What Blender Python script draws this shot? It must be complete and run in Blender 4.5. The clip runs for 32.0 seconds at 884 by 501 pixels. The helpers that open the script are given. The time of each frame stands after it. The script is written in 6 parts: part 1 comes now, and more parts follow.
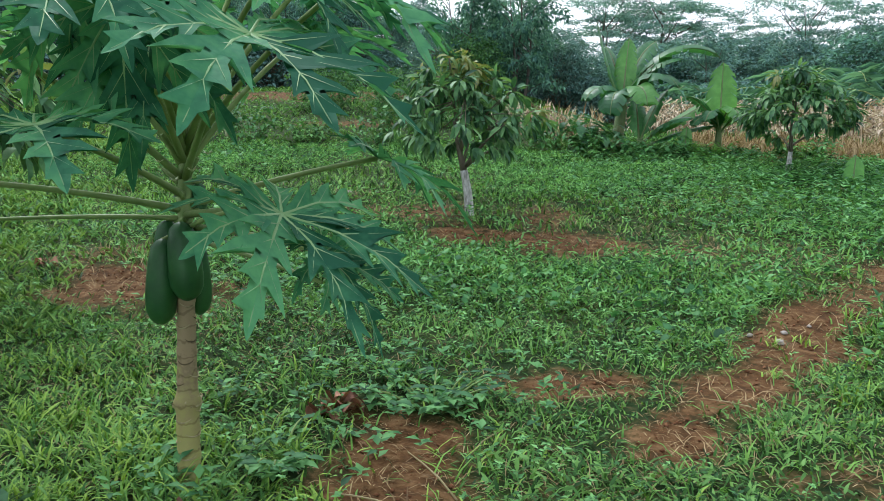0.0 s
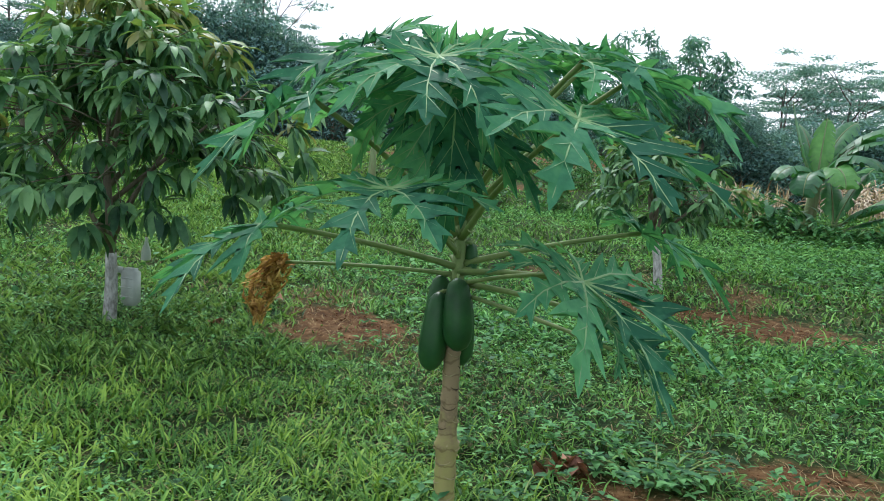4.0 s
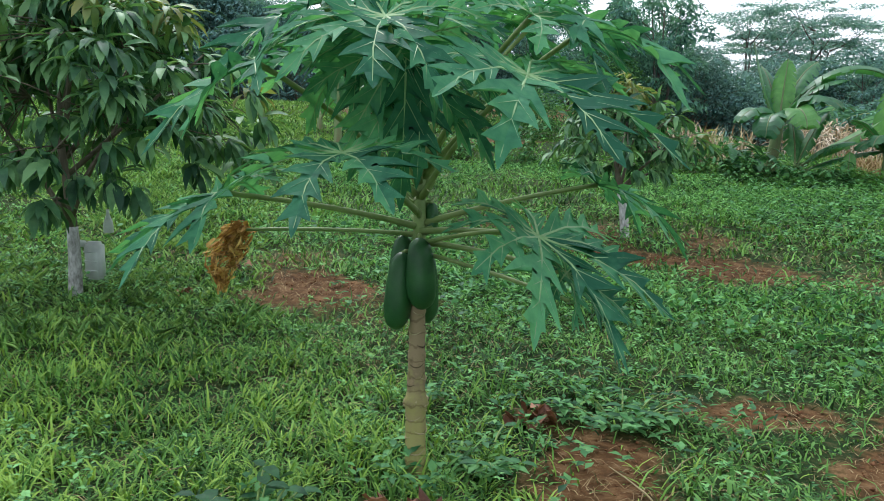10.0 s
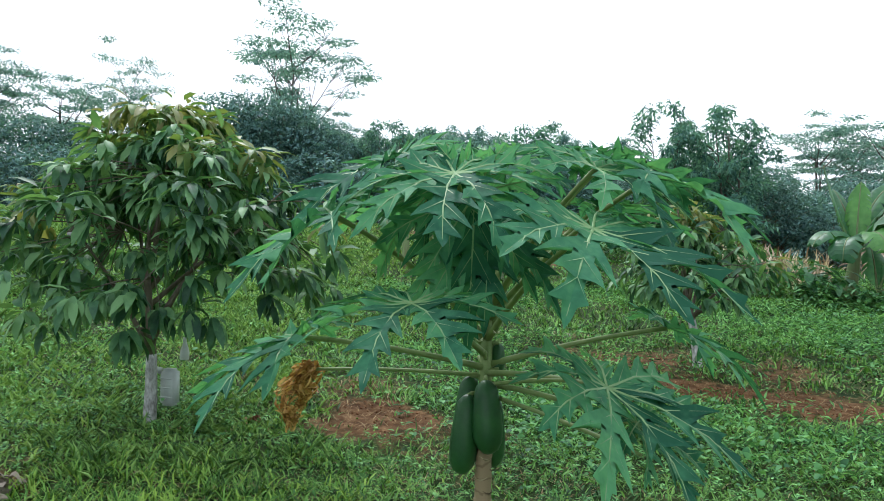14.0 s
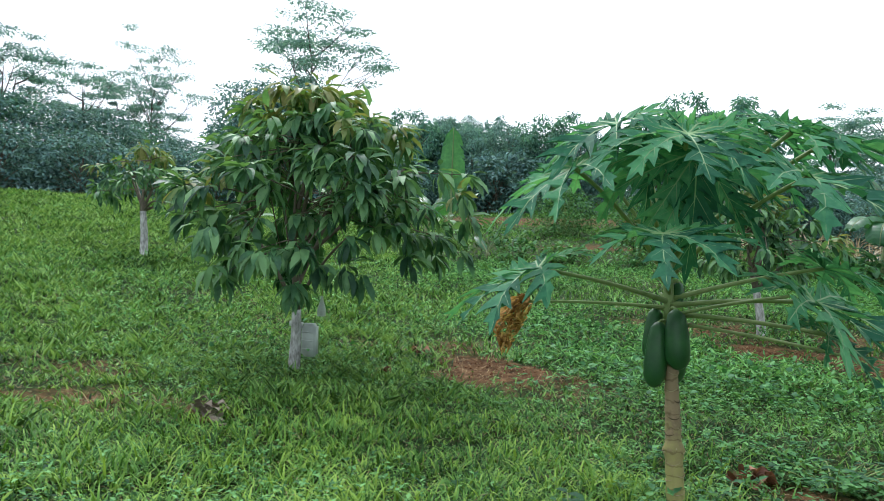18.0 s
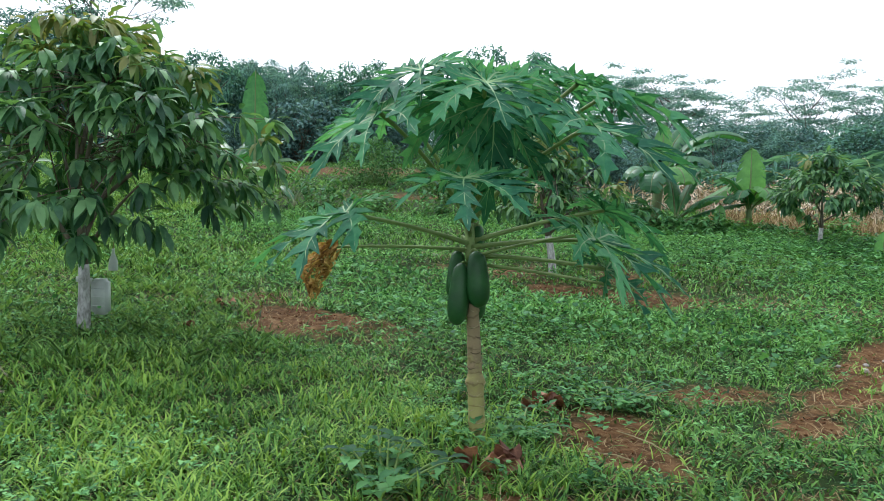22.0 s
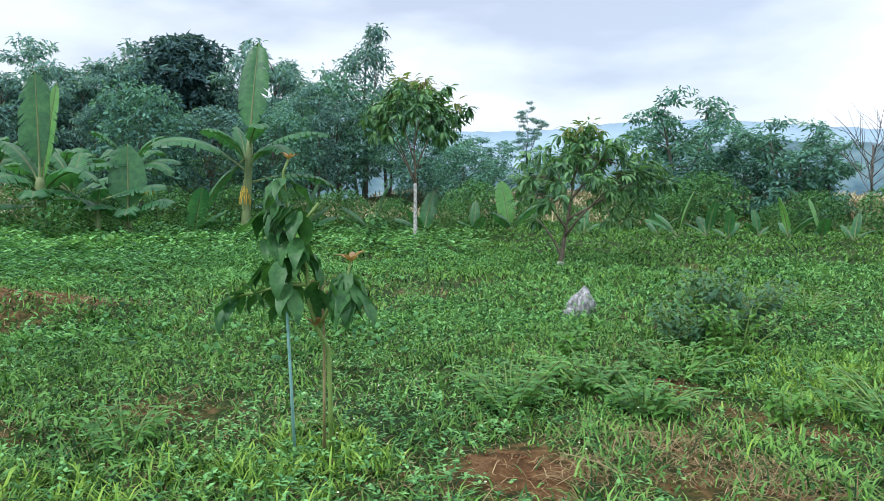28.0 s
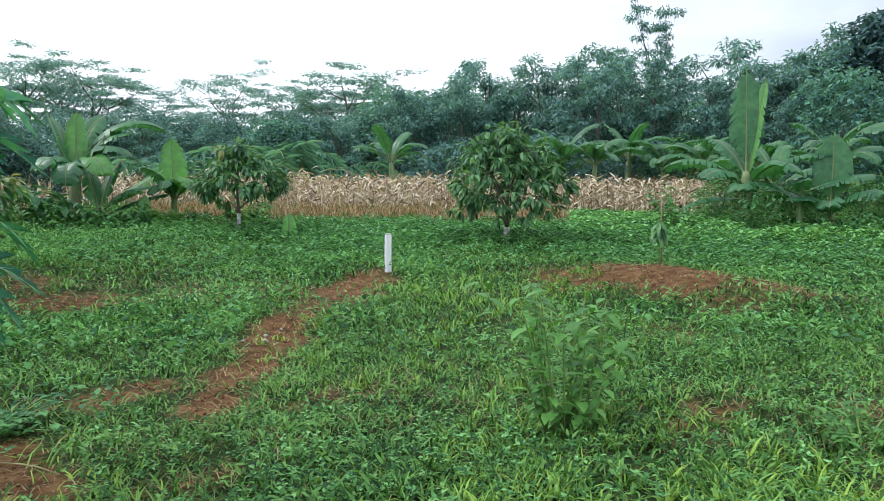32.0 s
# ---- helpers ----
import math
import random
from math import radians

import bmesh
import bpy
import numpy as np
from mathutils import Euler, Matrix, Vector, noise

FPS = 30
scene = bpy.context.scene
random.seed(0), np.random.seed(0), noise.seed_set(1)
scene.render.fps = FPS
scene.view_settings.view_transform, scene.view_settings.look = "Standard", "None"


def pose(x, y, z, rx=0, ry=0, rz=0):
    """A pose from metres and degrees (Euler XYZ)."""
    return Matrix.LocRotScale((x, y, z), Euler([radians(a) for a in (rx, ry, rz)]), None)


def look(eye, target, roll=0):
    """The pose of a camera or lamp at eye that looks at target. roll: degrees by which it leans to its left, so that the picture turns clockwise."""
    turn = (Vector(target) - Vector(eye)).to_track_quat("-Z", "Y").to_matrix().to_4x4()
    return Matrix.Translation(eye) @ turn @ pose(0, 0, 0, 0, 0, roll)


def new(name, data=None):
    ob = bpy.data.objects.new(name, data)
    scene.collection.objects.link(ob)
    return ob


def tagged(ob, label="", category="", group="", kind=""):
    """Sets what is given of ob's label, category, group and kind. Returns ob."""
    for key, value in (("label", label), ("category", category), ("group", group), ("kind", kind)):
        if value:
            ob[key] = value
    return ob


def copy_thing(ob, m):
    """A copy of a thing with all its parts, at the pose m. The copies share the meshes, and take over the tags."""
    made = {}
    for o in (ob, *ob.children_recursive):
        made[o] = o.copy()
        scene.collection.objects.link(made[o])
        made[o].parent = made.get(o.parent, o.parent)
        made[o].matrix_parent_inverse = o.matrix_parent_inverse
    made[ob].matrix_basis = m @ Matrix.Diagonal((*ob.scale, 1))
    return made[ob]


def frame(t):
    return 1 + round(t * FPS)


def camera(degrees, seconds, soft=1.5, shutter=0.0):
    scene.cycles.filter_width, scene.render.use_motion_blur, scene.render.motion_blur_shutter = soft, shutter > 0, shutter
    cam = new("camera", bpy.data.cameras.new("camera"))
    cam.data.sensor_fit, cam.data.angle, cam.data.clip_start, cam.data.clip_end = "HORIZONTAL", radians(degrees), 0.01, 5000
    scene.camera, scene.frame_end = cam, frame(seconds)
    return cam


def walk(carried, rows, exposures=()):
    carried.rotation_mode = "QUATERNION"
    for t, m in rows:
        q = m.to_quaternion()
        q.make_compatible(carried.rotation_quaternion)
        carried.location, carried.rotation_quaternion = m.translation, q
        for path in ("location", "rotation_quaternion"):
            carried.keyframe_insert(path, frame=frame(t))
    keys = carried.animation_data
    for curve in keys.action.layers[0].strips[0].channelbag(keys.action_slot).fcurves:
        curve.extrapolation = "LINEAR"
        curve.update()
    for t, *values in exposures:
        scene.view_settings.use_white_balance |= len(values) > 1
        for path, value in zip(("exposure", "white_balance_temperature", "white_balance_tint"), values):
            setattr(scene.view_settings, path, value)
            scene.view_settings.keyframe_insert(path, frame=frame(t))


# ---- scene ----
cam = camera(63.1, 32.0, soft=0.58)

PATH = [
    (0, (0.006, 0.063, 1.278), (-0.066, 2.029, 0.915), 0.8),
    (0.5, (-0.008, 0.056, 1.288), (-0.101, 2.024, 0.944), 2.4),
    (1, (-0.052, 0.033, 1.276), (-0.205, 1.995, 0.921), 5.5),
    (1.5, (-0.158, -0.007, 1.289), (-0.34, 1.94, 0.868), 6.1),
    (2, (-0.272, -0.081, 1.289), (-0.483, 1.857, 0.843), 5.6),
    (2.5, (-0.347, -0.084, 1.278), (-0.563, 1.852, 0.825), 5.8),
    (3, (-0.377, -0.127, 1.276), (-0.613, 1.808, 0.831), 6.3),
    (3.5, (-0.408, -0.144, 1.287), (-0.777, 1.795, 0.962), 5.1),
    (4, (-0.423, -0.155, 1.3), (-0.902, 1.775, 1.089), 4.2),
    (4.5, (-0.42, -0.171, 1.314), (-0.959, 1.753, 1.238), 3.4),
    (6.5, (-0.413, -0.179, 1.329), (-1.043, 1.705, 1.102), 6.2),
    (7, (-0.397, -0.192, 1.327), (-1.034, 1.689, 1.085), 6.5),
    (7.5, (-0.39, -0.188, 1.324), (-1.015, 1.695, 1.069), 6.4),
    (8, (-0.393, -0.175, 1.323), (-0.962, 1.724, 1.064), 6.4),
    (8.5, (-0.386, -0.164, 1.325), (-0.891, 1.752, 1.053), 5.5),
    (9, (-0.373, -0.151, 1.32), (-0.835, 1.77, 1.008), 2.8),
    (9.5, (-0.38, -0.154, 1.319), (-0.81, 1.771, 0.988), 2.0),
    (10, (-0.37, -0.163, 1.319), (-0.768, 1.769, 0.991), 1.8),
    (10.5, (-0.362, -0.162, 1.317), (-0.73, 1.777, 0.999), 1.2),
    (11, (-0.36, -0.164, 1.315), (-0.711, 1.783, 1.023), 1.2),
    (11.5, (-0.366, -0.161, 1.318), (-0.703, 1.791, 1.038), 1.2),
    (12, (-0.364, -0.166, 1.317), (-0.7, 1.786, 1.04), 1.2),
    (12.5, (-0.348, -0.153, 1.32), (-0.67, 1.802, 1.042), 1.1),
    (13, (-0.334, -0.135, 1.332), (-0.629, 1.824, 1.058), 1.4),
    (13.5, (-0.353, -0.158, 1.408), (-0.707, 1.805, 1.252), 1.6),
    (14, (-0.37, -0.195, 1.419), (-0.959, 1.716, 1.41), 1.7),
    (14.5, (-0.385, -0.194, 1.418), (-1.034, 1.698, 1.413), 1.9),
    (16.5, (-0.401, -0.504, 1.33), (-1.171, 1.341, 1.362), 7.8),
    (17, (-0.546, -0.662, 1.287), (-1.315, 1.184, 1.307), 7.2),
    (17.5, (-0.951, -0.924, 1.194), (-1.577, 0.976, 1.183), 1.4),
    (18, (-1.082, -1.051, 1.195), (-1.678, 0.858, 1.162), 2.2),
    (18.5, (-1.143, -1.095, 1.192), (-1.702, 0.825, 1.155), 2.5),
    (19, (-1.189, -1.106, 1.189), (-1.698, 0.828, 1.148), 2.7),
    (19.5, (-1.2, -1.099, 1.192), (-1.709, 0.835, 1.149), 3.0),
    (20, (-1.191, -1.103, 1.185), (-1.64, 0.846, 1.152), 3.0),
    (20.5, (-1.158, -1.081, 1.18), (-1.401, 0.903, 1.095), 3.1),
    (21, (-1.13, -1.077, 1.178), (-1.322, 0.911, 1.07), 3.0),
    (21.5, (-1.096, -1.073, 1.177), (-1.235, 0.918, 1.047), 2.5),
    (22, (-1.073, -1.064, 1.174), (-1.145, 0.929, 1.021), 1.9),
    (22.5, (-0.994, -1.092, 1.157), (-0.941, 0.901, 0.994), 0.9),
    (23, (-0.883, -1.127, 1.131), (-0.729, 0.861, 0.969), 0.7),
    (23.5, (-0.816, -1.145, 1.128), (-0.58, 0.834, 0.964), 0.6),
    (24, (-0.797, -1.156, 1.127), (-0.533, 0.82, 0.959), 0.8),
    (24.5, (-0.79, -1.148, 1.122), (-0.434, 0.813, 0.956), 1.6),
    (26.5, (-0.696, -1.203, 1.23), (0.849, 0.064, 1.135), 5.2),
    (27, (-0.611, -1.143, 1.18), (1.317, -0.615, 1.104), 2.7),
    (27.5, (-0.571, -1.215, 1.168), (1.42, -1.055, 1.062), 1.1),
    (28, (-0.556, -1.266, 1.172), (1.44, -1.308, 1.043), 0.6),
    (28.5, (-0.559, -1.275, 1.17), (1.43, -1.383, 0.994), 0.3),
    (29, (-0.569, -1.264, 1.175), (1.418, -1.388, 0.981), 0.4),
    (29.5, (-0.547, -1.259, 1.177), (1.439, -1.376, 0.977), 0.1),
    (30, (-0.547, -1.251, 1.172), (1.443, -1.221, 0.977), -0.3),
    (30.5, (-0.558, -1.221, 1.169), (1.409, -0.908, 0.984), -0.8),
    (31, (-0.635, -1.128, 1.155), (1.132, -0.211, 0.971), -1.5),
    (31.5, (-0.69, -1.091, 1.163), (0.788, 0.245, 0.991), -1.4),
    (32, (-0.727, -1.069, 1.168), (0.557, 0.457, 1.012), -0.3),
]
walk(cam, [(t, look(eye, target, roll)) for t, eye, target, roll in PATH], exposures=((0, 0.60, 5950, 12), (32, 0.60, 5950, 12)))

# ---- world and sun ----
world = bpy.data.worlds.new("overcast_sky")
scene.world = world
world.use_nodes = True
wn, wl = world.node_tree.nodes, world.node_tree.links
wn.clear()
w_out = wn.new("ShaderNodeOutputWorld")
w_bg = wn.new("ShaderNodeBackground")
w_sky = wn.new("ShaderNodeTexSky")
w_sky.sky_type, w_sky.sun_disc = "NISHITA", False
w_sky.sun_elevation, w_sky.sun_rotation = radians(48), radians(-35)
w_sky.dust_density = 3.0
w_gain = wn.new("ShaderNodeVectorMath")
w_gain.operation = "SCALE"
w_gain.inputs[3].default_value = 0.08
w_co = wn.new("ShaderNodeTexCoord")
w_map = wn.new("ShaderNodeMapping")
w_map.inputs["Scale"].default_value = (1.0, 1.0, 3.2)
w_map.inputs["Location"].default_value = (0.35, 0.2, 0.0)
w_noise = wn.new("ShaderNodeTexNoise")
w_noise.inputs["Scale"].default_value = 1.7
w_noise.inputs["Detail"].default_value = 5.0
w_sep = wn.new("ShaderNodeSeparateXYZ")
w_side = wn.new("ShaderNodeMapRange")          # the cloud thins towards the east
w_side.inputs[1].default_value, w_side.inputs[2].default_value = 0.35, 1.0
w_side.inputs[3].default_value, w_side.inputs[4].default_value = 0.55, -0.18
w_add = wn.new("ShaderNodeMath")
w_ramp = wn.new("ShaderNodeMapRange")
w_ramp.inputs[1].default_value, w_ramp.inputs[2].default_value = 0.34, 0.66
w_ramp.inputs[3].default_value, w_ramp.inputs[4].default_value = 0.36, 1.0
w_mix = wn.new("ShaderNodeMix")
w_mix.data_type = "RGBA"
w_mix.inputs[7].default_value = (1.0, 1.03, 1.06, 1)
wl.new(w_co.outputs["Generated"], w_map.inputs[0])
wl.new(w_map.outputs[0], w_noise.inputs["Vector"])
wl.new(w_co.outputs["Generated"], w_sep.inputs[0])
wl.new(w_sep.outputs[0], w_side.inputs[0])
wl.new(w_noise.outputs[0], w_add.inputs[0])
wl.new(w_side.outputs[0], w_add.inputs[1])
wl.new(w_add.outputs[0], w_ramp.inputs[0])
wl.new(w_ramp.outputs[0], w_mix.inputs[0])
wl.new(w_sky.outputs[0], w_gain.inputs[0])
wl.new(w_gain.outputs[0], w_mix.inputs[6])
w_grey = wn.new("ShaderNodeMapRange")          # and hangs greyer there
w_grey.inputs[1].default_value, w_grey.inputs[2].default_value = 0.55, 1.0
w_grey.inputs[3].default_value, w_grey.inputs[4].default_value = 1.0, 0.94
w_tone = wn.new("ShaderNodeVectorMath")
w_tone.operation = "SCALE"
wl.new(w_sep.outputs[0], w_grey.inputs[0])
wl.new(w_mix.outputs[2], w_tone.inputs[0])
wl.new(w_grey.outputs[0], w_tone.inputs[3])
wl.new(w_tone.outputs[0], w_bg.inputs[0])
wl.new(w_bg.outputs[0], w_out.inputs[0])
sun = bpy.data.lights.new("sun", "SUN")
sun.energy, sun.angle, sun.color = 1.75, radians(14), (1.0, 0.96, 0.90)
sun_ob = new("sun", sun)
sun_ob.matrix_world = look((-20, 28, 40), (0, 0, 0))

# ---- materials ----
MATS = {}


def nodes_of(name):
    m = bpy.data.materials.new(name)
    m.use_nodes = True
    MATS[name] = m
    n, l = m.node_tree.nodes, m.node_tree.links
    n.clear()
    out, bs = n.new("ShaderNodeOutputMaterial"), n.new("ShaderNodeBsdfPrincipled")
    l.new(bs.outputs[0], out.inputs[0])
    return m, n, l, out, bs


def noise_node(n, l, scale, detail=4.0, rough=0.6, stretch=None):
    co = n.new("ShaderNodeTexCoord")
    t = n.new("ShaderNodeTexNoise")
    t.inputs["Scale"].default_value, t.inputs["Detail"].default_value, t.inputs["Roughness"].default_value = scale, detail, rough
    if stretch:
        mp = n.new("ShaderNodeMapping")
        mp.inputs["Scale"].default_value = stretch
        l.new(co.outputs["Object"], mp.inputs[0])
        l.new(mp.outputs[0], t.inputs["Vector"])
    else:
        l.new(co.outputs["Object"], t.inputs["Vector"])
    return t


def ramp_node(n, l, source, stops):
    r = n.new("ShaderNodeValToRGB")
    el = r.color_ramp.elements
    while len(el) < len(stops):
        el.new(0.5)
    for e, (p, c) in zip(el, stops):
        e.position, e.color = p, (*c, 1)
    l.new(source, r.inputs[0])
    return r


def bump_node(n, l, source, bs, strength, dist=0.01):
    b = n.new("ShaderNodeBump")
    b.inputs["Strength"].default_value, b.inputs["Distance"].default_value = strength, dist
    l.new(source, b.inputs["Height"])
    l.new(b.outputs[0], bs.inputs["Normal"])


def leaf_mat(name, cols, rough=0.5, glow=0.3, scale=1.3, spec=0.4, island=0.85):
    """Leaves: each one its own shade, larger patches of tone, some light through the blade."""
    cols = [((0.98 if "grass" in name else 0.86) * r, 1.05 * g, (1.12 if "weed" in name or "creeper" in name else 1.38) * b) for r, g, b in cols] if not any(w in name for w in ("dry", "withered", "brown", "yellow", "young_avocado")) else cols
    m, n, l, out, bs = nodes_of(name)
    geo = n.new("ShaderNodeNewGeometry")
    info = n.new("ShaderNodeObjectInfo")
    patch = noise_node(n, l, scale, 3.0)
    small = noise_node(n, l, scale * 7, 3.0)
    a0 = n.new("ShaderNodeMath")
    a0.operation = "MULTIPLY_ADD"
    l.new(small.outputs[0], a0.inputs[0])
    a0.inputs[1].default_value, a0.inputs[2].default_value = 0.9, -0.475 - 0.5 * island
    a = n.new("ShaderNodeMath")
    a.operation = "MULTIPLY_ADD"
    l.new(patch.outputs[0], a.inputs[0])
    a.inputs[1].default_value = 1.1
    l.new(a0.outputs[0], a.inputs[2])
    b = n.new("ShaderNodeMath")
    b.operation = "MULTIPLY_ADD"
    l.new(geo.outputs["Random Per Island"], b.inputs[0])
    b.inputs[1].default_value = island
    l.new(a.outputs[0], b.inputs[2])
    c = n.new("ShaderNodeMath")
    c.operation = "MULTIPLY_ADD"
    l.new(info.outputs["Random"], c.inputs[0])
    c.inputs[1].default_value = 0.12
    l.new(b.outputs[0], c.inputs[2])
    k = len(cols)
    r = ramp_node(n, l, c.outputs[0], [(0.12 + 0.78 * i / max(1, k - 1), col) for i, col in enumerate(cols)])
    l.new(r.outputs[0], bs.inputs["Base Color"])
    bs.inputs["Roughness"].default_value = rough
    bs.inputs["Specular IOR Level"].default_value = spec
    fine = noise_node(n, l, 60.0, 2.0)
    bump_node(n, l, fine.outputs[0], bs, 0.15, 0.004)
    tr = n.new("ShaderNodeBsdfTranslucent")
    warm = n.new("ShaderNodeMix")
    warm.data_type, warm.blend_type = "RGBA", "MULTIPLY"
    warm.inputs[0].default_value = 1.0
    warm.inputs[7].default_value = (1.5, 1.45, 0.7, 1)
    l.new(r.outputs[0], warm.inputs[6])
    l.new(warm.outputs[2], tr.inputs[0])
    mix = n.new("ShaderNodeMixShader")
    mix.inputs[0].default_value = glow
    l.new(bs.outputs[0], mix.inputs[1])
    l.new(tr.outputs[0], mix.inputs[2])
    l.new(mix.outputs[0], out.inputs[0])
    return m


def plain_mat(name, cols, rough=0.8, scale=12.0, bump=0.4, stretch=None, spec=0.3, dist=0.006):
    m, n, l, out, bs = nodes_of(name)
    t = noise_node(n, l, scale, 6.0, 0.65, stretch)
    k = len(cols)
    r = ramp_node(n, l, t.outputs[0], [(0.3 + 0.4 * i / max(1, k - 1), c) for i, c in enumerate(cols)])
    l.new(r.outputs[0], bs.inputs["Base Color"])
    bs.inputs["Roughness"].default_value = rough
    bs.inputs["Specular IOR Level"].default_value = spec
    if bump:
        bump_node(n, l, t.outputs[0], bs, bump, dist)
    return m


M_GRASS = leaf_mat("grass_blade", [(0.012, 0.038, 0.009), (0.074, 0.185, 0.030), (0.185, 0.345, 0.056)], 0.6, 0.14, 0.8, 0.15)
M_LONGGRASS = leaf_mat("long_grass_blade", [(0.022, 0.062, 0.010), (0.105, 0.225, 0.026), (0.26, 0.39, 0.050)], 0.6, 0.16, 0.9, 0.15)
M_LAWN = leaf_mat("lawn_grass_blade", [(0.055, 0.115, 0.024), (0.160, 0.285, 0.058), (0.29, 0.44, 0.100)], 0.6, 0.16, 0.8, 0.15)
M_STRAW = leaf_mat("dry_straw", [(0.13, 0.085, 0.045), (0.24, 0.17, 0.085), (0.38, 0.30, 0.17)], 0.8, 0.15, 2.0, 0.2)
M_WEED = leaf_mat("weed_leaf", [(0.022, 0.056, 0.022), (0.098, 0.225, 0.072), (0.255, 0.445, 0.148)], 0.65, 0.24, 1.1, 0.15)
# darker copy of weed_leaf for the nearest creeping weeds
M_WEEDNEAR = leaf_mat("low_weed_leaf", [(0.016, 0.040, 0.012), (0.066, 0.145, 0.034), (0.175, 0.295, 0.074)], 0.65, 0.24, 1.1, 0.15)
M_CREEPER = leaf_mat("creeper_leaf", [(0.020, 0.064, 0.026), (0.066, 0.175, 0.056), (0.150, 0.305, 0.095)], 0.6, 0.24, 1.5, 0.2)
M_LIME = leaf_mat("young_weed_leaf", [(0.07, 0.17, 0.025), (0.13, 0.27, 0.04), (0.20, 0.34, 0.06)], 0.5, 0.35, 1.5)
M_AVO = leaf_mat("avocado_leaf", [(0.028, 0.072, 0.030), (0.080, 0.172, 0.056), (0.180, 0.295, 0.090)], 0.52, 0.28, 1.6, 0.30)
M_AVOYOUNG = leaf_mat("young_avocado_leaf", [(0.09, 0.185, 0.056), (0.155, 0.240, 0.076), (0.23, 0.245, 0.095)], 0.5, 0.34, 2.2, 0.3)
M_PAPAYA = leaf_mat("papaya_leaf", [(0.030, 0.108, 0.050), (0.070, 0.205, 0.085), (0.140, 0.325, 0.118)], 0.60, 0.40, 2.6, 0.09)
M_VEIN = plain_mat("papaya_vein", [(0.15, 0.29, 0.11), (0.24, 0.38, 0.17)], 0.55, 20, 0.1)
M_PETIOLE = plain_mat("papaya_petiole", [(0.16, 0.23, 0.075), (0.27, 0.34, 0.13)], 0.5, 9, 0.1)
M_BANANA = leaf_mat("banana_leaf", [(0.022, 0.076, 0.028), (0.044, 0.135, 0.040), (0.085, 0.215, 0.055)], 0.42, 0.34, 1.2, 0.5, 0.12)
M_BANANALIME = leaf_mat("young_banana_leaf", [(0.070, 0.18, 0.036), (0.115, 0.26, 0.050), (0.17, 0.34, 0.068)], 0.42, 0.38, 1.2, 0.5, 0.12)
# far foliage: distance haze is mixed into these three paler, bluer leaf colours
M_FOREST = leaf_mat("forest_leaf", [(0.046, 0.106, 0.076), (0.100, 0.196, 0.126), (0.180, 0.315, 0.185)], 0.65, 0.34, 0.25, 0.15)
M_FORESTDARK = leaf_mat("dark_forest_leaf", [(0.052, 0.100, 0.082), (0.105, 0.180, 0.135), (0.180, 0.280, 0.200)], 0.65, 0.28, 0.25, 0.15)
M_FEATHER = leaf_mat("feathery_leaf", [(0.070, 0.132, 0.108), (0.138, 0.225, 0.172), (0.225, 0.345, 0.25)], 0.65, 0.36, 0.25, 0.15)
M_PALEGRASS = leaf_mat("dry_bank_grass", [(0.22, 0.19, 0.12), (0.36, 0.32, 0.20), (0.52, 0.47, 0.32)], 0.8, 0.15, 0.5, 0.2)
M_CORN = leaf_mat("dry_corn_leaf", [(0.15, 0.105, 0.070), (0.34, 0.26, 0.185), (0.68, 0.60, 0.48)], 0.8, 0.15, 0.5, 0.2)
M_DEADLEAF = leaf_mat("withered_leaf", [(0.16, 0.075, 0.025), (0.42, 0.235, 0.070), (0.66, 0.44, 0.15)], 0.8, 0.15, 9.0, 0.2)
M_REDLEAF = leaf_mat("reddish_brown_leaf", [(0.10, 0.046, 0.030), (0.20, 0.095, 0.062), (0.34, 0.18, 0.115)], 0.8, 0.1, 9.0, 0.2)
M_YELLOW = leaf_mat("yellow_leaf", [(0.40, 0.25, 0.02), (0.55, 0.36, 0.03), (0.65, 0.45, 0.06)], 0.6, 0.3, 3.0)
M_BARK = plain_mat("brown_bark", [(0.085, 0.072, 0.052), (0.19, 0.165, 0.125)], 0.9, 14, 0.8, (1, 1, 0.3))
M_GREYBARK = plain_mat("grey_bark", [(0.060, 0.056, 0.048), (0.13, 0.122, 0.105)], 0.9, 6, 0.6, (1, 1, 0.25))
M_WHITEWASH = plain_mat("whitewashed_bark", [(0.10, 0.095, 0.08), (0.38, 0.38, 0.36), (0.66, 0.66, 0.65)], 0.85, 24, 0.6, (1, 1, 0.45))
M_GREENSTEM = plain_mat("green_stem", [(0.12, 0.20, 0.05), (0.20, 0.29, 0.08)], 0.5, 10, 0.2)
M_PSEUDO = plain_mat("banana_stem", [(0.09, 0.13, 0.05), (0.16, 0.22, 0.09), (0.13, 0.10, 0.05)], 0.5, 5, 0.3, (1, 1, 0.15))
M_FRUIT = plain_mat("papaya_skin", [(0.012, 0.062, 0.020), (0.022, 0.095, 0.026), (0.035, 0.13, 0.035)], 0.42, 7, 0.12, None, 0.45, 0.003)
M_FLOWER = plain_mat("cream_petal", [(0.60, 0.62, 0.42), (0.75, 0.75, 0.58)], 0.6, 12, 0.1)
M_PVC = plain_mat("white_plastic_pipe", [(0.70, 0.72, 0.74), (0.80, 0.81, 0.82)], 0.45, 5, 0.1)
M_BLUESTAKE = plain_mat("faded_blue_green_paint", [(0.14, 0.30, 0.28), (0.24, 0.42, 0.40)], 0.6, 10, 0.2)
M_BAMBOO = plain_mat("dry_bamboo", [(0.20, 0.17, 0.075), (0.32, 0.27, 0.14)], 0.6, 12, 0.2, (1, 1, 0.1))
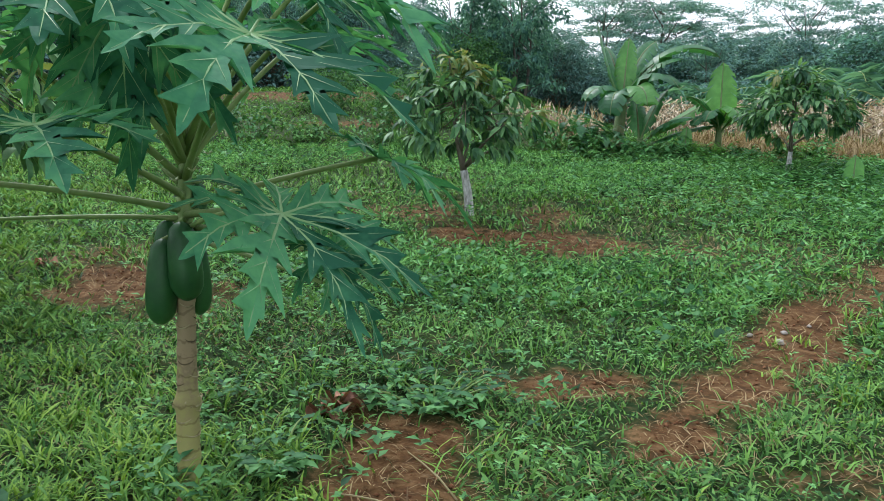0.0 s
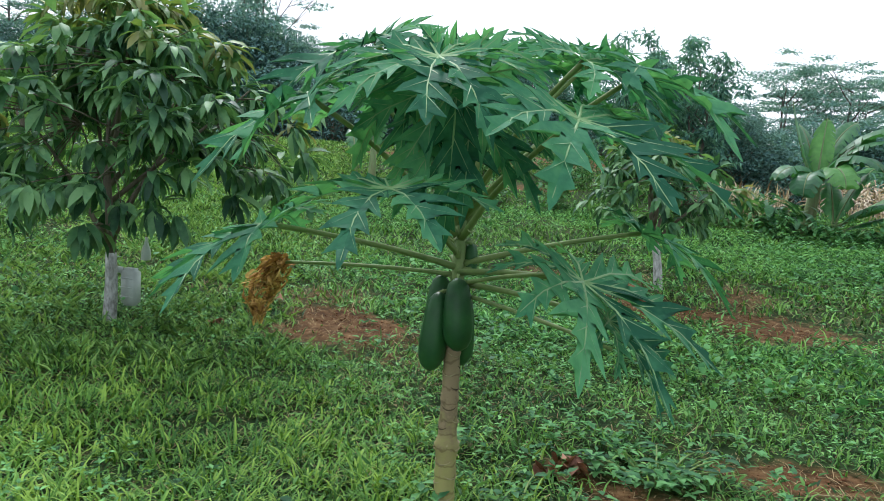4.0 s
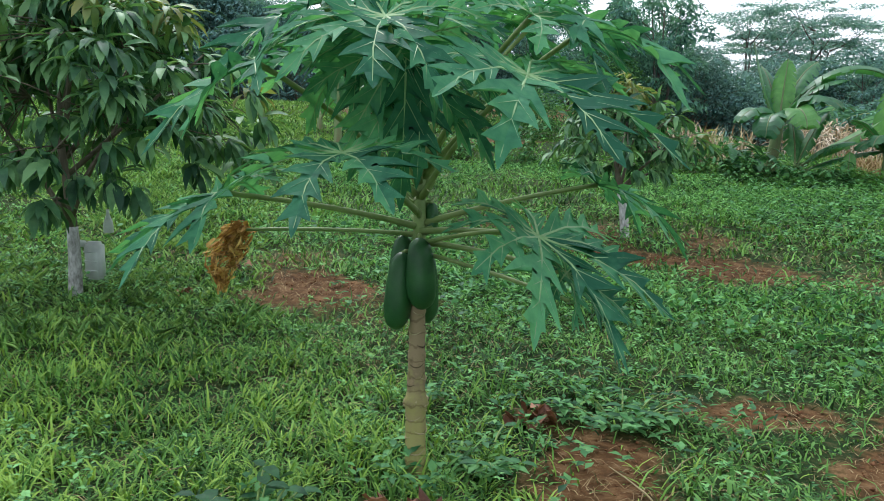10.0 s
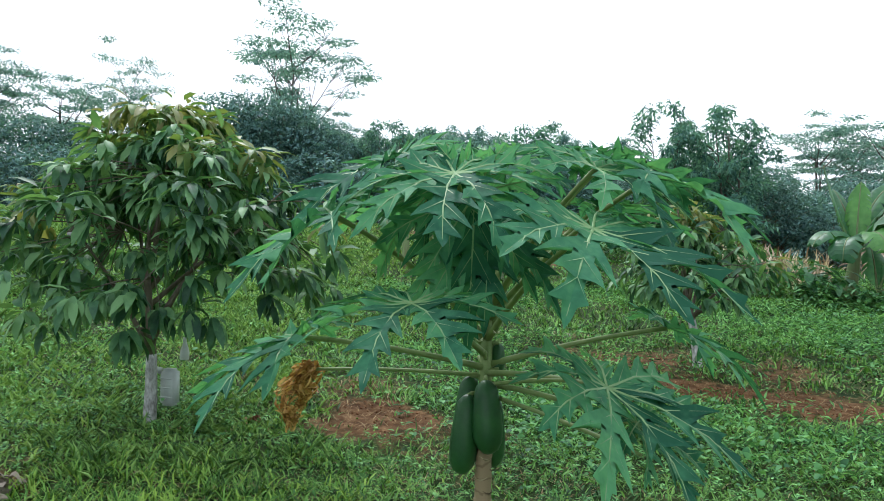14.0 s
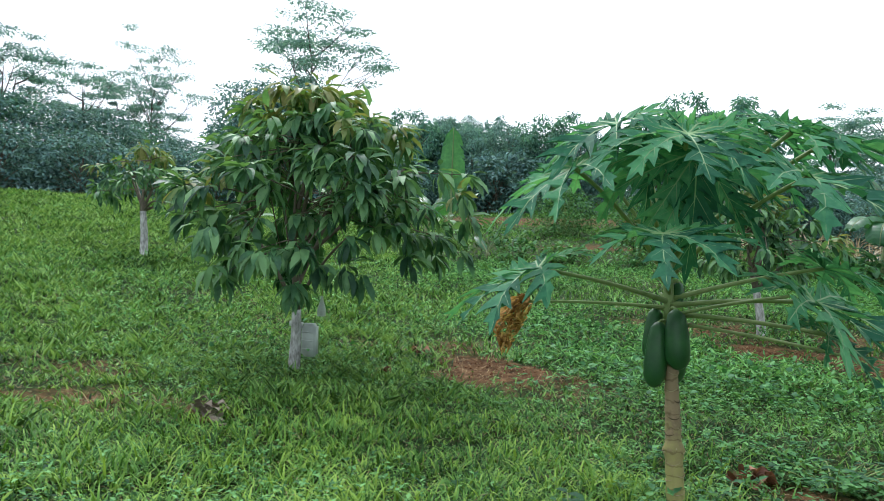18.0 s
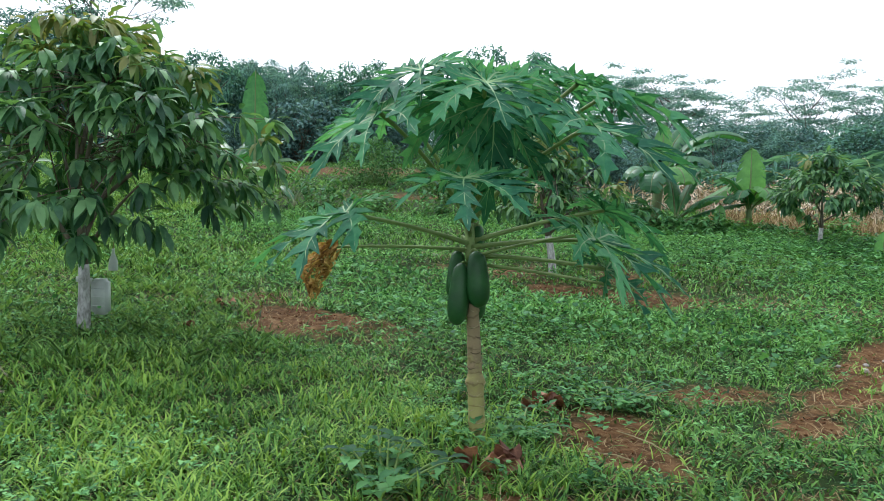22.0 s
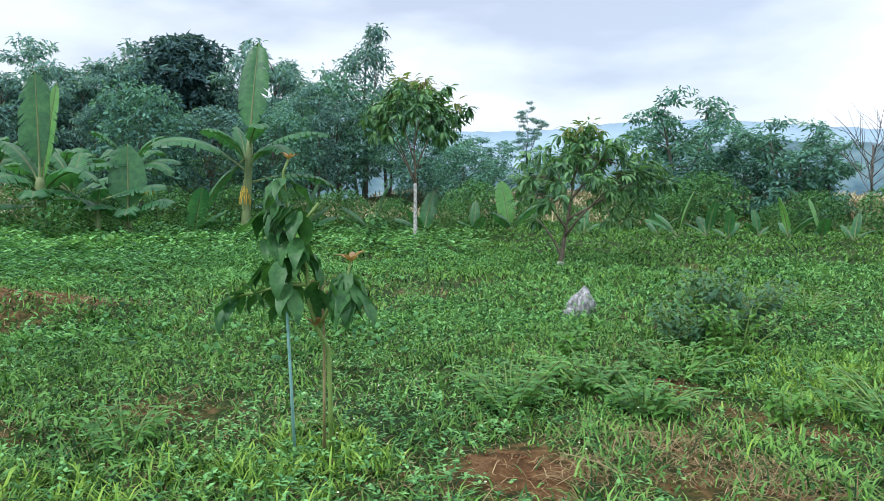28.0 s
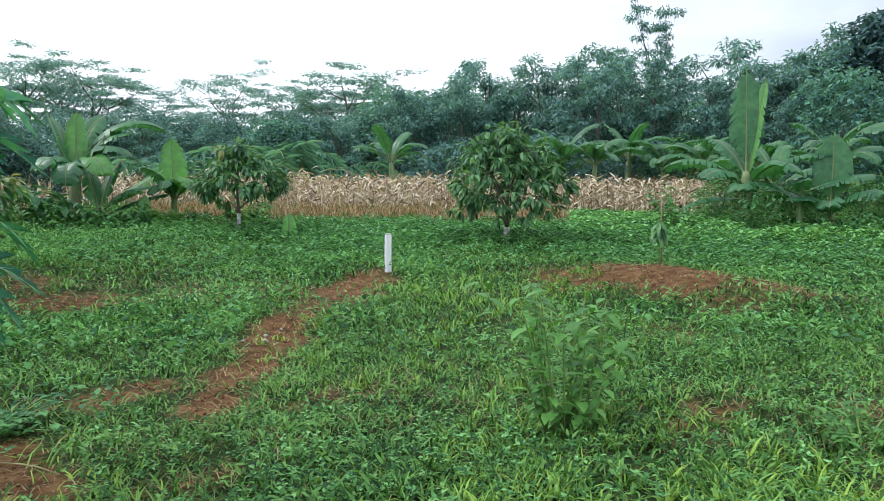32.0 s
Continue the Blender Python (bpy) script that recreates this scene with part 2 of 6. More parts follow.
M_SACK = plain_mat("white_plastic_sack", [(0.05, 0.05, 0.055), (0.22, 0.23, 0.23), (0.50, 0.51, 0.52)], 0.7, 30, 0.7, (1, 1, 0.3))
M_JERRY = plain_mat("milky_plastic", [(0.42, 0.47, 0.43), (0.58, 0.63, 0.58)], 0.4, 6, 0.15)
# both hill colours have the blue haze of distance painted in
M_HILL = plain_mat("hazy_wooded_hill", [(0.045, 0.095, 0.125), (0.09, 0.155, 0.18), (0.14, 0.21, 0.22)], 1.0, 0.10, 0)
M_FARHILL = plain_mat("haze_blue_hill", [(0.23, 0.33, 0.41), (0.28, 0.38, 0.45)], 1.0, 0.006, 0)
M_REDEARTH = plain_mat("red_earth", [(0.09, 0.040, 0.020), (0.16, 0.074, 0.036), (0.24, 0.125, 0.066)], 0.95, 7, 1.0, None, 0.1, 0.03)


def papaya_bark():
    m, n, l, out, bs = nodes_of("papaya_bark")
    co = n.new("ShaderNodeTexCoord")
    sep = n.new("ShaderNodeSeparateXYZ")
    l.new(co.outputs["Object"], sep.inputs[0])
    t = noise_node(n, l, 22, 5)
    hi = n.new("ShaderNodeMapRange")
    hi.inputs[1].default_value, hi.inputs[2].default_value = 0.05, 0.85
    l.new(sep.outputs[2], hi.inputs[0])
    add = n.new("ShaderNodeMath")
    add.operation = "MULTIPLY_ADD"
    add.inputs[1].default_value = 0.9
    l.new(t.outputs[0], add.inputs[0])
    l.new(hi.outputs[0], add.inputs[2])
    r = ramp_node(n, l, add.outputs[0], [(0.28, (0.10, 0.095, 0.035)), (0.42, (0.25, 0.245, 0.080)), (0.6, (0.27, 0.255, 0.080)), (0.8, (0.25, 0.215, 0.085)), (0.93, (0.20, 0.150, 0.078)), (1.0, (0.26, 0.195, 0.105))])
    ph = n.new("ShaderNodeMath")
    ph.operation = "MULTIPLY_ADD"
    ph.inputs[1].default_value = 115.0
    wob = n.new("ShaderNodeMath")
    wob.operation = "MULTIPLY"
    wob.inputs[1].default_value = 9.0
    low = noise_node(n, l, 14, 3)
    l.new(low.outputs[0], wob.inputs[0])
    l.new(sep.outputs[2], ph.inputs[0])
    l.new(wob.outputs[0], ph.inputs[2])
    sn = n.new("ShaderNodeMath")
    sn.operation = "SINE"
    l.new(ph.outputs[0], sn.inputs[0])
    scar = ramp_node(n, l, sn.outputs[0], [(0.0, (1.0, 1.0, 1.0)), (0.82, (1.0, 1.0, 1.0)), (0.98, (0.55, 0.50, 0.42))])
    mulr = n.new("ShaderNodeMix")
    mulr.data_type, mulr.blend_type = "RGBA", "MULTIPLY"
    mulr.inputs[0].default_value = 0.75
    l.new(r.outputs[0], mulr.inputs[6])
    l.new(scar.outputs[0], mulr.inputs[7])
    l.new(mulr.outputs[2], bs.inputs["Base Color"])
    bs.inputs["Roughness"].default_value = 0.75
    bump_node(n, l, t.outputs[0], bs, 0.5, 0.004)
    return m


M_PAPBARK = papaya_bark()
M_SCARPALE = plain_mat("pale_leaf_scar", [(0.20, 0.165, 0.085), (0.32, 0.27, 0.15), (0.38, 0.34, 0.20)], 0.8, 30, 0.3)
M_SCARDARK = plain_mat("dark_leaf_scar", [(0.050, 0.036, 0.018), (0.085, 0.062, 0.030), (0.13, 0.10, 0.05)], 0.85, 30, 0.3)


def ground_mat():
    """Red earth where the turf is worn, brown litter and green sward elsewhere."""
    m, n, l, out, bs = nodes_of("ground_earth_and_turf")
    at = n.new("ShaderNodeAttribute")
    at.attribute_name = "bare"
    big = noise_node(n, l, 0.55, 5)
    fine = noise_node(n, l, 9.0, 8, 0.7)
    soil = ramp_node(n, l, fine.outputs[0], [(0.28, (0.022, 0.012, 0.006)), (0.5, (0.100, 0.052, 0.021)), (0.74, (0.225, 0.140, 0.066))])
    turf = ramp_node(n, l, fine.outputs[0], [(0.28, (0.009, 0.018, 0.007)), (0.5, (0.026, 0.050, 0.016)), (0.72, (0.085, 0.080, 0.036))])
    pale = ramp_node(n, l, big.outputs[0], [(0.4, (0.75, 0.85, 0.75)), (0.65, (1.25, 1.1, 0.9))])
    mul = n.new("ShaderNodeMix")
    mul.data_type, mul.blend_type = "RGBA", "MULTIPLY"
    mul.inputs[0].default_value = 1.0
    l.new(turf.outputs[0], mul.inputs[6])
    l.new(pale.outputs[0], mul.inputs[7])
    edge = n.new("ShaderNodeMath")
    edge.operation = "MULTIPLY_ADD"
    edge.inputs[1].default_value, edge.inputs[2].default_value = 1.3, -0.65
    l.new(fine.outputs[0], edge.inputs[0])
    sm = n.new("ShaderNodeMath")
    l.new(edge.outputs[0], sm.inputs[0])
    l.new(at.outputs["Fac"], sm.inputs[1])
    cut = n.new("ShaderNodeMapRange")
    cut.inputs[1].default_value, cut.inputs[2].default_value = 0.26, 0.72
    l.new(sm.outputs[0], cut.inputs[0])
    mix = n.new("ShaderNodeMix")
    mix.data_type = "RGBA"
    l.new(cut.outputs[0], mix.inputs[0])
    l.new(mul.outputs[2], mix.inputs[6])
    l.new(soil.outputs[0], mix.inputs[7])
    l.new(mix.outputs[2], bs.inputs["Base Color"])
    bs.inputs["Roughness"].default_value = 0.95
    bs.inputs["Specular IOR Level"].default_value = 0.1
    bump_node(n, l, fine.outputs[0], bs, 0.9, 0.03)
    return m


M_GROUND = ground_mat()

# ---- mesh helpers ----
rng = np.random.default_rng(7)
CENTRE = (-0.6, -1.0)


def ground_z(x, y):
    """Height of the ground: a hollow round the papaya, rising away to the west and north."""
    x, y = np.asarray(x, float), np.asarray(y, float)
    dx, dy = x - CENTRE[0], y - CENTRE[1]
    r = np.hypot(dx, dy)
    az = np.degrees(np.arctan2(dx, dy))
    k = 0.095 * np.exp(-((az + 55) / 50) ** 2) + 0.075 * np.exp(-((az - 8) / 32) ** 2) + 0.045 * np.exp(-((az - 50) / 28) ** 2)
    k = k + 0.020 * np.exp(-((az - 105) / 30) ** 2)
    s = np.logaddexp(0, (np.minimum(r, 60) - 7.5) / 1.2) * 1.2
    s = np.where(s > 20, 20 + 6 * np.tanh((s - 20) / 6), s)
    step = np.clip((az - 2) / 12, 0, 1) * np.clip((80 - az) / 14, 0, 1)
    step = step * step * (3 - 2 * step)
    s = s * (1 - step) + step * 8 * np.tanh(s / 8)
    z = k * s - 0.1 * np.exp(-((x - 0.3) ** 2 + (y - 3.3) ** 2) / 6)
    east = np.clip((az - 62) / 18, 0, 1) * np.clip((165 - az) / 20, 0, 1)
    z = z - east * np.clip((r - 75) / 80, 0, 1) * 10
    tip = np.clip((r - 31) / 10, 0, 1)
    z = z + 1.2 * tip * tip * (3 - 2 * tip) * np.clip((az - 78) / 10, 0, 1) * np.clip((150 - az) / 20, 0, 1)
    z = z + 0.24 * np.exp(-(((x - 6.5) / 0.95) ** 2 + ((y - 3.55) / 1.5) ** 2))
    z = z + 0.025 * np.sin(1.9 * x + 0.7 * y) * np.cos(1.3 * y - 0.5 * x) + 0.012 * np.sin(4.3 * x - 2.1) * np.sin(3.7 * y + 1.0)
    z = z + 0.016 * np.sin(7.3 * x + 2.1 * np.sin(3.1 * y)) * np.sin(6.1 * y + 1.7 * np.sin(4.2 * x))
    return z


def gz(x, y):
    return float(ground_z(x, y))


def polar(az, d):
    """The place at a bearing (degrees from north, clockwise) and a distance from the viewpoint."""
    return CENTRE[0] + d * math.sin(radians(az)), CENTRE[1] + d * math.cos(radians(az))


def fast_mesh(name, verts, faces, smooth=False):
    """A mesh from numpy arrays: faces all with the same number of corners."""
    verts, faces = np.asarray(verts, np.float32), np.asarray(faces, np.int32)
    me = bpy.data.meshes.new(name)
    n, k = faces.shape
    me.vertices.add(len(verts))
    me.vertices.foreach_set("co", verts.ravel())
    me.loops.add(n * k)
    me.loops.foreach_set("vertex_index", faces.ravel())
    me.polygons.add(n)
    me.polygons.foreach_set("loop_start", np.arange(0, n * k, k, dtype=np.int32))
    if smooth:
        me.polygons.foreach_set("use_smooth", np.ones(n, bool))
    me.update(calc_edges=True)
    return me


def put(name, me, mat, parent=None, label=""):
    me.materials.append(mat)
    ob = new(name, me)
    if parent:
        ob.parent = parent
    if label:
        ob["label"] = label
    return ob


def part(name, bm, mat, parent, label=""):
    me = bpy.data.meshes.new(name)
    bmesh.ops.recalc_face_normals(bm, faces=bm.faces)
    for f in bm.faces:
        f.smooth = True
    bm.to_mesh(me)
    bm.free()
    return put(name, me, mat, parent, label)


def thing(name, x, y, z, label, category, group="", kind=""):
    ob = new(name)
    ob.empty_display_size = 0.1
    ob.location = (x, y, z)
    return tagged(ob, label, category, group, kind)


LEAF4 = (np.array([[0, 0, 0], [0.42, -0.5, 0.07], [1, 0, -0.12], [0.42, 0.5, 0.07]]), np.array([[0, 1, 2], [0, 2, 3]]))
LEAF6 = (np.array([[0, 0, 0], [0.22, -0.5, 0.06], [0.62, -0.40, 0.02], [1, 0, -0.14], [0.62, 0.40, 0.02], [0.22, 0.5, 0.06]]), np.array([[0, 1, 5], [1, 2, 5], [2, 4, 5], [2, 3, 4]]))
LEAF8 = (np.array([[0, 0, 0], [0.28, -0.42, 0.05], [0.28, 0, 0.0], [0.28, 0.42, 0.05], [0.68, -0.36, -0.03], [0.68, 0, -0.07], [0.68, 0.36, -0.03], [1, 0, -0.26]]),
         np.array([[0, 1, 2], [0, 2, 3], [1, 4, 5], [1, 5, 2], [2, 5, 6], [2, 6, 3], [4, 7, 5], [5, 7, 6]]))
LEAFLONG = (np.array([[0, 0, 0.02]] + [[x, w, z + 0.10 * abs(w) + 0.05 * math.sin(9 * x + 3 * w)] for x, h, z in ((0.18, 0.34, 0.04), (0.42, 0.5, 0.05), (0.66, 0.42, 0.0), (0.86, 0.22, -0.10)) for w in (-h, 0, h)] + [[1, 0, -0.22]]),
            np.array([[0, 1, 2], [0, 2, 3]] + [[b + i, b + i + 3, b + i + 4] for b in (1, 4, 7) for i in (0, 1)] + [[b + i, b + i + 4, b + i + 1] for b in (1, 4, 7) for i in (0, 1)] + [[10, 13, 11], [11, 13, 12]]))
BLADE3 = (np.array([[0, -0.5, 0], [0, 0.5, 0], [0.55, -0.40, 0.10], [0.55, 0.40, 0.10], [1.0, 0, -0.10]]), np.array([[0, 1, 3], [0, 3, 2], [2, 3, 4]]))
ARCH = (np.array([[0, -0.4, 0], [0, 0.4, 0], [0.35, -0.5, 0.02], [0.35, 0.5, 0.02], [0.70, -0.36, -0.10], [0.70, 0.36, -0.10], [0.94, 0, -0.34]]), np.array([[0, 1, 3], [0, 3, 2], [2, 3, 5], [2, 5, 4], [4, 5, 6]]))
BLADE = (np.array([[0, -0.5, 0], [0, 0.5, 0], [0.4, -0.42, 0.10], [0.4, 0.42, 0.10], [0.76, -0.26, 0.05], [0.76, 0.26, 0.05], [1.0, 0, -0.14]]),
         np.array([[0, 1, 3], [0, 3, 2], [2, 3, 5], [2, 5, 4], [4, 5, 6]]))


def unit(v):
    return v / np.maximum(np.linalg.norm(v, axis=-1, keepdims=True), 1e-9)


def strew(kind, at, along, up, length, width):
    """Many leaves of one kind: their feet, directions, upper sides, lengths and widths."""
    tv, tf = kind
    n = len(at)
    along = unit(along)
    side = unit(np.cross(up, along))
    up = np.cross(along, side)
    length, width = np.broadcast_to(length, n), np.broadcast_to(width, n)
    v = (at[:, None, :] + along[:, None, :] * (tv[None, :, 0:1] * length[:, None, None])
         + side[:, None, :] * (tv[None, :, 1:2] * width[:, None, None])
         + up[:, None, :] * (tv[None, :, 2:3] * length[:, None, None]))
    f = tf[None] + (np.arange(n) * len(tv))[:, None, None]
    return v.reshape(-1, 3), f.reshape(-1, 3)


def tube(bm, points, radii, seg=8, cap=True):
    """A tapered round branch along points."""
    pts = [Vector(p) for p in points]
    rings = []
    ref = Vector((0.31, 0.87, 0.11))
    for i, p in enumerate(pts):
        d = (pts[min(i + 1, len(pts) - 1)] - pts[max(i - 1, 0)]).normalized()
        u = d.cross(ref)
        if u.length < 0.1:
            u = d.cross(Vector((1, 0, 0)))
        u.normalize()
        w = d.cross(u)
        rings.append([bm.verts.new(p + (u * math.cos(a) + w * math.sin(a)) * radii[i]) for a in (2 * math.pi * k / seg for k in range(seg))])
    for a, b in zip(rings, rings[1:]):
        for k in range(seg):
            bm.faces.new((a[k], a[(k + 1) % seg], b[(k + 1) % seg], b[k]))
    if cap:
        bm.faces.new(rings[0][::-1])
        bm.faces.new(rings[-1])


def bend(a, b, sag, n=5):
    """Points from a to b on a bow that rises by sag in the middle."""
    a, b = Vector(a), Vector(b)
    return [a.lerp(b, i / n) + Vector((0, 0, sag * 4 * (i / n) * (1 - i / n))) for i in range(n + 1)]

# ---- ground ----
# bare or thin places: x, y, half-lengths, turn in degrees, how bare
BARE = (
    (-2.45, 5.15, 0.80, 0.46, -20, 1.0), (-3.2, 5.9, 0.8, 0.35, 10, 0.6), (-0.6, 8.3, 1.0, 0.5, 0, 0.75),
    (0.75, 7.0, 1.2, 0.5, -12, 1.0), (0.9, 8.2, 0.5, 0.5, 0, 0.6), (0.5, 3.6, 0.38, 0.24, 0, 0.95), (-0.2, 2.62, 0.30, 0.52, 15, 1.0),
    (0.95, 3.1, 0.30, 0.22, 40, 0.9), (1.55, 3.75, 0.27, 0.5, -42, 1.0), (2.15, 4.45, 0.30, 0.6, -42, 1.0), (2.9, 5.2, 0.34, 0.6, -44, 0.85), (2.7, 0.9, 0.40, 0.2, 20, 0.65), (3.9, 6.05, 0.42, 0.85, -50, 1.0),
    (6.45, 3.5, 1.45, 0.95, -78, 1.0), (6.4, 4.5, 0.6, 0.5, -40, 0.9), (2.8, 0.95, 0.42, 0.22, 20, 0.7), (2.55, -1.65, 0.30, 0.45, 10, 0.9),
    (2.9, -2.5, 0.40, 0.5, 0, 0.50), (2.4, -2.6, 0.5, 0.4, 15, 0.55), (3.3, -3.2, 0.5, 0.3, 15, 0.6), (-0.6, 1.62, 0.62, 0.24, 0, 0.95), (-0.95, 2.02, 0.22, 0.18, 0, 0.9), (-0.55, 3.27, 0.15, 0.13, 0, 0.8), (-3.84, 2.84, 0.26, 0.18, 0, 0.8), (-4.75, 2.95, 0.55, 0.30, 10, 0.75), (0.35, 1.9, 0.3, 0.25, 0, 0.7), (-4.3, 3.0, 0.35, 0.25, 0, 0.65),
    (-5.6, 3.6, 0.5, 0.35, 0, 0.6), (4.05, -2.9, 0.22, 0.15, 0, 0.8), (3.5, 0.2, 0.5, 0.3, 30, 0.5), (9.0, 0.3, 0.8, 0.5, 0, 0.5),
    (1.6, 6.6, 0.6, 0.3, -10, 0.55), (2.9, 6.7, 0.5, 0.25, -10, 0.5), (1.5, 2.6, 0.35, 0.22, 0, 0.55), (-0.4, 1.3, 0.5, 0.3, 0, 0.5),
    (4.6, 2.2, 0.6, 0.35, 30, 0.5), (8.5, -1.2, 0.7, 0.4, 0, 0.45), (12.0, -6.0, 1.5, 0.5, 0, 0.55), (-4.5, 26.5, 7.0, 2.2, 5, 1.0), (-3.0, 17.5, 1.2, 0.6, 0, 0.8), (40.0, 1.0, 8, 9, 0, 0.2), (36.0, -18.0, 8, 10, 0, 0.2),
)


def bareness(x, y):
    x, y = np.asarray(x, float), np.asarray(y, float)
    b = np.zeros_like(x)
    wob = 0.20 * np.sin(5.1 * x + 1.3 * np.sin(3.3 * y)) + 0.16 * np.sin(7.7 * y + 2.1 * x) + 0.16 * np.sin(14.3 * x + 5 * y) * np.sin(11.7 * y - 4 * x)
    for cx, cy, rx, ry, turn, amount in BARE:
        c, s = math.cos(radians(turn)), math.sin(radians(turn))
        u, v = ((x - cx) * c + (y - cy) * s) / rx, (-(x - cx) * s + (y - cy) * c) / ry
        q = np.hypot(u, v) * 0.92 + wob
        b = np.maximum(b, 0.92 * amount * np.clip((1.5 - q) * 0.9, 0, 1))
    return b


def build_ground():
    rings = np.concatenate([[0.0], np.geomspace(0.25, 60, 150), np.geomspace(66, 2500, 18)])
    seg = 400
    a = np.arange(seg) * 2 * math.pi / seg
    x = CENTRE[0] + rings[1:, None] * np.sin(a)[None]
    y = CENTRE[1] + rings[1:, None] * np.cos(a)[None]
    v = np.stack([x, y, ground_z(x, y)], -1).reshape(-1, 3)
    v = np.vstack([v, [[CENTRE[0], CENTRE[1], gz(*CENTRE)]]])
    i = np.arange(len(rings) - 2)[:, None] * seg
    k = np.arange(seg)[None]
    k2 = (k + 1) % seg
    q = np.stack([i + k, i + seg + k, i + seg + k2, i + k2], -1).reshape(-1, 4)
    tri = np.vstack([q[:, [0, 1, 2]], q[:, [0, 2, 3]], np.stack([np.full(seg, len(v) - 1), np.arange(seg), (np.arange(seg) + 1) % seg], -1)])
    me = fast_mesh("ground", v, tri[:, ::-1], True)
    me.attributes.new("bare", "FLOAT", "POINT").data.foreach_set("value", bareness(v[:, 0], v[:, 1]).astype(np.float32))
    ob = put("ground", me, M_GROUND)
    return tagged(ob, "uneven garden ground of turf with worn red earth patches", "ground", kind="structure")


build_ground()


# ---- sward ----
def spots(n, r0, r1, az0, az1, power=1.0):
    """Random places in a sector round the viewpoint, denser near it."""
    u = rng.random(n) ** power
    r = r0 + (r1 - r0) * u
    az = np.radians(az0 + (az1 - az0) * rng.random(n))
    return CENTRE[0] + r * np.sin(az), CENTRE[1] + r * np.cos(az), r


def bearing(x, y):
    return np.degrees(np.arctan2(x - CENTRE[0], y - CENTRE[1]))


def patchy(x, y, f, shift):
    return 0.5 + 0.25 * (np.sin(f * x + shift + 1.7 * np.sin(f * 0.8 * y + shift)) + np.sin(f * 1.2 * y - shift + 1.3 * np.sin(f * 0.7 * x)))


def blades(name, n, r0, r1, length, width, mat, keep, label, az=(-64, 138), power=1.0, lean=0.75, kind=BLADE, flat=0.0):
    x, y, r = spots(n, r0, r1, az[0], az[1], power)
    ok = rng.random(n) < keep(x, y)
    x, y, r = x[ok], y[ok], r[ok]
    m = len(x)
    th = rng.random(m) * 2 * math.pi
    tilt = lean * (0.35 + 0.65 * rng.random(m))
    along = np.stack([np.cos(th) * np.sin(tilt), np.sin(th) * np.sin(tilt), np.cos(tilt) * (1 - flat)], -1)
    up = np.stack([-np.cos(th) * np.cos(tilt), -np.sin(th) * np.cos(tilt), np.sin(tilt) + 0.15], -1)
    grow = 1 + 0.02 * np.maximum(0, r - 6)
    clump = 0.45 + 1.0 * patchy(x, y, 6.5, 0.9) + 0.35 * patchy(x, y, 2.3, 3.1)
    ln = length * (0.5 + 0.8 * rng.random(m)) * grow * clump
    wd = width * (0.6 + 0.7 * rng.random(m)) * (1 + 0.08 * np.maximum(0, r - 4))
    at = np.stack([x, y, ground_z(x, y) - 0.01], -1)
    v, f = strew(kind, at, along, up, ln, wd)
    return tagged(put(name, fast_mesh(name, v, f), mat), label, "grass", kind="stuff")


def lush(x, y):     # long bright grass in the west of the plot and round the young tree
    return np.clip(1.5 - np.hypot((x + 2.3) / 2.3, (y - 1.9) / 1.6), 0, 1) + np.clip(1.3 - np.hypot((x - 3.6) / 1.6, (y + 4.2) / 1.4), 0, 1) * 0.35


def turf(x, y):
    return np.clip(1.0 - 1.35 * bareness(x, y), 0.03, 1) * np.clip(0.35 + 0.9 * patchy(x, y, 1.3, 0.4), 0, 1)


def weedy(x, y):
    return np.clip(1.0 - 1.3 * bareness(x, y), 0.0, 1) * np.clip(1.5 * patchy(x, y, 1.7, 2.2) - 0.25 - 0.5 * lush(x, y), 0, 1)


def vine(x, y):     # leafy creeping ground cover, thickest north and east of the papaya
    a = bearing(x, y)
    where = 0.16 + 0.84 * np.clip((a + 26) / 10, 0, 1) * np.clip((98 - a) / 16, 0.3, 1)
    core = np.clip(1.3 - np.hypot((x + 1.2) / 1.6, (y - 5.3) / 1.7), 0, 1) + np.clip(1.2 - np.hypot((x + 0.5) / 1.1, (y - 3.0) / 0.9), 0, 1)
    return np.clip(1.7 * patchy(x, y, 1.1, 1.3) - 0.30 + core, 0, 1) * np.clip(1 - 1.7 * bareness(x, y), 0, 1) * np.clip(1 - 0.85 * lush(x, y), 0.05, 1) * where


def lump(x, y):
    """Unevenness of the plant cover: heaps half a metre across with smaller tufts on them."""
    return np.clip(0.55 * patchy(x, y, 3.1, 0.7) + 0.30 * patchy(x, y, 7.3, 2.9) + 0.30 * patchy(x, y, 15.0, 1.1) - 0.12, 0, 1)


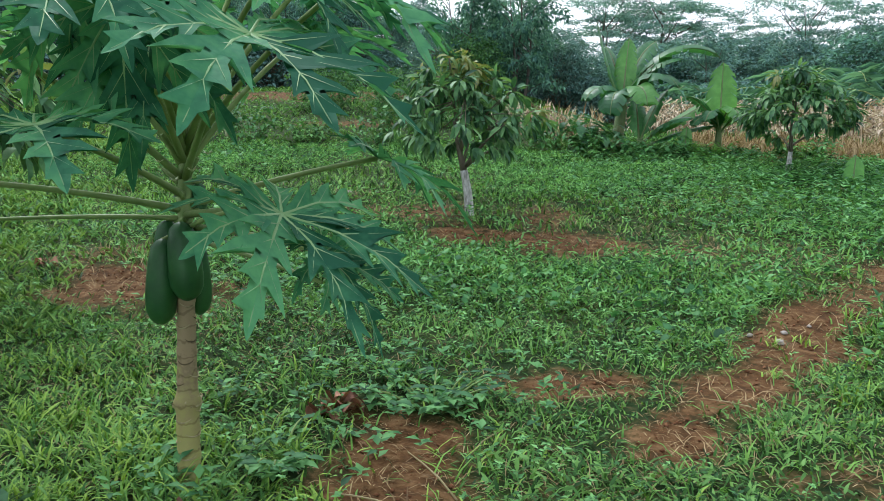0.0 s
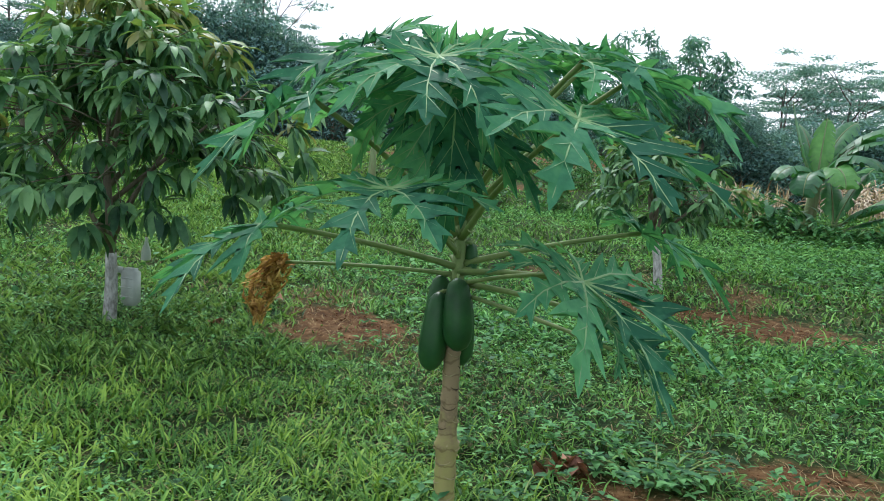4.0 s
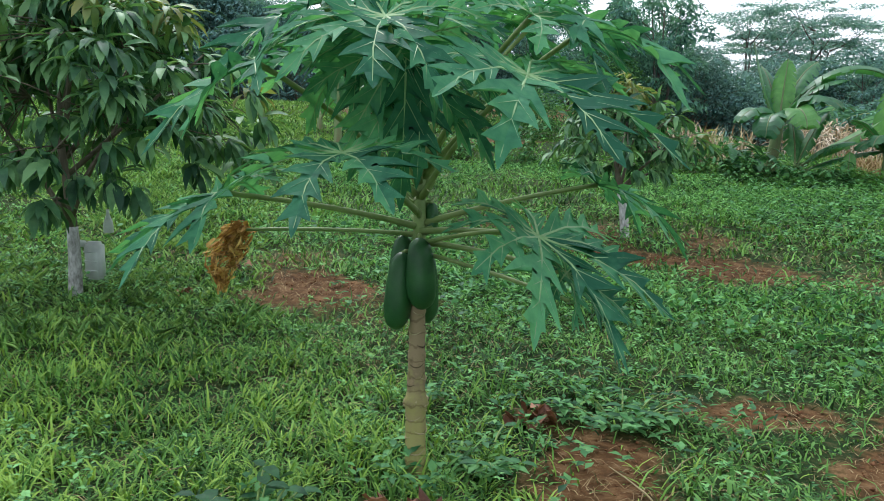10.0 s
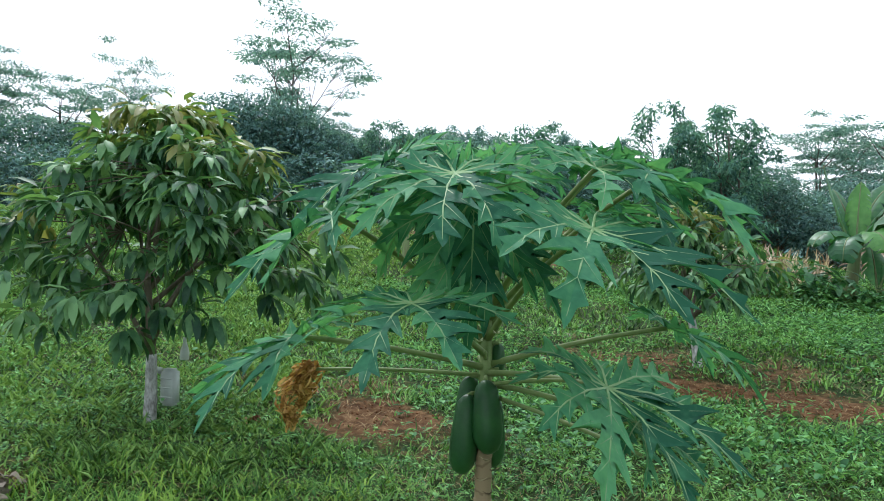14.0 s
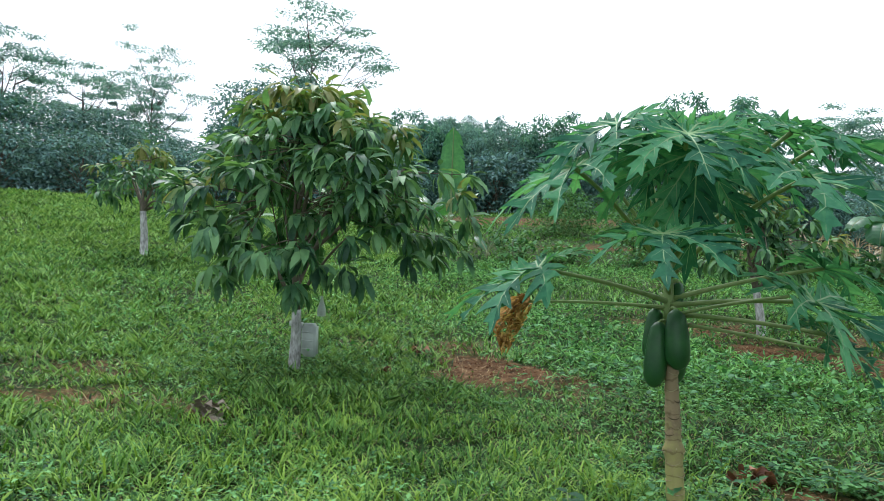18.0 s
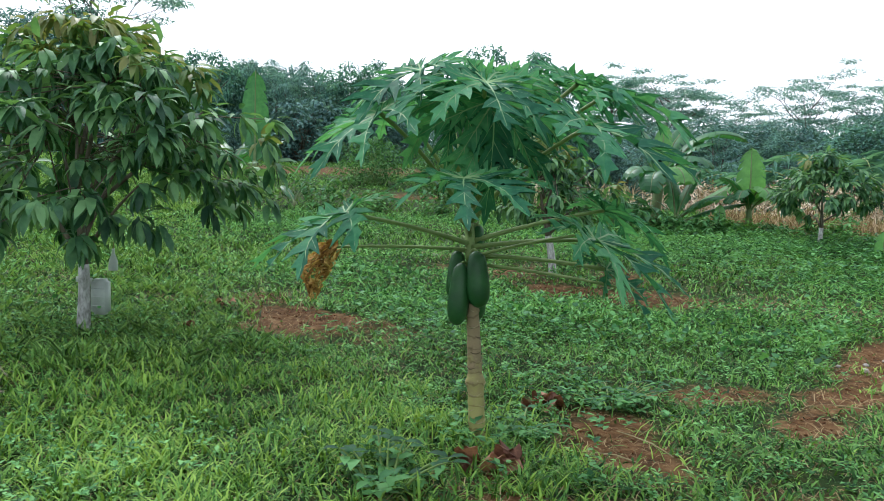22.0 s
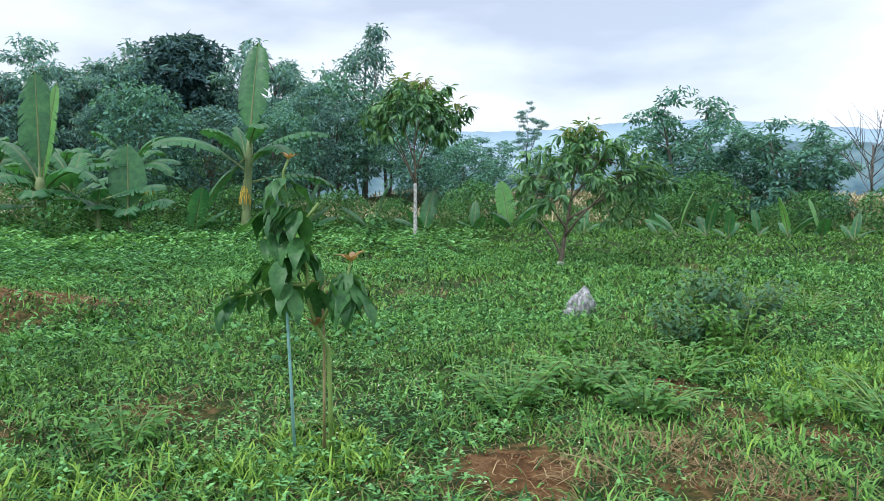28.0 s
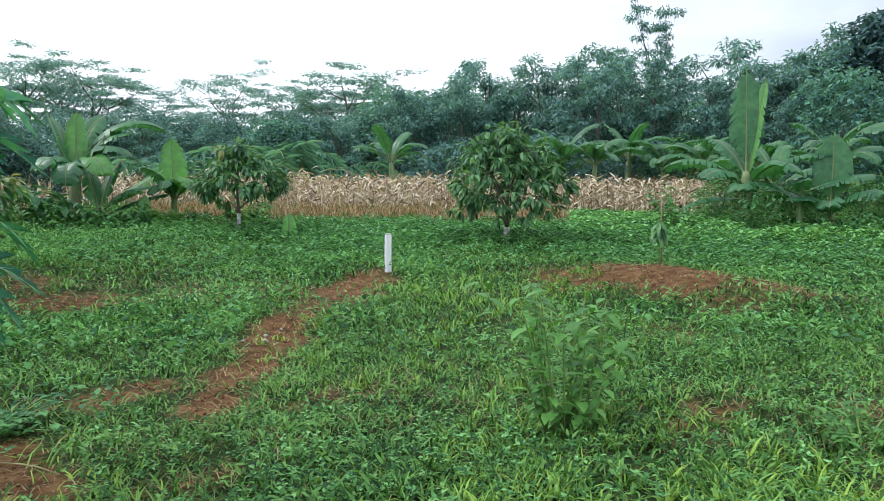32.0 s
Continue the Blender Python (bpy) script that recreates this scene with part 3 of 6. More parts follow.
def ground_cover(name, n, r0, r1, leaf, mat, keep, label, tall, az=(-64, 138), power=0.8, kind=LEAF4, wide=0.6):
    """Leaves of creeping plants that heap up over the ground."""
    x, y, r = spots(n, r0, r1, az[0], az[1], power)
    ok = rng.random(n) < keep(x, y)
    x, y, r = x[ok], y[ok], r[ok]
    m = len(x)
    th = rng.random(m) * 2 * math.pi
    h = tall * (0.10 + 1.1 * lump(x, y)) * rng.random(m) ** 0.45
    along = np.stack([np.cos(th), np.sin(th), 0.30 + 0.60 * rng.normal(size=m)], -1)
    up = np.stack([0.45 * rng.normal(size=m), 0.45 * rng.normal(size=m), np.ones(m)], -1)
    ln = leaf * (0.55 + 0.8 * rng.random(m)) * (1 + 0.020 * np.maximum(0, r - 5))
    v, f = strew(kind, np.stack([x, y, ground_z(x, y) + h], -1), along, up, ln, ln * wide)
    return tagged(put(name, fast_mesh(name, v, f), mat), label, "weeds", kind="stuff")


def tufts(name, n, places, length, width, mat, label, per=16):
    """Tufts of arching grass blades: x, y and radius of each place where they stand."""
    x, y = [], []
    for cx, cy, rad, share in places:
        k = int(n * share)
        a, q = rng.random(k) * 6.28, rad * np.sqrt(rng.random(k))
        x.append(cx + q * np.cos(a))
        y.append(cy + q * np.sin(a))
    x, y = np.concatenate(x), np.concatenate(y)
    size = np.repeat(0.55 + 0.6 * rng.random(len(x)), per)
    x, y = np.repeat(x, per), np.repeat(y, per)
    m = len(x)
    th, tilt = rng.random(m) * 6.28, 0.15 + 0.85 * rng.random(m)
    x, y = x + 0.025 * rng.normal(size=m), y + 0.025 * rng.normal(size=m)
    along = np.stack([np.cos(th) * np.sin(tilt), np.sin(th) * np.sin(tilt), np.cos(tilt)], -1)
    up = np.stack([-np.cos(th) * np.cos(tilt), -np.sin(th) * np.cos(tilt), np.sin(tilt) + 0.1], -1)
    v, f = strew(ARCH, np.stack([x, y, ground_z(x, y) - 0.01], -1), along, up, length * size * (0.6 + 0.6 * rng.random(m)), width * (0.7 + 0.6 * rng.random(m)))
    return tagged(put(name, fast_mesh(name, v, f), mat), label, "grass", kind="stuff")


blades("grass", 170000, 0.8, 7.5, 0.085, 0.0100, M_GRASS, turf, "short matted green grass with creeping runners", power=0.75, lean=1.45, kind=BLADE3)
blades("grass", 170000, 6.5, 15, 0.095, 0.013, M_GRASS, turf, "short green grass across the open plot", power=0.8, lean=1.3, kind=BLADE3)
blades("grass", 110000, 14, 36, 0.105, 0.016, M_GRASS, turf, "green grass on the far side of the plot", power=0.9, lean=1.15, kind=LEAF4)
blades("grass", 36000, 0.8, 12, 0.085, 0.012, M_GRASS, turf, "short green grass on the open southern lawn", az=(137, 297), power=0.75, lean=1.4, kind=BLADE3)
blades("long_grass", 70000, 0.9, 6.5, 0.105, 0.012, M_LONGGRASS, lambda x, y: lush(x, y) * (1 - bareness(x, y)) * 0.9, "longer bright green grass in dense tufts", power=0.8, lean=1.5)
blades("grass", 130000, 5.0, 34, 0.10, 0.016, M_LAWN, lambda x, y: turf(x, y) * np.clip((-16 - bearing(x, y)) / 10, 0, 1), "light green mown grass on the open western lawn", az=(-64, -16), power=0.85, lean=1.2, kind=LEAF4)
tufts("tall_grass", 1500, ((-2.3, 1.8, 1.9, 0.30), (-3.8, 3.4, 1.5, 0.10), (2.1, -0.2, 0.7, 0.05), (2.6, -0.75, 0.40, 0.05), (3.9, -4.6, 1.3, 0.14), (1.9, 0.9, 0.9, 0.08), (4.9, 4.6, 1.3, 0.08), (3.0, 3.2, 1.6, 0.08)), 0.125, 0.0095, M_LONGGRASS, "arching tufts of taller bright green grass")
blades("straw", 120000, 0.9, 11, 0.11, 0.0045, M_STRAW, lambda x, y: np.clip(0.30 + 0.7 * np.clip(bareness(x, y), 0, 0.6) + 0.9 * np.clip(3.2 * patchy(x, y, 1.6, 4.0) - 1.6, 0, 1) + 0.8 * np.clip(1.4 - np.hypot((x - 2.5) / 1.2, (y + 2.6) / 1.1), 0, 1), 0, 1) * 0.8,
       "dry cut grass lying on the ground", power=0.8, lean=1.5, flat=0.7, kind=BLADE3)
blades("straw", 12000, 2.4, 4.9, 0.12, 0.0045, M_STRAW, lambda x, y: np.clip(1.4 - np.hypot((x - 2.5) / 0.6, (y + 2.45) / 0.5), 0, 1) * np.clip(2.2 * patchy(x, y, 5.0, 1.0) - 0.5, 0, 1), "matted brown hay of cut grass", az=(100, 138), lean=1.5, flat=0.75, kind=BLADE3)
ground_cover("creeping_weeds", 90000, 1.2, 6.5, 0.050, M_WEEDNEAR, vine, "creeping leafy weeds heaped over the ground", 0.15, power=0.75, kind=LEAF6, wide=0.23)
ground_cover("creeping_weeds", 210000, 6.0, 15, 0.068, M_WEED, vine, "leafy creeping weeds in a dense uneven mat", 0.20, kind=LEAF4, wide=0.24)
ground_cover("creeping_vine", 26000, 5.0, 14, 0.052, M_CREEPER, lambda x, y: vine(x, y) * np.clip(2.2 * patchy(x, y, 0.9, 4.4) - 1.0 + 1.5 * np.clip(1.3 - np.hypot((x + 1.2) / 1.5, (y - 5.3) / 1.5), 0, 1), 0, 1), "bluish-green vine leaves spread over the lower weeds", 0.25, kind=LEAF6, wide=0.8)
ground_cover("creeping_weeds", 80000, 14, 32, 0.055, M_WEED, lambda x, y: np.clip(1.5 * patchy(x, y, 0.6, 0.3) - 0.2, 0, 1) * np.clip(1 - bareness(x, y), 0, 1) * np.clip((bearing(x, y) + 24) / 10, 0.15, 1), "weeds growing through the far lawn", 0.16, wide=0.35)


def weeds(name, n, r0, r1, leaf, mat, keep, label, height=0.10, az=(-64, 138), power=0.8, kind=LEAF4):
    """Broad-leaved low weeds: small rosettes of leaves at various heights."""
    x, y, r = spots(n, r0, r1, az[0], az[1], power)
    ok = rng.random(n) < keep(x, y)
    x, y, r = x[ok], y[ok], r[ok]
    m, k = len(x), 5
    th = (rng.random((m, 1)) * 6.28 + np.arange(k)[None] * 6.28 / k + rng.random((m, k)) * 0.8).ravel()
    x, y, r = np.repeat(x, k), np.repeat(y, k), np.repeat(r, k)
    h = height * np.repeat(rng.random(m) ** 0.7, k) * (0.6 + 0.5 * rng.random(m * k))
    rise = 0.2 + 0.7 * (rng.random(m * k) - 0.35)
    along = np.stack([np.cos(th), np.sin(th), rise], -1)
    up = np.stack([-0.3 * np.cos(th), -0.3 * np.sin(th), np.ones(m * k)], -1)
    grow = 1 + 0.045 * np.maximum(0, r - 4)
    ln = leaf * (0.6 + 0.7 * rng.random(m * k)) * grow
    at = np.stack([x, y, ground_z(x, y) + h], -1)
    v, f = strew(kind, at, along, up, ln, ln * 0.55)
    return tagged(put(name, fast_mesh(name, v, f), mat), label, "weeds", kind="stuff")


weeds("weeds", 24000, 0.9, 8.5, 0.031, M_WEED, weedy, "low broad-leaved weeds growing through the grass")
weeds("weeds", 16000, 8, 30, 0.042, M_WEED, weedy, "low broad-leaved weeds across the far lawn", 0.12)
weeds("creeper", 9000, 2.5, 9, 0.055, M_CREEPER, lambda x, y: np.clip(1.25 - np.hypot((x + 1.1) / 1.3, (y - 5.6) / 1.3), 0, 1) + np.clip(1.2 - np.hypot((x + 0.35) / 0.9, (y - 3.4) / 0.75), 0, 1) + 0.8 * np.clip(1.2 - np.hypot((x + 1.0) / 0.6, (y - 2.2) / 0.5), 0, 1),
      "dark green creeping ground cover with heart-shaped leaves", 0.14)
weeds("bank_creeper", 24000, 8.5, 17, 0.06, M_CREEPER, lambda x, y: np.clip(0.1 + 1.3 * patchy(x, y, 0.8, 1.0), 0, 1) * np.clip((np.hypot(x + 0.6, y + 1.0) - 8.5) / 4, 0, 1) * np.clip(1.15 - 1.3 * bareness(x, y), 0, 1) * np.clip((82 - bearing(x, y)) / 22, 0, 1) * np.clip((bearing(x, y) - 8) / 12, 0, 1), "dense leafy creeper along the edge of the plot", 0.22, (8, 80))
weeds("bank_creeper", 18000, 11, 20, 0.08, M_WEED, lambda x, y: np.clip(0.2 + 1.2 * patchy(x, y, 0.7, 3.0), 0, 1) * np.clip((np.hypot(x + 0.6, y + 1.0) - 12) / 6, 0, 1) * np.clip((98 - bearing(x, y)) / 28, 0, 1), "thick weeds below the far banana plants", 0.30, (50, 96))


# ---- trees ----
def leaf_whorls(centres, outs, per, length, width, droop, spread=0.5, kind=LEAF8):
    """Whorls of leaves round branch tips."""
    m = len(centres)
    c = np.repeat(centres, per, 0)
    o = np.repeat(unit(outs), per, 0)
    d = unit(rng.normal(size=(m * per, 3)) + o * 0.9)
    d[:, 2] -= (droop + 0.5 * np.clip(o[:, 2], 0, 1)) * (0.4 + 0.9 * rng.random(m * per))
    d[:, 2] = np.minimum(d[:, 2], 0.2)
    d = unit(d)
    at = c + d * (spread * length * rng.random((m * per, 1)))
    up = np.tile([0, 0, 1.0], (m * per, 1)) + 0.5 * d * [1, 1, 0] + 0.25 * rng.normal(size=(m * per, 3))
    ln = length * (0.65 + 0.6 * rng.random(m * per))
    return strew(kind, at, d, up, ln, ln * width)


def fruit_tree(name, x, y, height, crown_w, crown_low, label, stem_r=0.045, lean=(0, 0), paint=0.5, clusters=110, per=16, leaf=0.16, young=0.12, limbs=7, droop=0.7, group="fruit trees in the plot", bare_stem=0.0, turn=0.0, off=(0, 0)):
    """An avocado-like tree: whitewashed stem, ascending limbs, drooping leaf whorls."""
    root = thing(name, x, y, gz(x, y), label, "tree", group)
    stem_top = height * 0.62
    lx, ly = lean
    path = [Vector((lx * q + 0.02 * math.sin(5 * q), ly * q + 0.02 * math.cos(4 * q), -0.04 + stem_top * q)) for q in (0, 0.12, 0.3, 0.5, 0.75, 1)]
    rad = [stem_r * 1.25, stem_r, stem_r * 0.9, stem_r * 0.75, stem_r * 0.55, stem_r * 0.3]
    cut = paint / stem_top
    bm = bmesh.new()
    lowpts = [path[0].lerp(path[-1], 0)] + [Vector((lx * q + 0.02 * math.sin(5 * q), ly * q + 0.02 * math.cos(4 * q), -0.04 + stem_top * q)) for q in np.linspace(0.06, cut, 5)]
    tube(bm, lowpts, [stem_r * (1.3 - 0.35 * i / 5) for i in range(6)], 10)
    part("painted_stem", bm, M_WHITEWASH, root, "whitewashed lower stem")
    bm = bmesh.new()
    uppts = [Vector((lx * q + 0.02 * math.sin(5 * q), ly * q + 0.02 * math.cos(4 * q), -0.04 + stem_top * q)) for q in np.linspace(cut * 0.985, 1, 6)]
    tube(bm, uppts, [stem_r * (0.93 - 0.7 * i / 5) for i in range(6)], 8)
    part("trunk", bm, M_BARK, root)
    mid = Vector((lx * 0.8 + off[0], ly * 0.8 + off[1], (height + crown_low) / 2))
    half_h, half_w = (height - crown_low) / 2, crown_w / 2
    cen, outs = [], []
    tries = 0
    while len(cen) < clusters and tries < 20000:
        tries += 1
        d = unit(rng.normal(size=3))
        rr = 0.45 + 0.58 * rng.random() ** 0.6
        edge = 0.88 + 0.20 * math.sin(3 * math.atan2(d[1], d[0]) + turn + 2.5 * d[2]) + 0.12 * math.sin(7 * d[0] + 5 * d[1])
        taper = 1.10 - 0.45 * max(0, d[2] + 0.2) ** 1.4
        p = np.array([mid.x + d[0] * half_w * rr * edge * taper, mid.y + d[1] * half_w * rr * edge * taper, mid.z + d[2] * half_h * rr])
        if math.hypot(p[0] - mid.x, p[1] - mid.y) < 0.5 * half_w and p[2] < mid.z - 0.25 * half_h:
            continue
        cen.append(p)
        outs.append(d + [0, 0, 0.25])
    cen, outs = np.array(cen), np.array(outs)
    order = np.argsort(cen[:, 2])
    heads = cen[order[np.linspace(0, len(cen) - 1, limbs).astype(int)]]
    for i, hd in enumerate(heads):
        q = min(0.95, max(cut * 0.95, (hd[2] - 0.25 * height) / stem_top * 0.75))
        a = Vector((lx * q, ly * q, stem_top * q))
        bm = bmesh.new()
        tube(bm, bend(a, Vector(hd), 0.06 * height * (0.5 - i / limbs), 6), [stem_r * (0.5 - 0.055 * k) for k in range(7)], 6)
        part("limb", bm, M_BARK, root)
    bm = bmesh.new()
    for p in cen[::2]:
        h = heads[np.argmin(((heads - p) ** 2).sum(1))]
        a = Vector(h).lerp(mid, 0.45)
        tube(bm, bend(a, Vector(p), 0.02, 2), [stem_r * 0.16, stem_r * 0.12, stem_r * 0.08], 4, False)
    part("twig_mass", bm, M_BARK, root)
    top = (cen[:, 2] - mid.z) / half_h + 0.5 * rng.random(len(cen)) > 1.05 - young
    out_ok = np.hypot(cen[:, 0] - mid.x, cen[:, 1] - mid.y) > half_w * 0.3
    rim = (np.hypot(cen[:, 0] - mid.x, cen[:, 1] - mid.y) > half_w * 0.72) & (cen[:, 2] > mid.z - 0.15 * half_h) & (rng.random(len(cen)) < 0.9 * young + 0.05)
    top = (top | rim) & (out_ok | (cen[:, 2] > mid.z + half_h * 0.6))
    for nm, sel, mat, lab in (("crown", ~top, M_AVO, ""), ("young_leaves", top, M_AVOYOUNG, "bronze-green young leaves")):
        if sel.any():
            v, f = leaf_whorls(cen[sel], outs[sel], per, leaf, 0.38, droop)
            put(nm, fast_mesh(nm, v, f), mat, root, lab)
    return root


fruit_tree("avocado_tree", -4.02, 4.30, 2.45, 2.3, 0.60, "bushy avocado tree with whitewashed stem and bronze young leaves", 0.041, (0.0, 0.0), 0.56, 310, 15, 0.17, 0.10, 9, turn=1.6, off=(0.12, 0.06))
fruit_tree("avocado_tree", -10.2, 9.85, 2.0, 2.0, 0.85, "small avocado tree with tall whitewashed stem on the far lawn", 0.06, (0, 0), 0.85, 70, 13, 0.19, 0.3, 6, turn=1.0)
fruit_tree("avocado_tree", 0.02, 8.1, 1.75, 1.55, 0.62, "young avocado tree with a crooked whitewashed stem", 0.045, (-0.18, 0.05), 0.55, 120, 14, 0.165, 0.05, 6, turn=2.0)
fruit_tree("avocado_tree", 4.98, 11.6, 1.75, 1.7, 0.45, "small avocado tree beside the banana plants", 0.035, (0.02, 0), 0.45, 120, 15, 0.175, -0.1, 6, turn=3.0)
fruit_tree("avocado_tree", 8.25, 7.85, 2.1, 2.1, 0.35, "low-branched bushy fruit tree before the corn field", 0.05, (0.03, 0), 0.34, 210, 15, 0.175, -0.5, 8, turn=4.0)
fruit_tree("avocado_tree", 17.75, -1.0, 4.15, 2.6, 2.5, "tall slender avocado tree with long whitewashed stem", 0.042, (0.05, 0.1), 1.5, 150, 14, 0.25, 0.08, 7, turn=5.0)
fruit_tree("avocado_tree", 12.1, -3.65, 2.55, 2.75, 0.60, "leaning avocado tree with dark stem on the lawn", 0.055, (0.45, -0.25), 0.03, 180, 14, 0.19, -0.1, 7, turn=0.5, off=(0, -0.25))


def far_tree(name, height, width, leaf, n, mat, style, bark, seed, low=0.35, slim=0.34):
    """A far tree, built once at the origin. Styles: umbrella (flat layers on forked limbs), feather (open drooping sprays on
    several stems), dense (heaped leafy lumps)."""
    global rng
    rng = np.random.default_rng(seed)
    root = thing(name, 0, 0, -200, "", "tree")
    r0, half = height * 0.010 + 0.03, width / 2
    stems = {"umbrella": 2, "feather": 3, "dense": 1}[style]
    axes = []
    for s in range(stems):
        a = 2.4 * s + rng.random()
        out = (0.10 + 0.14 * rng.random()) * half * (s > 0 or style == "feather")
        top = Vector((math.cos(a) * out * 2.0, math.sin(a) * out * 2.0, height * ({"umbrella": 0.86, "feather": 0.84, "dense": 0.80}[style] - 0.08 * s)))
        foot = Vector((math.cos(a) * 0.1 * s, math.sin(a) * 0.1 * s, -0.3))
        pts = [foot.lerp(top, q) + Vector((0.015 * height * math.sin(4 * q + seed + s), 0.015 * height * math.cos(5 * q + s), 0)) for q in (0, 0.2, 0.4, 0.6, 0.8, 1)]
        k = 1.0 if s == 0 else 0.75
        bm = bmesh.new()
        tube(bm, pts[:5], [k * r0 * w for w in (1.25, 1.0, 0.80, 0.50, 0.20)], 7)
        part("trunk", bm, bark, root)
        axes.append(pts)

    def on_axis(s, q):
        u = min(0.999, max(0, q)) * 5
        return axes[s][int(u)].lerp(axes[s][int(u) + 1], u - int(u))
    pads = []
    bm = bmesh.new()
    limbs = {"umbrella": 11, "feather": 30, "dense": 46}[style]
    for i in range(limbs):
        s, a = i % stems, 2.4 * i + 0.9 * rng.random()
        u = (i + 0.5) / limbs
        if style == "umbrella":
            q = low + (0.98 - low) * u
            reach = half * (0.35 + 0.65 * rng.random()) * (1.0 - 0.45 * u ** 3)
            end = on_axis(s, q) + Vector((math.cos(a) * reach, math.sin(a) * reach, height * (0.04 + 0.05 * rng.random())))
            start = on_axis(s, q - 0.10 - 0.22 * rng.random())
            way = bend(start, end, -0.02 * height, 5)
            tube(bm, way, [r0 * w for w in (0.42, 0.34, 0.26, 0.18, 0.12, 0.06)], 4, False)
            for k in range(5):
                p = way[min(5, 2 + k)] + Vector((rng.normal() * 0.20 * half, rng.normal() * 0.20 * half, height * (0.015 + 0.022 * rng.normal())))
                tube(bm, [way[min(4, 1 + k)], p], [r0 * 0.12, r0 * 0.05], 4, False)
                pads.append((p, half * (0.12 + 0.20 * rng.random()), 0.011 * height * (0.6 + rng.random())))
        elif style == "feather":
            q = low + (1 - low) * u
            wide = math.sin(math.pi * min(0.97, 0.16 + 0.80 * u)) ** 0.8
            reach = half * wide * (0.45 + 0.55 * rng.random())
            start = on_axis(s, q - 0.10)
            end = on_axis(s, q) + Vector((math.cos(a) * reach, math.sin(a) * reach, 0.05 * height * rng.random()))
            way = bend(start, end, 0.02 * height, 4)
            tube(bm, way, [r0 * w for w in (0.26, 0.20, 0.14, 0.09, 0.04)], 4, False)
            for k in (2, 3, 4):
                pads.append((way[k] + Vector((rng.normal(), rng.normal(), 0.4 * rng.normal())) * 0.07 * half, half * (0.15 + 0.13 * rng.random()), half * 0.11))
        else:
            z = 1 - 2 * ((i + 0.5) / limbs) * 0.96
            w = math.sqrt(1 - z * z) * (0.72 + 0.42 * rng.random())
            c = Vector((math.cos(a) * w * half * 0.78, math.sin(a) * w * half * 0.78, height * (low + (1 - low) * (0.47 + 0.43 * z))))
            tube(bm, bend(on_axis(0, max(0.1, c.z / height - 0.25)), c, 0.2, 3), [r0 * k for k in (0.3, 0.2, 0.12, 0.06)], 4, False)
            pads.append((c, half * (0.24 + 0.20 * rng.random()), half * (0.20 + 0.10 * rng.random())))
    part("branching", bm, bark, root)
    per = n // len(pads)
    u = unit(rng.normal(size=(len(pads) * per, 3)))
    if style == "dense":
        u[:, 2] = np.where(rng.random(len(u)) < 0.75, np.abs(u[:, 2]), u[:, 2])
    shell = (0.80 + 0.28 * rng.random((len(u), 1))) if style == "dense" else rng.random((len(u), 1)) ** 0.5 * 1.1
    size = np.repeat(np.array([[r, r, t] for _, r, t in pads]), per, 0)
    at = np.repeat(np.array([list(c) for c, _, _ in pads]), per, 0) + u * size * shell
    d = u * [1, 1, 0.4] + 0.7 * rng.normal(size=u.shape)
    d[:, 2] = d[:, 2] * (0.45 if style == "umbrella" else 0.6) - (0.15 if style == "umbrella" else 0.45)
    up = u * [0.8, 0.8, 0.5] + [0, 0, 0.8] + 0.35 * rng.normal(size=u.shape)
    ln = leaf * (0.55 + 0.8 * rng.random(len(d)))
    v, f = strew(LEAF4, at, d, up, ln, ln * slim)
    put("crown", fast_mesh("crown", v, f), mat, root)
    root["height"] = float(at[:, 2].max())
    return root


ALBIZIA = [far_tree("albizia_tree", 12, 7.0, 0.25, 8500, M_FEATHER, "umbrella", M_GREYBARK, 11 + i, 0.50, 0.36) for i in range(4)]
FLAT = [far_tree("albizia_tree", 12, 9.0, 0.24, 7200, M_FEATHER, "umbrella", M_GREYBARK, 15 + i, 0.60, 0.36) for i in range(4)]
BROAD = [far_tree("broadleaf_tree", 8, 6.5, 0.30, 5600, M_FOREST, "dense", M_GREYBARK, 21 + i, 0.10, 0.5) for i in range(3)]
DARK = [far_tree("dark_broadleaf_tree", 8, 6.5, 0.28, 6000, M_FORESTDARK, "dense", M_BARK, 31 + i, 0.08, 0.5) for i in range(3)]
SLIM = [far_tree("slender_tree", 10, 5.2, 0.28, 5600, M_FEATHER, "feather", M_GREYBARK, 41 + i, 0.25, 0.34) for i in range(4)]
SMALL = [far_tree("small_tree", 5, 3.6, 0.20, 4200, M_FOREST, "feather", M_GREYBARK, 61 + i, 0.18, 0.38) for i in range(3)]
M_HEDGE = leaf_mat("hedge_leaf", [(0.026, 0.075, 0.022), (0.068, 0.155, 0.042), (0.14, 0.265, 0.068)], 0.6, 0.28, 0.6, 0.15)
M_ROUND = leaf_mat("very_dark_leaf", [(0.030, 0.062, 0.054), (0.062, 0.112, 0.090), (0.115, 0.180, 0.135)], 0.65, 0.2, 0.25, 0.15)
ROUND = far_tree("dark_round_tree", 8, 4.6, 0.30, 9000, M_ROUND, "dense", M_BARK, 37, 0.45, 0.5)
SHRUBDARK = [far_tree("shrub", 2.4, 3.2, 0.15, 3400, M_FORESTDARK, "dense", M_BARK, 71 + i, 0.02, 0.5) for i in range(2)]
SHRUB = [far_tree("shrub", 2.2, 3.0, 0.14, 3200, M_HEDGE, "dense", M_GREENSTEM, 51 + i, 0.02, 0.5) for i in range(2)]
rng = np.random.default_rng(99)

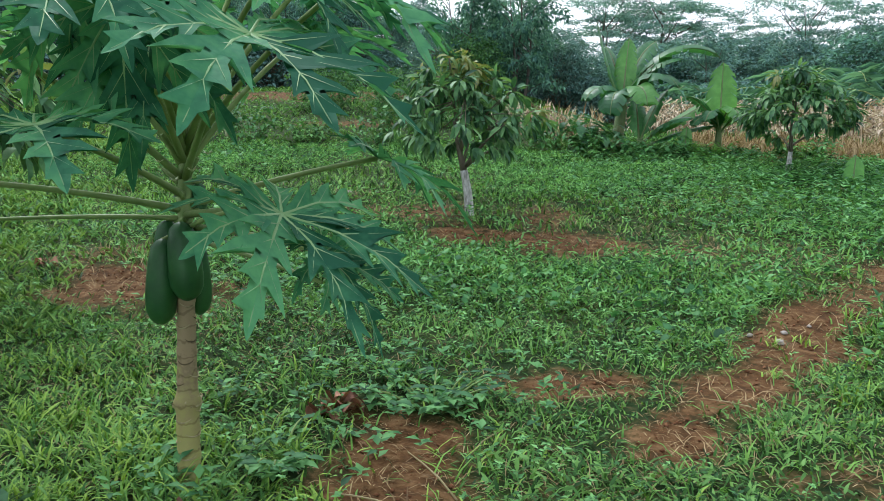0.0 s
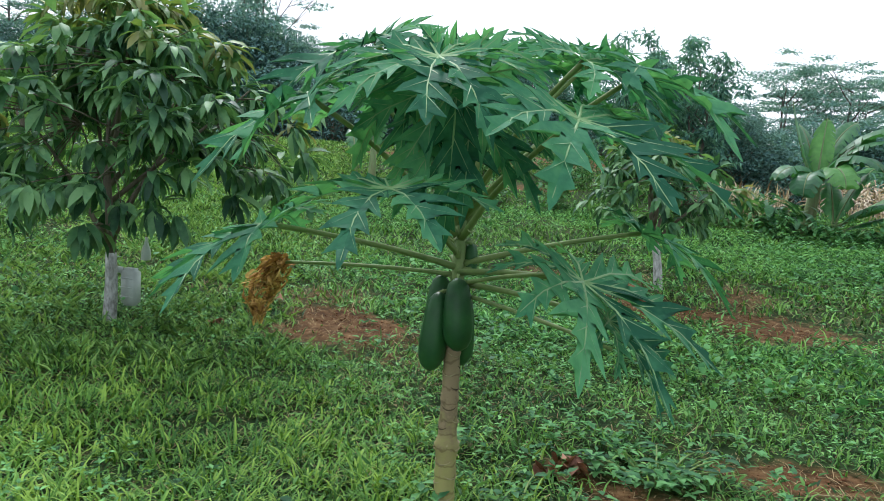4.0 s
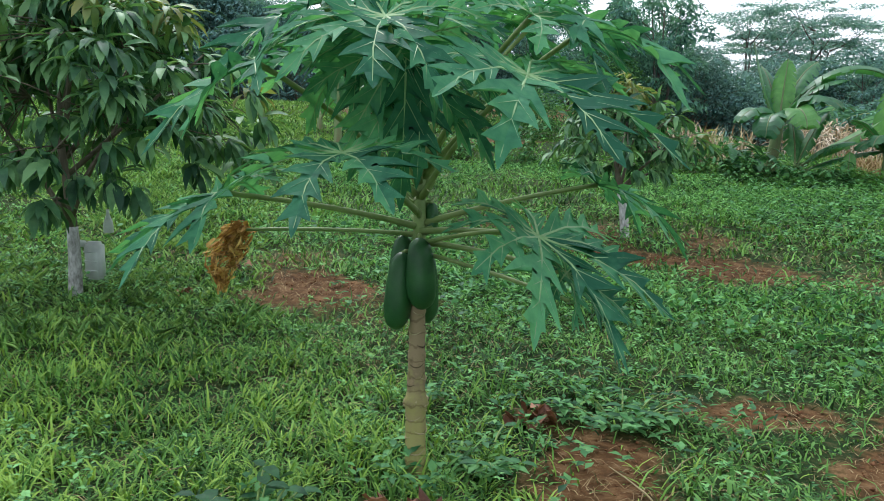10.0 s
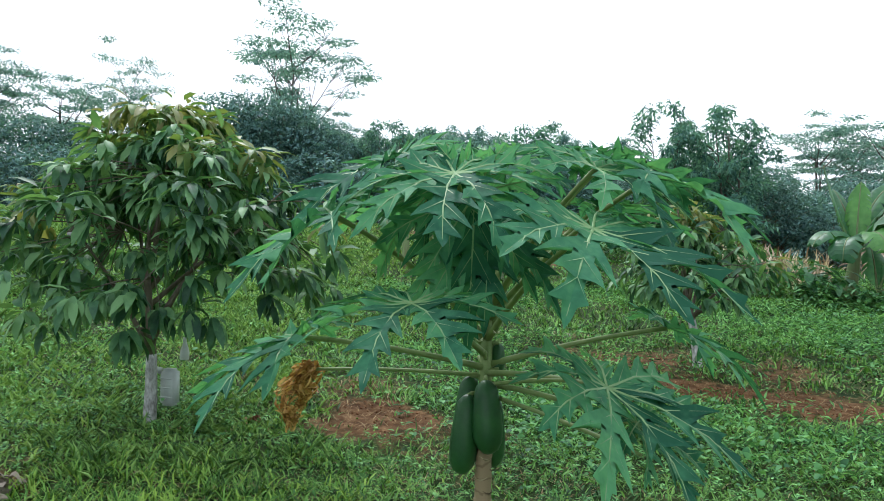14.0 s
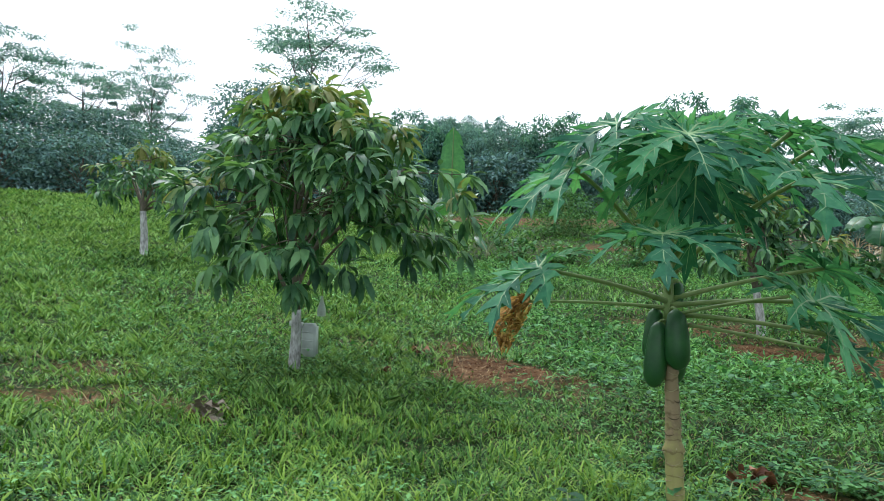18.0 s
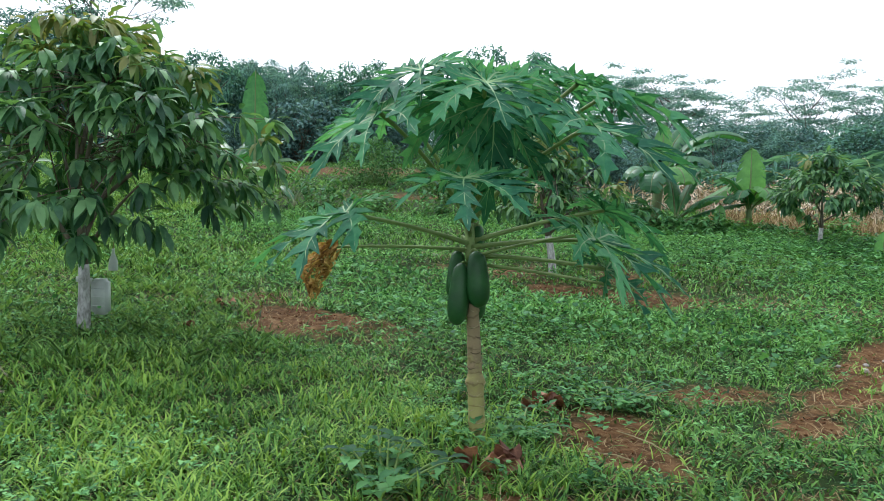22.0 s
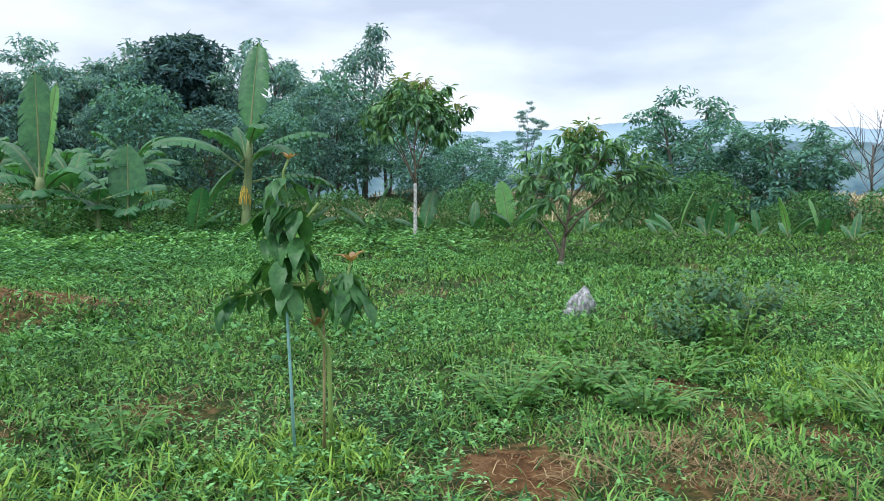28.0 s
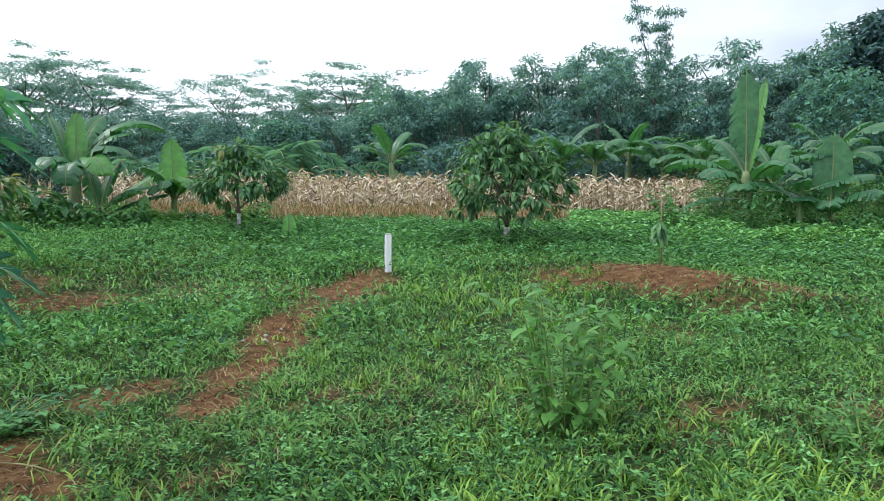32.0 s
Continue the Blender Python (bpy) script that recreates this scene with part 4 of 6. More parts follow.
LABELS = {"albizia_tree": ("tall albizia tree with thin flat layered crown", "trees on the skyline"),
          "broadleaf_tree": ("dense green broadleaf tree at the edge of the wood", "trees of the wood"),
          "dark_broadleaf_tree": ("dark green dense tree at the edge of the wood", "trees of the wood"),
          "dark_round_tree": ("tall tree with a dark rounded crown above the wood", "trees of the wood"),
          "slender_tree": ("slender feathery tree with thin grey trunks", "trees behind the corn field"),
          "small_tree": ("small dense tree on the lower eastern ground", "trees to the east"),
          "shrub": ("leafy green shrub at the edge of the plot", "shrubs at the edge")}


def plant(variant, az, d, scale, turn, sink=0.1, wide=1.0):
    x, y = polar(az, d)
    ob = copy_thing(variant, Matrix.Translation((x, y, gz(x, y) - sink)) @ Matrix.Rotation(turn, 4, "Z"))
    ob.scale = (scale * wide, scale * wide, scale)
    label, group = LABELS[variant.name.split(".")[0]]
    return tagged(ob, label, "tree", group)


def plant_to(variant, az, d, rise, wide=1.0, sink=0.2):
    """A tree whose top stands that many degrees above the eye's level, seen from the viewpoint."""
    x, y = polar(az, d)
    top = 1.2 + d * math.tan(radians(rise)) - gz(x, y) + sink
    return plant(variant, az, d, top / variant["height"], az * 1.7 + d, sink, wide)


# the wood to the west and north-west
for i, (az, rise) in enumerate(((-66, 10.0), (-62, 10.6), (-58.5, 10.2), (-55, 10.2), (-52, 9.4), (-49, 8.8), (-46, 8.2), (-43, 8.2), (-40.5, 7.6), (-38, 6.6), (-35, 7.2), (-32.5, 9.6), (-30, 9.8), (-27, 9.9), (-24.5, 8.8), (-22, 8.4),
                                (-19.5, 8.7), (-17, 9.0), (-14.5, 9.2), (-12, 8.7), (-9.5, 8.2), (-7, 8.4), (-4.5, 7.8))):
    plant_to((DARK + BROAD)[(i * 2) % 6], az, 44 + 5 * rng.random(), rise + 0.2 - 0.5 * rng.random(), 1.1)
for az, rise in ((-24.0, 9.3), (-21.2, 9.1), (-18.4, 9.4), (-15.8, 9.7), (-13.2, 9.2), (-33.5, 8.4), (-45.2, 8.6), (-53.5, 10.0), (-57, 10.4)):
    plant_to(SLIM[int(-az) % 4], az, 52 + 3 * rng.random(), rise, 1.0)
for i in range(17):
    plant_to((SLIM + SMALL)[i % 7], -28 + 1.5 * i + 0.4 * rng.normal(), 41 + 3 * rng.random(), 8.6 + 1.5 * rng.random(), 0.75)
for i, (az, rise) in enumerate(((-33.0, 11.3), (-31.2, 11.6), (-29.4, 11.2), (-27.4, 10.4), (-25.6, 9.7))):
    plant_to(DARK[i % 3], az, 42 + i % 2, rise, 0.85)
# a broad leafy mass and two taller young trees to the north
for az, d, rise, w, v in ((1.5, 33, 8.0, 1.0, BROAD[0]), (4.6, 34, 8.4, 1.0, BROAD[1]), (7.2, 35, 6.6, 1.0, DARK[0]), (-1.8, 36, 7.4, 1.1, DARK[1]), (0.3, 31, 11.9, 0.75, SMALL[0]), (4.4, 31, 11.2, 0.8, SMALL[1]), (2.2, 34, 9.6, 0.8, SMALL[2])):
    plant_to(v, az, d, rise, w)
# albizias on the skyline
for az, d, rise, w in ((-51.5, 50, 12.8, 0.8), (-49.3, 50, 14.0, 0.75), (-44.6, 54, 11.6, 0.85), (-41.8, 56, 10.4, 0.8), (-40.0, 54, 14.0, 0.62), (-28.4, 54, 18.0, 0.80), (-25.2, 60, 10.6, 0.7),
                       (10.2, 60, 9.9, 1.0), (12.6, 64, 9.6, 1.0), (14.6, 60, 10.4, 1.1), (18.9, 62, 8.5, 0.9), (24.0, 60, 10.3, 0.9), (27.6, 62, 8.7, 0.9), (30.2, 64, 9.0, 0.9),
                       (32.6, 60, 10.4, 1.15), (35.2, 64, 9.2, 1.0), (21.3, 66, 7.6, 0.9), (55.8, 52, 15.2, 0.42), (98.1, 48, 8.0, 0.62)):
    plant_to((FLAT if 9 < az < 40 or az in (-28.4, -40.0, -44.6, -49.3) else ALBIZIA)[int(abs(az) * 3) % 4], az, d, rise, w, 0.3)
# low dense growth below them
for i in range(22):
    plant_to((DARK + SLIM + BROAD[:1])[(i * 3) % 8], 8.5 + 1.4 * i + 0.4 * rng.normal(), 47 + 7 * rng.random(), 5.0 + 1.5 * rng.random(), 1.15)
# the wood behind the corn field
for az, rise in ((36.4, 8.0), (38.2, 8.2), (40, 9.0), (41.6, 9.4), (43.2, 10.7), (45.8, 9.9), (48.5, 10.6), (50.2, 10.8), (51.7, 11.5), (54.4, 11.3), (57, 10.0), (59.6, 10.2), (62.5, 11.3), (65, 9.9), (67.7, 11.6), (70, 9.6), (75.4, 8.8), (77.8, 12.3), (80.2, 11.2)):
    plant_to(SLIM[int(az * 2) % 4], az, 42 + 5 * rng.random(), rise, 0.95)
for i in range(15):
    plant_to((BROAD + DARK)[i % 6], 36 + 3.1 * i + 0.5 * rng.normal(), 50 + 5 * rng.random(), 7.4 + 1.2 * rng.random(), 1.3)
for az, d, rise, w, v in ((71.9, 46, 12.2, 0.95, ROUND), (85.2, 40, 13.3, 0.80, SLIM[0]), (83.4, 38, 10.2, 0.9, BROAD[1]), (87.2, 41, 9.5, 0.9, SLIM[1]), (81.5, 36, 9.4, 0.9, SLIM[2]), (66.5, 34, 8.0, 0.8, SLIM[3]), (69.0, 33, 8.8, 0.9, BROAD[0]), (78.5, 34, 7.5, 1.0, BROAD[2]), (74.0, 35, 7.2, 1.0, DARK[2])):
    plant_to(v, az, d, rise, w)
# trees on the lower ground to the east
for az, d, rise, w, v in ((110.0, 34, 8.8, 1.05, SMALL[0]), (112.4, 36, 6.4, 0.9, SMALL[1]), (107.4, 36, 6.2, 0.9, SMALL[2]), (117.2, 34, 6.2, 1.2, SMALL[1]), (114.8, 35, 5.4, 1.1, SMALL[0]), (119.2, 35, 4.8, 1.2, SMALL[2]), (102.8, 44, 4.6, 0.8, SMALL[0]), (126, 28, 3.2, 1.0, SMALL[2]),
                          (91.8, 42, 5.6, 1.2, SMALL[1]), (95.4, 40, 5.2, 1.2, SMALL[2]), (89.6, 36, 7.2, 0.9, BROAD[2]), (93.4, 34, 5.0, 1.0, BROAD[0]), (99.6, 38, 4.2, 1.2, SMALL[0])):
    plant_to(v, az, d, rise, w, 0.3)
# undergrowth that closes the wood
for i in range(34):
    plant((SHRUBDARK if i < 29 else SHRUB)[i % 2], -66 + 4.3 * i + rng.normal(), 37 + 5 * rng.random(), (0.75 if 16 < i < 25 else 1.15) + 0.5 * rng.random(), i * 1.1, 0.2, 1.1)
# shrubs along the edge of the plot
for az, d, s in ((4.5, 36, 1.3), (8, 36, 1.2), (11.5, 37, 1.2), (1, 30, 1.0), (1, 18, 0.5), (-4, 20, 0.6), (-9, 22, 0.7), (62, 19, 0.6), (66, 18, 0.55), (71, 19, 0.6), (76, 20, 0.62), (80, 20, 0.6), (84, 21, 0.6), (88, 22, 0.5), (92, 23, 0.5), (94.5, 25, 0.75), (98.5, 28, 0.5), (102, 26, 0.4), (106, 27, 0.85), (109.4, 27, 0.6), (111.6, 28, 0.95), (116.4, 27, 0.45), (119, 28, 0.7), (124, 27, 0.8)):
    plant((SHRUBDARK if 4 < az < 12 else SHRUB)[int(d) % 2], az, d, s, az * 1.0, 0.1)
for v in ALBIZIA + FLAT + BROAD + DARK + SLIM + SMALL + SHRUB + SHRUBDARK + [ROUND]:
    for o in v.children_recursive:
        bpy.data.objects.remove(o)
    bpy.data.objects.remove(v)


# ---- papaya ----
def papaya_leaf(name, parent, hub, out, tilt, size, mat, seed, roll=0.0, lobes=9):
    """A deeply cut palmate leaf: lobes round a hub, each with pointed side lobes, hanging outwards."""
    r = random.Random(seed)
    hub = Vector(hub)
    ax = Vector((out[0], out[1], 0)).normalized()
    side = Vector((0, 0, 1)).cross(ax)
    tl = radians(tilt)
    fwd = ax * math.cos(tl) - Vector((0, 0, 1)) * math.sin(tl)
    nor = ax * math.sin(tl) + Vector((0, 0, 1)) * math.cos(tl)
    q = Matrix.Rotation(radians(roll), 3, fwd)
    side, nor = q @ side, q @ nor
    V, Fc, VV, VF = [], [], [], []
    span = 300.0
    down = Vector((0, 0, 1))
    # one side of a lobe: place on the midrib, reach forward of it, half-width
    outline = ((0.0, 0, 0.012), (0.10, 0, 0.038), (0.16, 0.0, 0.054), (0.19, 0.08, 0.105), (0.22, 0.18, 0.150), (0.265, 0.09, 0.098), (0.31, 0.0, 0.056),
               (0.35, 0.02, 0.060), (0.38, 0.11, 0.122), (0.41, 0.22, 0.176), (0.455, 0.11, 0.112), (0.50, 0.0, 0.056), (0.54, 0.02, 0.056), (0.57, 0.09, 0.100), (0.60, 0.18, 0.142),
               (0.645, 0.08, 0.085), (0.69, 0.0, 0.044), (0.73, 0.02, 0.044), (0.77, 0.12, 0.088), (0.83, 0.03, 0.038), (0.92, 0.02, 0.022), (1.0, 0.0, 0.003))
    for i in range(lobes):
        a = radians(-span / 2 + span * i / (lobes - 1) + r.uniform(-6, 6))
        u = abs(math.degrees(a)) / 150
        ln = size * (1.0 - 0.45 * u ** 1.4) * r.uniform(0.88, 1.1)
        d = fwd * math.cos(a) + side * math.sin(a)
        w = nor.cross(d)
        drop = r.uniform(0.03, 0.26)
        twist = r.uniform(-0.5, 0.5)
        veer = r.uniform(-0.12, 0.12)

        def at(ss):
            return hub + d * (ln * ss * (1 - 0.12 * ss * ss)) + w * (veer * ln * ss * ss) - down * (ln * drop * ss ** 2.2) + nor * (0.06 * ln * math.sin(math.pi * min(1, ss * 1.1)))
        for sign in (-1, 1):
            base, shift, grow = len(V), r.uniform(-0.05, 0.05), r.uniform(0.8, 1.15)
            lift = [r.uniform(-0.25, 0.45) for _ in range(4)]
            reach = [r.uniform(0.7, 1.3) for _ in range(4)]
            for k, (s0, ahead, hw) in enumerate(outline):
                tooth = 0 if k < 7 else 1 if k < 12 else 2 if k < 17 else 3
                s = s0 if k in (0, len(outline) - 1) else min(0.985, s0 + shift * (1 - s0))
                g = grow * (reach[tooth] if ahead > 0.05 else 1.0)
                ws = w * math.cos(twist * s) + nor * math.sin(twist * s)
                V.append(at(s))
                V.append(at(min(1.04, s + ahead * g)) + ws * (sign * hw * ln * g * 1.05) + nor * (hw * ln * (0.25 + (lift[tooth] if ahead > 0.05 else 0))) - down * (0.35 * hw * hw * ln))
                V[-2], V[-1] = V[-1], V[-2]
            for k in range(len(outline) - 1):
                b = base + 2 * k
                Fc += [(b, b + 2, b + 3), (b, b + 3, b + 1)] if sign < 0 else [(b, b + 3, b + 2), (b, b + 1, b + 3)]
            for k in (4, 9, 14, 18):      # side veins
                a0, a1 = V[base + 2 * (k - 2) + 1] + nor * 0.003, V[base + 2 * k].lerp(V[base + 2 * k + 1], 0.2) + nor * 0.004
                b = len(VV)
                VV += [a0 - d * 0.006 * size, a0 + d * 0.006 * size, a1]
                VF += [(b, b + 1, b + 2)]
        # pale midrib
        vb = len(VV)
        for s, hw in ((0.0, 0.0085), (0.3, 0.0065), (0.6, 0.0042), (0.92, 0.0015)):
            c = at(s) + nor * 0.003
            VV += [c - w * hw * size, c + w * hw * size, c + nor * hw * size]
        for k in range(3):
            b = vb + 3 * k
            VF += [(b, b + 3, b + 5), (b, b + 5, b + 2), (b + 1, b + 2, b + 5), (b + 1, b + 5, b + 4)]
    leaf = put(name, fast_mesh(name, V, Fc), mat, parent)
    put("vein_net", fast_mesh("vein_net", VV, VF), M_VEIN, leaf, "pale raised leaf veins")
    return leaf


def lathe(bm, profile, axis_pts, seg=16):
    rings = []
    for (r, _), p in zip(profile, axis_pts):
        rings.append([bm.verts.new(Vector(p) + Vector((math.cos(a) * r, math.sin(a) * r, 0))) for a in (2 * math.pi * k / seg for k in range(seg))])
    for a, b in zip(rings, rings[1:]):
        for k in range(seg):
            bm.faces.new((a[k], a[(k + 1) % seg], b[(k + 1) % seg], b[k]))
    bm.faces.new(rings[0][::-1])
    bm.faces.new(rings[-1])


PX, PY = -0.985, 2.44
PZ = gz(PX, PY)
pap = thing("papaya_tree", PX, PY, PZ, "young papaya tree bearing green fruit with deeply cut leaves", "tree")


def stem_at(q):
    return Vector((-0.10 * q, 0.37 * q ** 1.1, -0.06 + 1.36 * q))


bm = bmesh.new()
pts, rad = [], []
for i in range(61):
    q = i / 60
    pts.append(stem_at(q))
    ring = 0.0022 * (1 if i % 4 == 0 else -0.4)
    swell = 0.010 * math.exp(-((q - 0.27) / 0.02) ** 2)
    rad.append(0.041 - 0.009 * max(0, q - 0.27) / 0.4 - (0.012 * max(0, q - 0.6) / 0.4) + 0.012 * math.exp(-q * 18) + ring + swell - (0.003 if q > 0.275 else 0))
tube(bm, pts, rad, 18)
part("trunk", bm, M_PAPBARK, pap, "ringed pale brown papaya trunk with an old cut scar")
for i in range(30):       # crescent scars of shed leaves wind up the trunk
    q, a0 = 0.10 + 0.0185 * i, 2.42 * i
    rr = rad[int(round(q * 60))] + 0.0005
    bm = bmesh.new()
    arc = []
    for k in range(9):
        u = k / 4 - 1
        c = stem_at(q + 0.010 * (u * u - 0.5))
        arc.append(c + Vector((math.cos(a0 + 1.0 * u), math.sin(a0 + 1.0 * u), 0)) * rr)
    tube(bm, arc, [0.0008, 0.0016, 0.0024, 0.0030, 0.0032, 0.0030, 0.0024, 0.0016, 0.0008], 6)
    part("leaf_scar", bm, M_SCARPALE if i % 3 else M_SCARDARK, pap)
bm = bmesh.new()
rim = []
for k in range(15):       # torn rim of the old cut
    a = 2 * math.pi * k / 14
    rim.append(stem_at(0.268 + 0.007 * math.sin(3 * a) + 0.004 * (k % 2)) + Vector((math.cos(a), math.sin(a), 0)) * 0.046)
tube(bm, rim, [0.0045 + 0.002 * (k % 3) for k in range(15)], 7)
part("cut_rim", bm, M_SCARPALE, pap, "ragged pale rim of an old cut")
for ox, oy, top, ln, rmax, tilt in ((0.026, -0.100, 0.965, 0.29, 0.060, 0.022), (-0.054, -0.072, 0.900, 0.32, 0.056, -0.012), (-0.070, 0.010, 0.955, 0.26, 0.050, -0.01), (0.028, 0.040, 0.88, 0.29, 0.046, 0.010), (0.045, 0.03, 1.09, 0.13, 0.030, 0.0)):
    bm = bmesh.new()
    c = stem_at(top / 1.36)
    prof = ((0.0, 0.10), (0.025, 0.36), (0.09, 0.68), (0.24, 0.84), (0.45, 0.95), (0.66, 1.0), (0.82, 0.93), (0.92, 0.70), (0.975, 0.38), (1.0, 0.06))
    axis = [Vector((c.x + ox + tilt * s, c.y + oy - 0.02 * s, top - ln * s)) for s, _ in prof]
    lathe(bm, [(rmax * w, 0) for _, w in prof], axis)
    for vtx in bm.verts:      # faint ridges along the fruit
        a = math.atan2(vtx.co.y - (c.y + oy), vtx.co.x - (c.x + ox))
        vtx.co.x += 0.0022 * math.cos(5 * a) * math.cos(a)
        vtx.co.y += 0.0022 * math.cos(5 * a) * math.sin(a)
    fruit = part("fruit", bm, M_FRUIT, pap, "unripe dark green papaya fruit")
    bm = bmesh.new()
    tube(bm, bend(stem_at(min(1, (top + 0.03) / 1.36)), axis[1], 0.02, 4), [0.011, 0.010, 0.009, 0.009, 0.010], 7)
    part("fruit_stalk", bm, M_PETIOLE, fruit, "pale green fruit stalk")

# hub of each leaf, where its stalk leaves the stem, fall of the blade, size, roll
LEAVES = (
    ((-1.475, 2.09, 1.52), 1.16, 42, 0.45, 8), ((-1.10, 1.875, 1.243), 1.10, 20, 0.37, 0), ((-1.02, 2.03, 1.655), 1.22, 34, 0.42, 0),
    ((-0.577, 2.0, 1.484), 1.16, 34, 0.46, -6), ((-0.525, 2.07, 1.00), 1.03, 36, 0.47, -8), ((-1.63, 2.17, 1.077), 1.05, 36, 0.46, 8),
    ((-0.35, 2.85, 1.12), 1.06, 32, 0.38, -4), ((-0.42, 2.50, 1.69), 1.24, 28, 0.42, -4), ((-0.62, 2.95, 1.80), 1.26, 24, 0.40, -4), ((-0.91, 3.0, 1.82), 1.28, 22, 0.38, 0),
    ((-0.44, 2.24, 0.86), 0.99, 52, 0.28, -6), ((-1.46, 2.70, 1.60), 1.20, 20, 0.40, 4), ((-0.66, 3.15, 1.62), 1.20, 16, 0.38, 0),
    ((-1.22, 3.12, 1.68), 1.22, 16, 0.38, 0), ((-0.97, 2.30, 1.52), 1.27, 62, 0.34, 0), ((-1.32, 2.28, 1.74), 1.24, 34, 0.38, 6), ((-0.60, 2.30, 1.70), 1.26, 34, 0.38, -4), ((-1.02, 2.58, 1.78), 1.29, 26, 0.38, 0), ((-0.98, 2.14, 1.60), 1.25, 112, 0.38, 0), ((-1.16, 2.22, 1.62), 1.25, 105, 0.34, 10),
)
for i, (hub, from_z, tilt, size, roll) in enumerate(LEAVES):
    h = Vector(hub) - Vector((PX, PY, PZ))
    a = stem_at(from_z / 1.36)
    bm = bmesh.new()
    tube(bm, bend(a, h, 0.05 if from_z > 1.11 else 0.015, 8), [0.0160, 0.0135, 0.0120, 0.0112, 0.0105, 0.0100, 0.0096, 0.0096, 0.0105], 8)
    part("petiole", bm, M_PETIOLE, pap, "long smooth green leaf stalk")
    o = h - a
    papaya_leaf("leaf", pap, h, (o.x, o.y * 0.8), tilt * 0.88 - 2, size * 1.30, M_PAPAYA, 100 + i, roll)
bm = bmesh.new()
tube(bm, [stem_at(q) for q in (0.70, 0.74, 0.80, 0.86, 0.92, 0.97, 1.0)], [0.0270, 0.0275, 0.0265, 0.0255, 0.0245, 0.0220, 0.0120], 14)
part("green_stem_top", bm, M_PETIOLE, pap, "smooth pale green upper stem")
for i in range(13):       # cut stalk ends and young shoots round the crown
    q, a = 0.76 + 0.019 * i, 2.4 * i
    p = stem_at(q)
    d = Vector((math.cos(a), math.sin(a), 0.35 + 0.08 * i))
    bm = bmesh.new()
    tube(bm, [p + d * 0.012, p + d * 0.035, p + d * (0.055 + 0.006 * i) + Vector((0, 0, 0.004 * i))], [0.013, 0.010, 0.007], 7)
    part("stalk_stub", bm, M_PETIOLE, pap, "short pale green stalk stub")
papaya_flowers = ((-0.02, 0.22, 1.14), (0.03, 0.25, 1.20), (-0.10, 0.25, 1.10), (-0.14, 0.22, 1.17))
for fx, fy, fz in papaya_flowers:
    bm = bmesh.new()
    for k in range(5):
        a = 2 * math.pi * k / 5
        c = Vector((fx, fy, fz))
        d = Vector((math.cos(a), math.sin(a) - 0.4, 0.5)).normalized()
        s = d.cross(Vector((0, 0, 1))).normalized()
        vs = [bm.verts.new(c + d * u * 0.026 + s * w * 0.006 + Vector((0, 0, 0.004 * u))) for u, w in ((0, -0.4), (0.5, -1), (1, 0), (0.5, 1), (0, 0.4))]
        bm.faces.new(vs)
    part("flower", bm, M_FLOWER, pap, "small cream papaya flower")
# the bare lower stalk with its withered leaf
dead_hub = Vector((-1.73, 2.50, 0.90)) - Vector((PX, PY, PZ))
bm = bmesh.new()
tube(bm, bend(stem_at(1.02 / 1.36), dead_hub, 0.01, 8), [0.011, 0.010, 0.009, 0.009, 0.008, 0.008, 0.007, 0.007, 0.007], 8)
part("petiole", bm, M_PETIOLE, pap, "yellowing lower leaf stalk")
bm = bmesh.new()
for a, b in ((0.95, (-0.42, 2.10, 0.80)), (0.98, (-0.62, 2.05, 1.02))):
    tube(bm, bend(stem_at(a / 1.36), Vector(b) - Vector((PX, PY, PZ)), 0.01, 5), [0.010, 0.009, 0.008, 0.008, 0.007, 0.006], 7)
part("petiole", bm, M_PETIOLE, pap, "bare green leaf stalk")
rng = np.random.default_rng(5)
V, Fc = [], []
for k in range(150):       # curled strips hanging in a bunch
    r0 = random.Random(k)
    drop, sx, sy = 0.24 * r0.random() ** 1.2, r0.uniform(-1, 1), r0.uniform(-0.7, 0.7)
    a, w, ph = r0.uniform(0, 6.3), r0.uniform(0.003, 0.011), r0.uniform(0, 6)
    ln, wide = r0.uniform(0.02, 0.09), r0.uniform(0.25, 0.6)
    f1, f2, f3 = r0.uniform(2, 8), r0.uniform(2, 8), r0.uniform(2, 9)
    b0 = len(V)
    for i in range(9):
        q = i / 8
        fall = min(0.31, max(0.0, drop + ln * q + 0.02 * math.sin(f3 * q + 3 * ph)))
        full = np.interp(fall, (0, 0.05, 0.12, 0.19, 0.25, 0.31), (0.030, 0.060, 0.076, 0.060, 0.032, 0.012))
        mid = np.interp(fall, (0, 0.05, 0.12, 0.19, 0.31), (-0.030, -0.050, -0.085, -0.105, -0.110))
        c = dead_hub + Vector((mid + full * max(-1, min(1, sx + wide * math.sin(f1 * q + ph))), full * (sy + wide * math.cos(f2 * q + 2 * ph)), 0.035 - fall))
        d = Vector((math.cos(a + 4 * q), math.sin(a + 4 * q), 0.5 * math.sin(5 * q + ph))) * w * (1 - 0.6 * q)
        V += [c - d, c + d]
    for i in range(8):
        b = b0 + 2 * i
        Fc += [(b, b + 1, b + 3), (b, b + 3, b + 2)]
put("withered_leaf", fast_mesh("withered_leaf", V, Fc), M_DEADLEAF, pap, "shrivelled orange-brown hanging leaf")


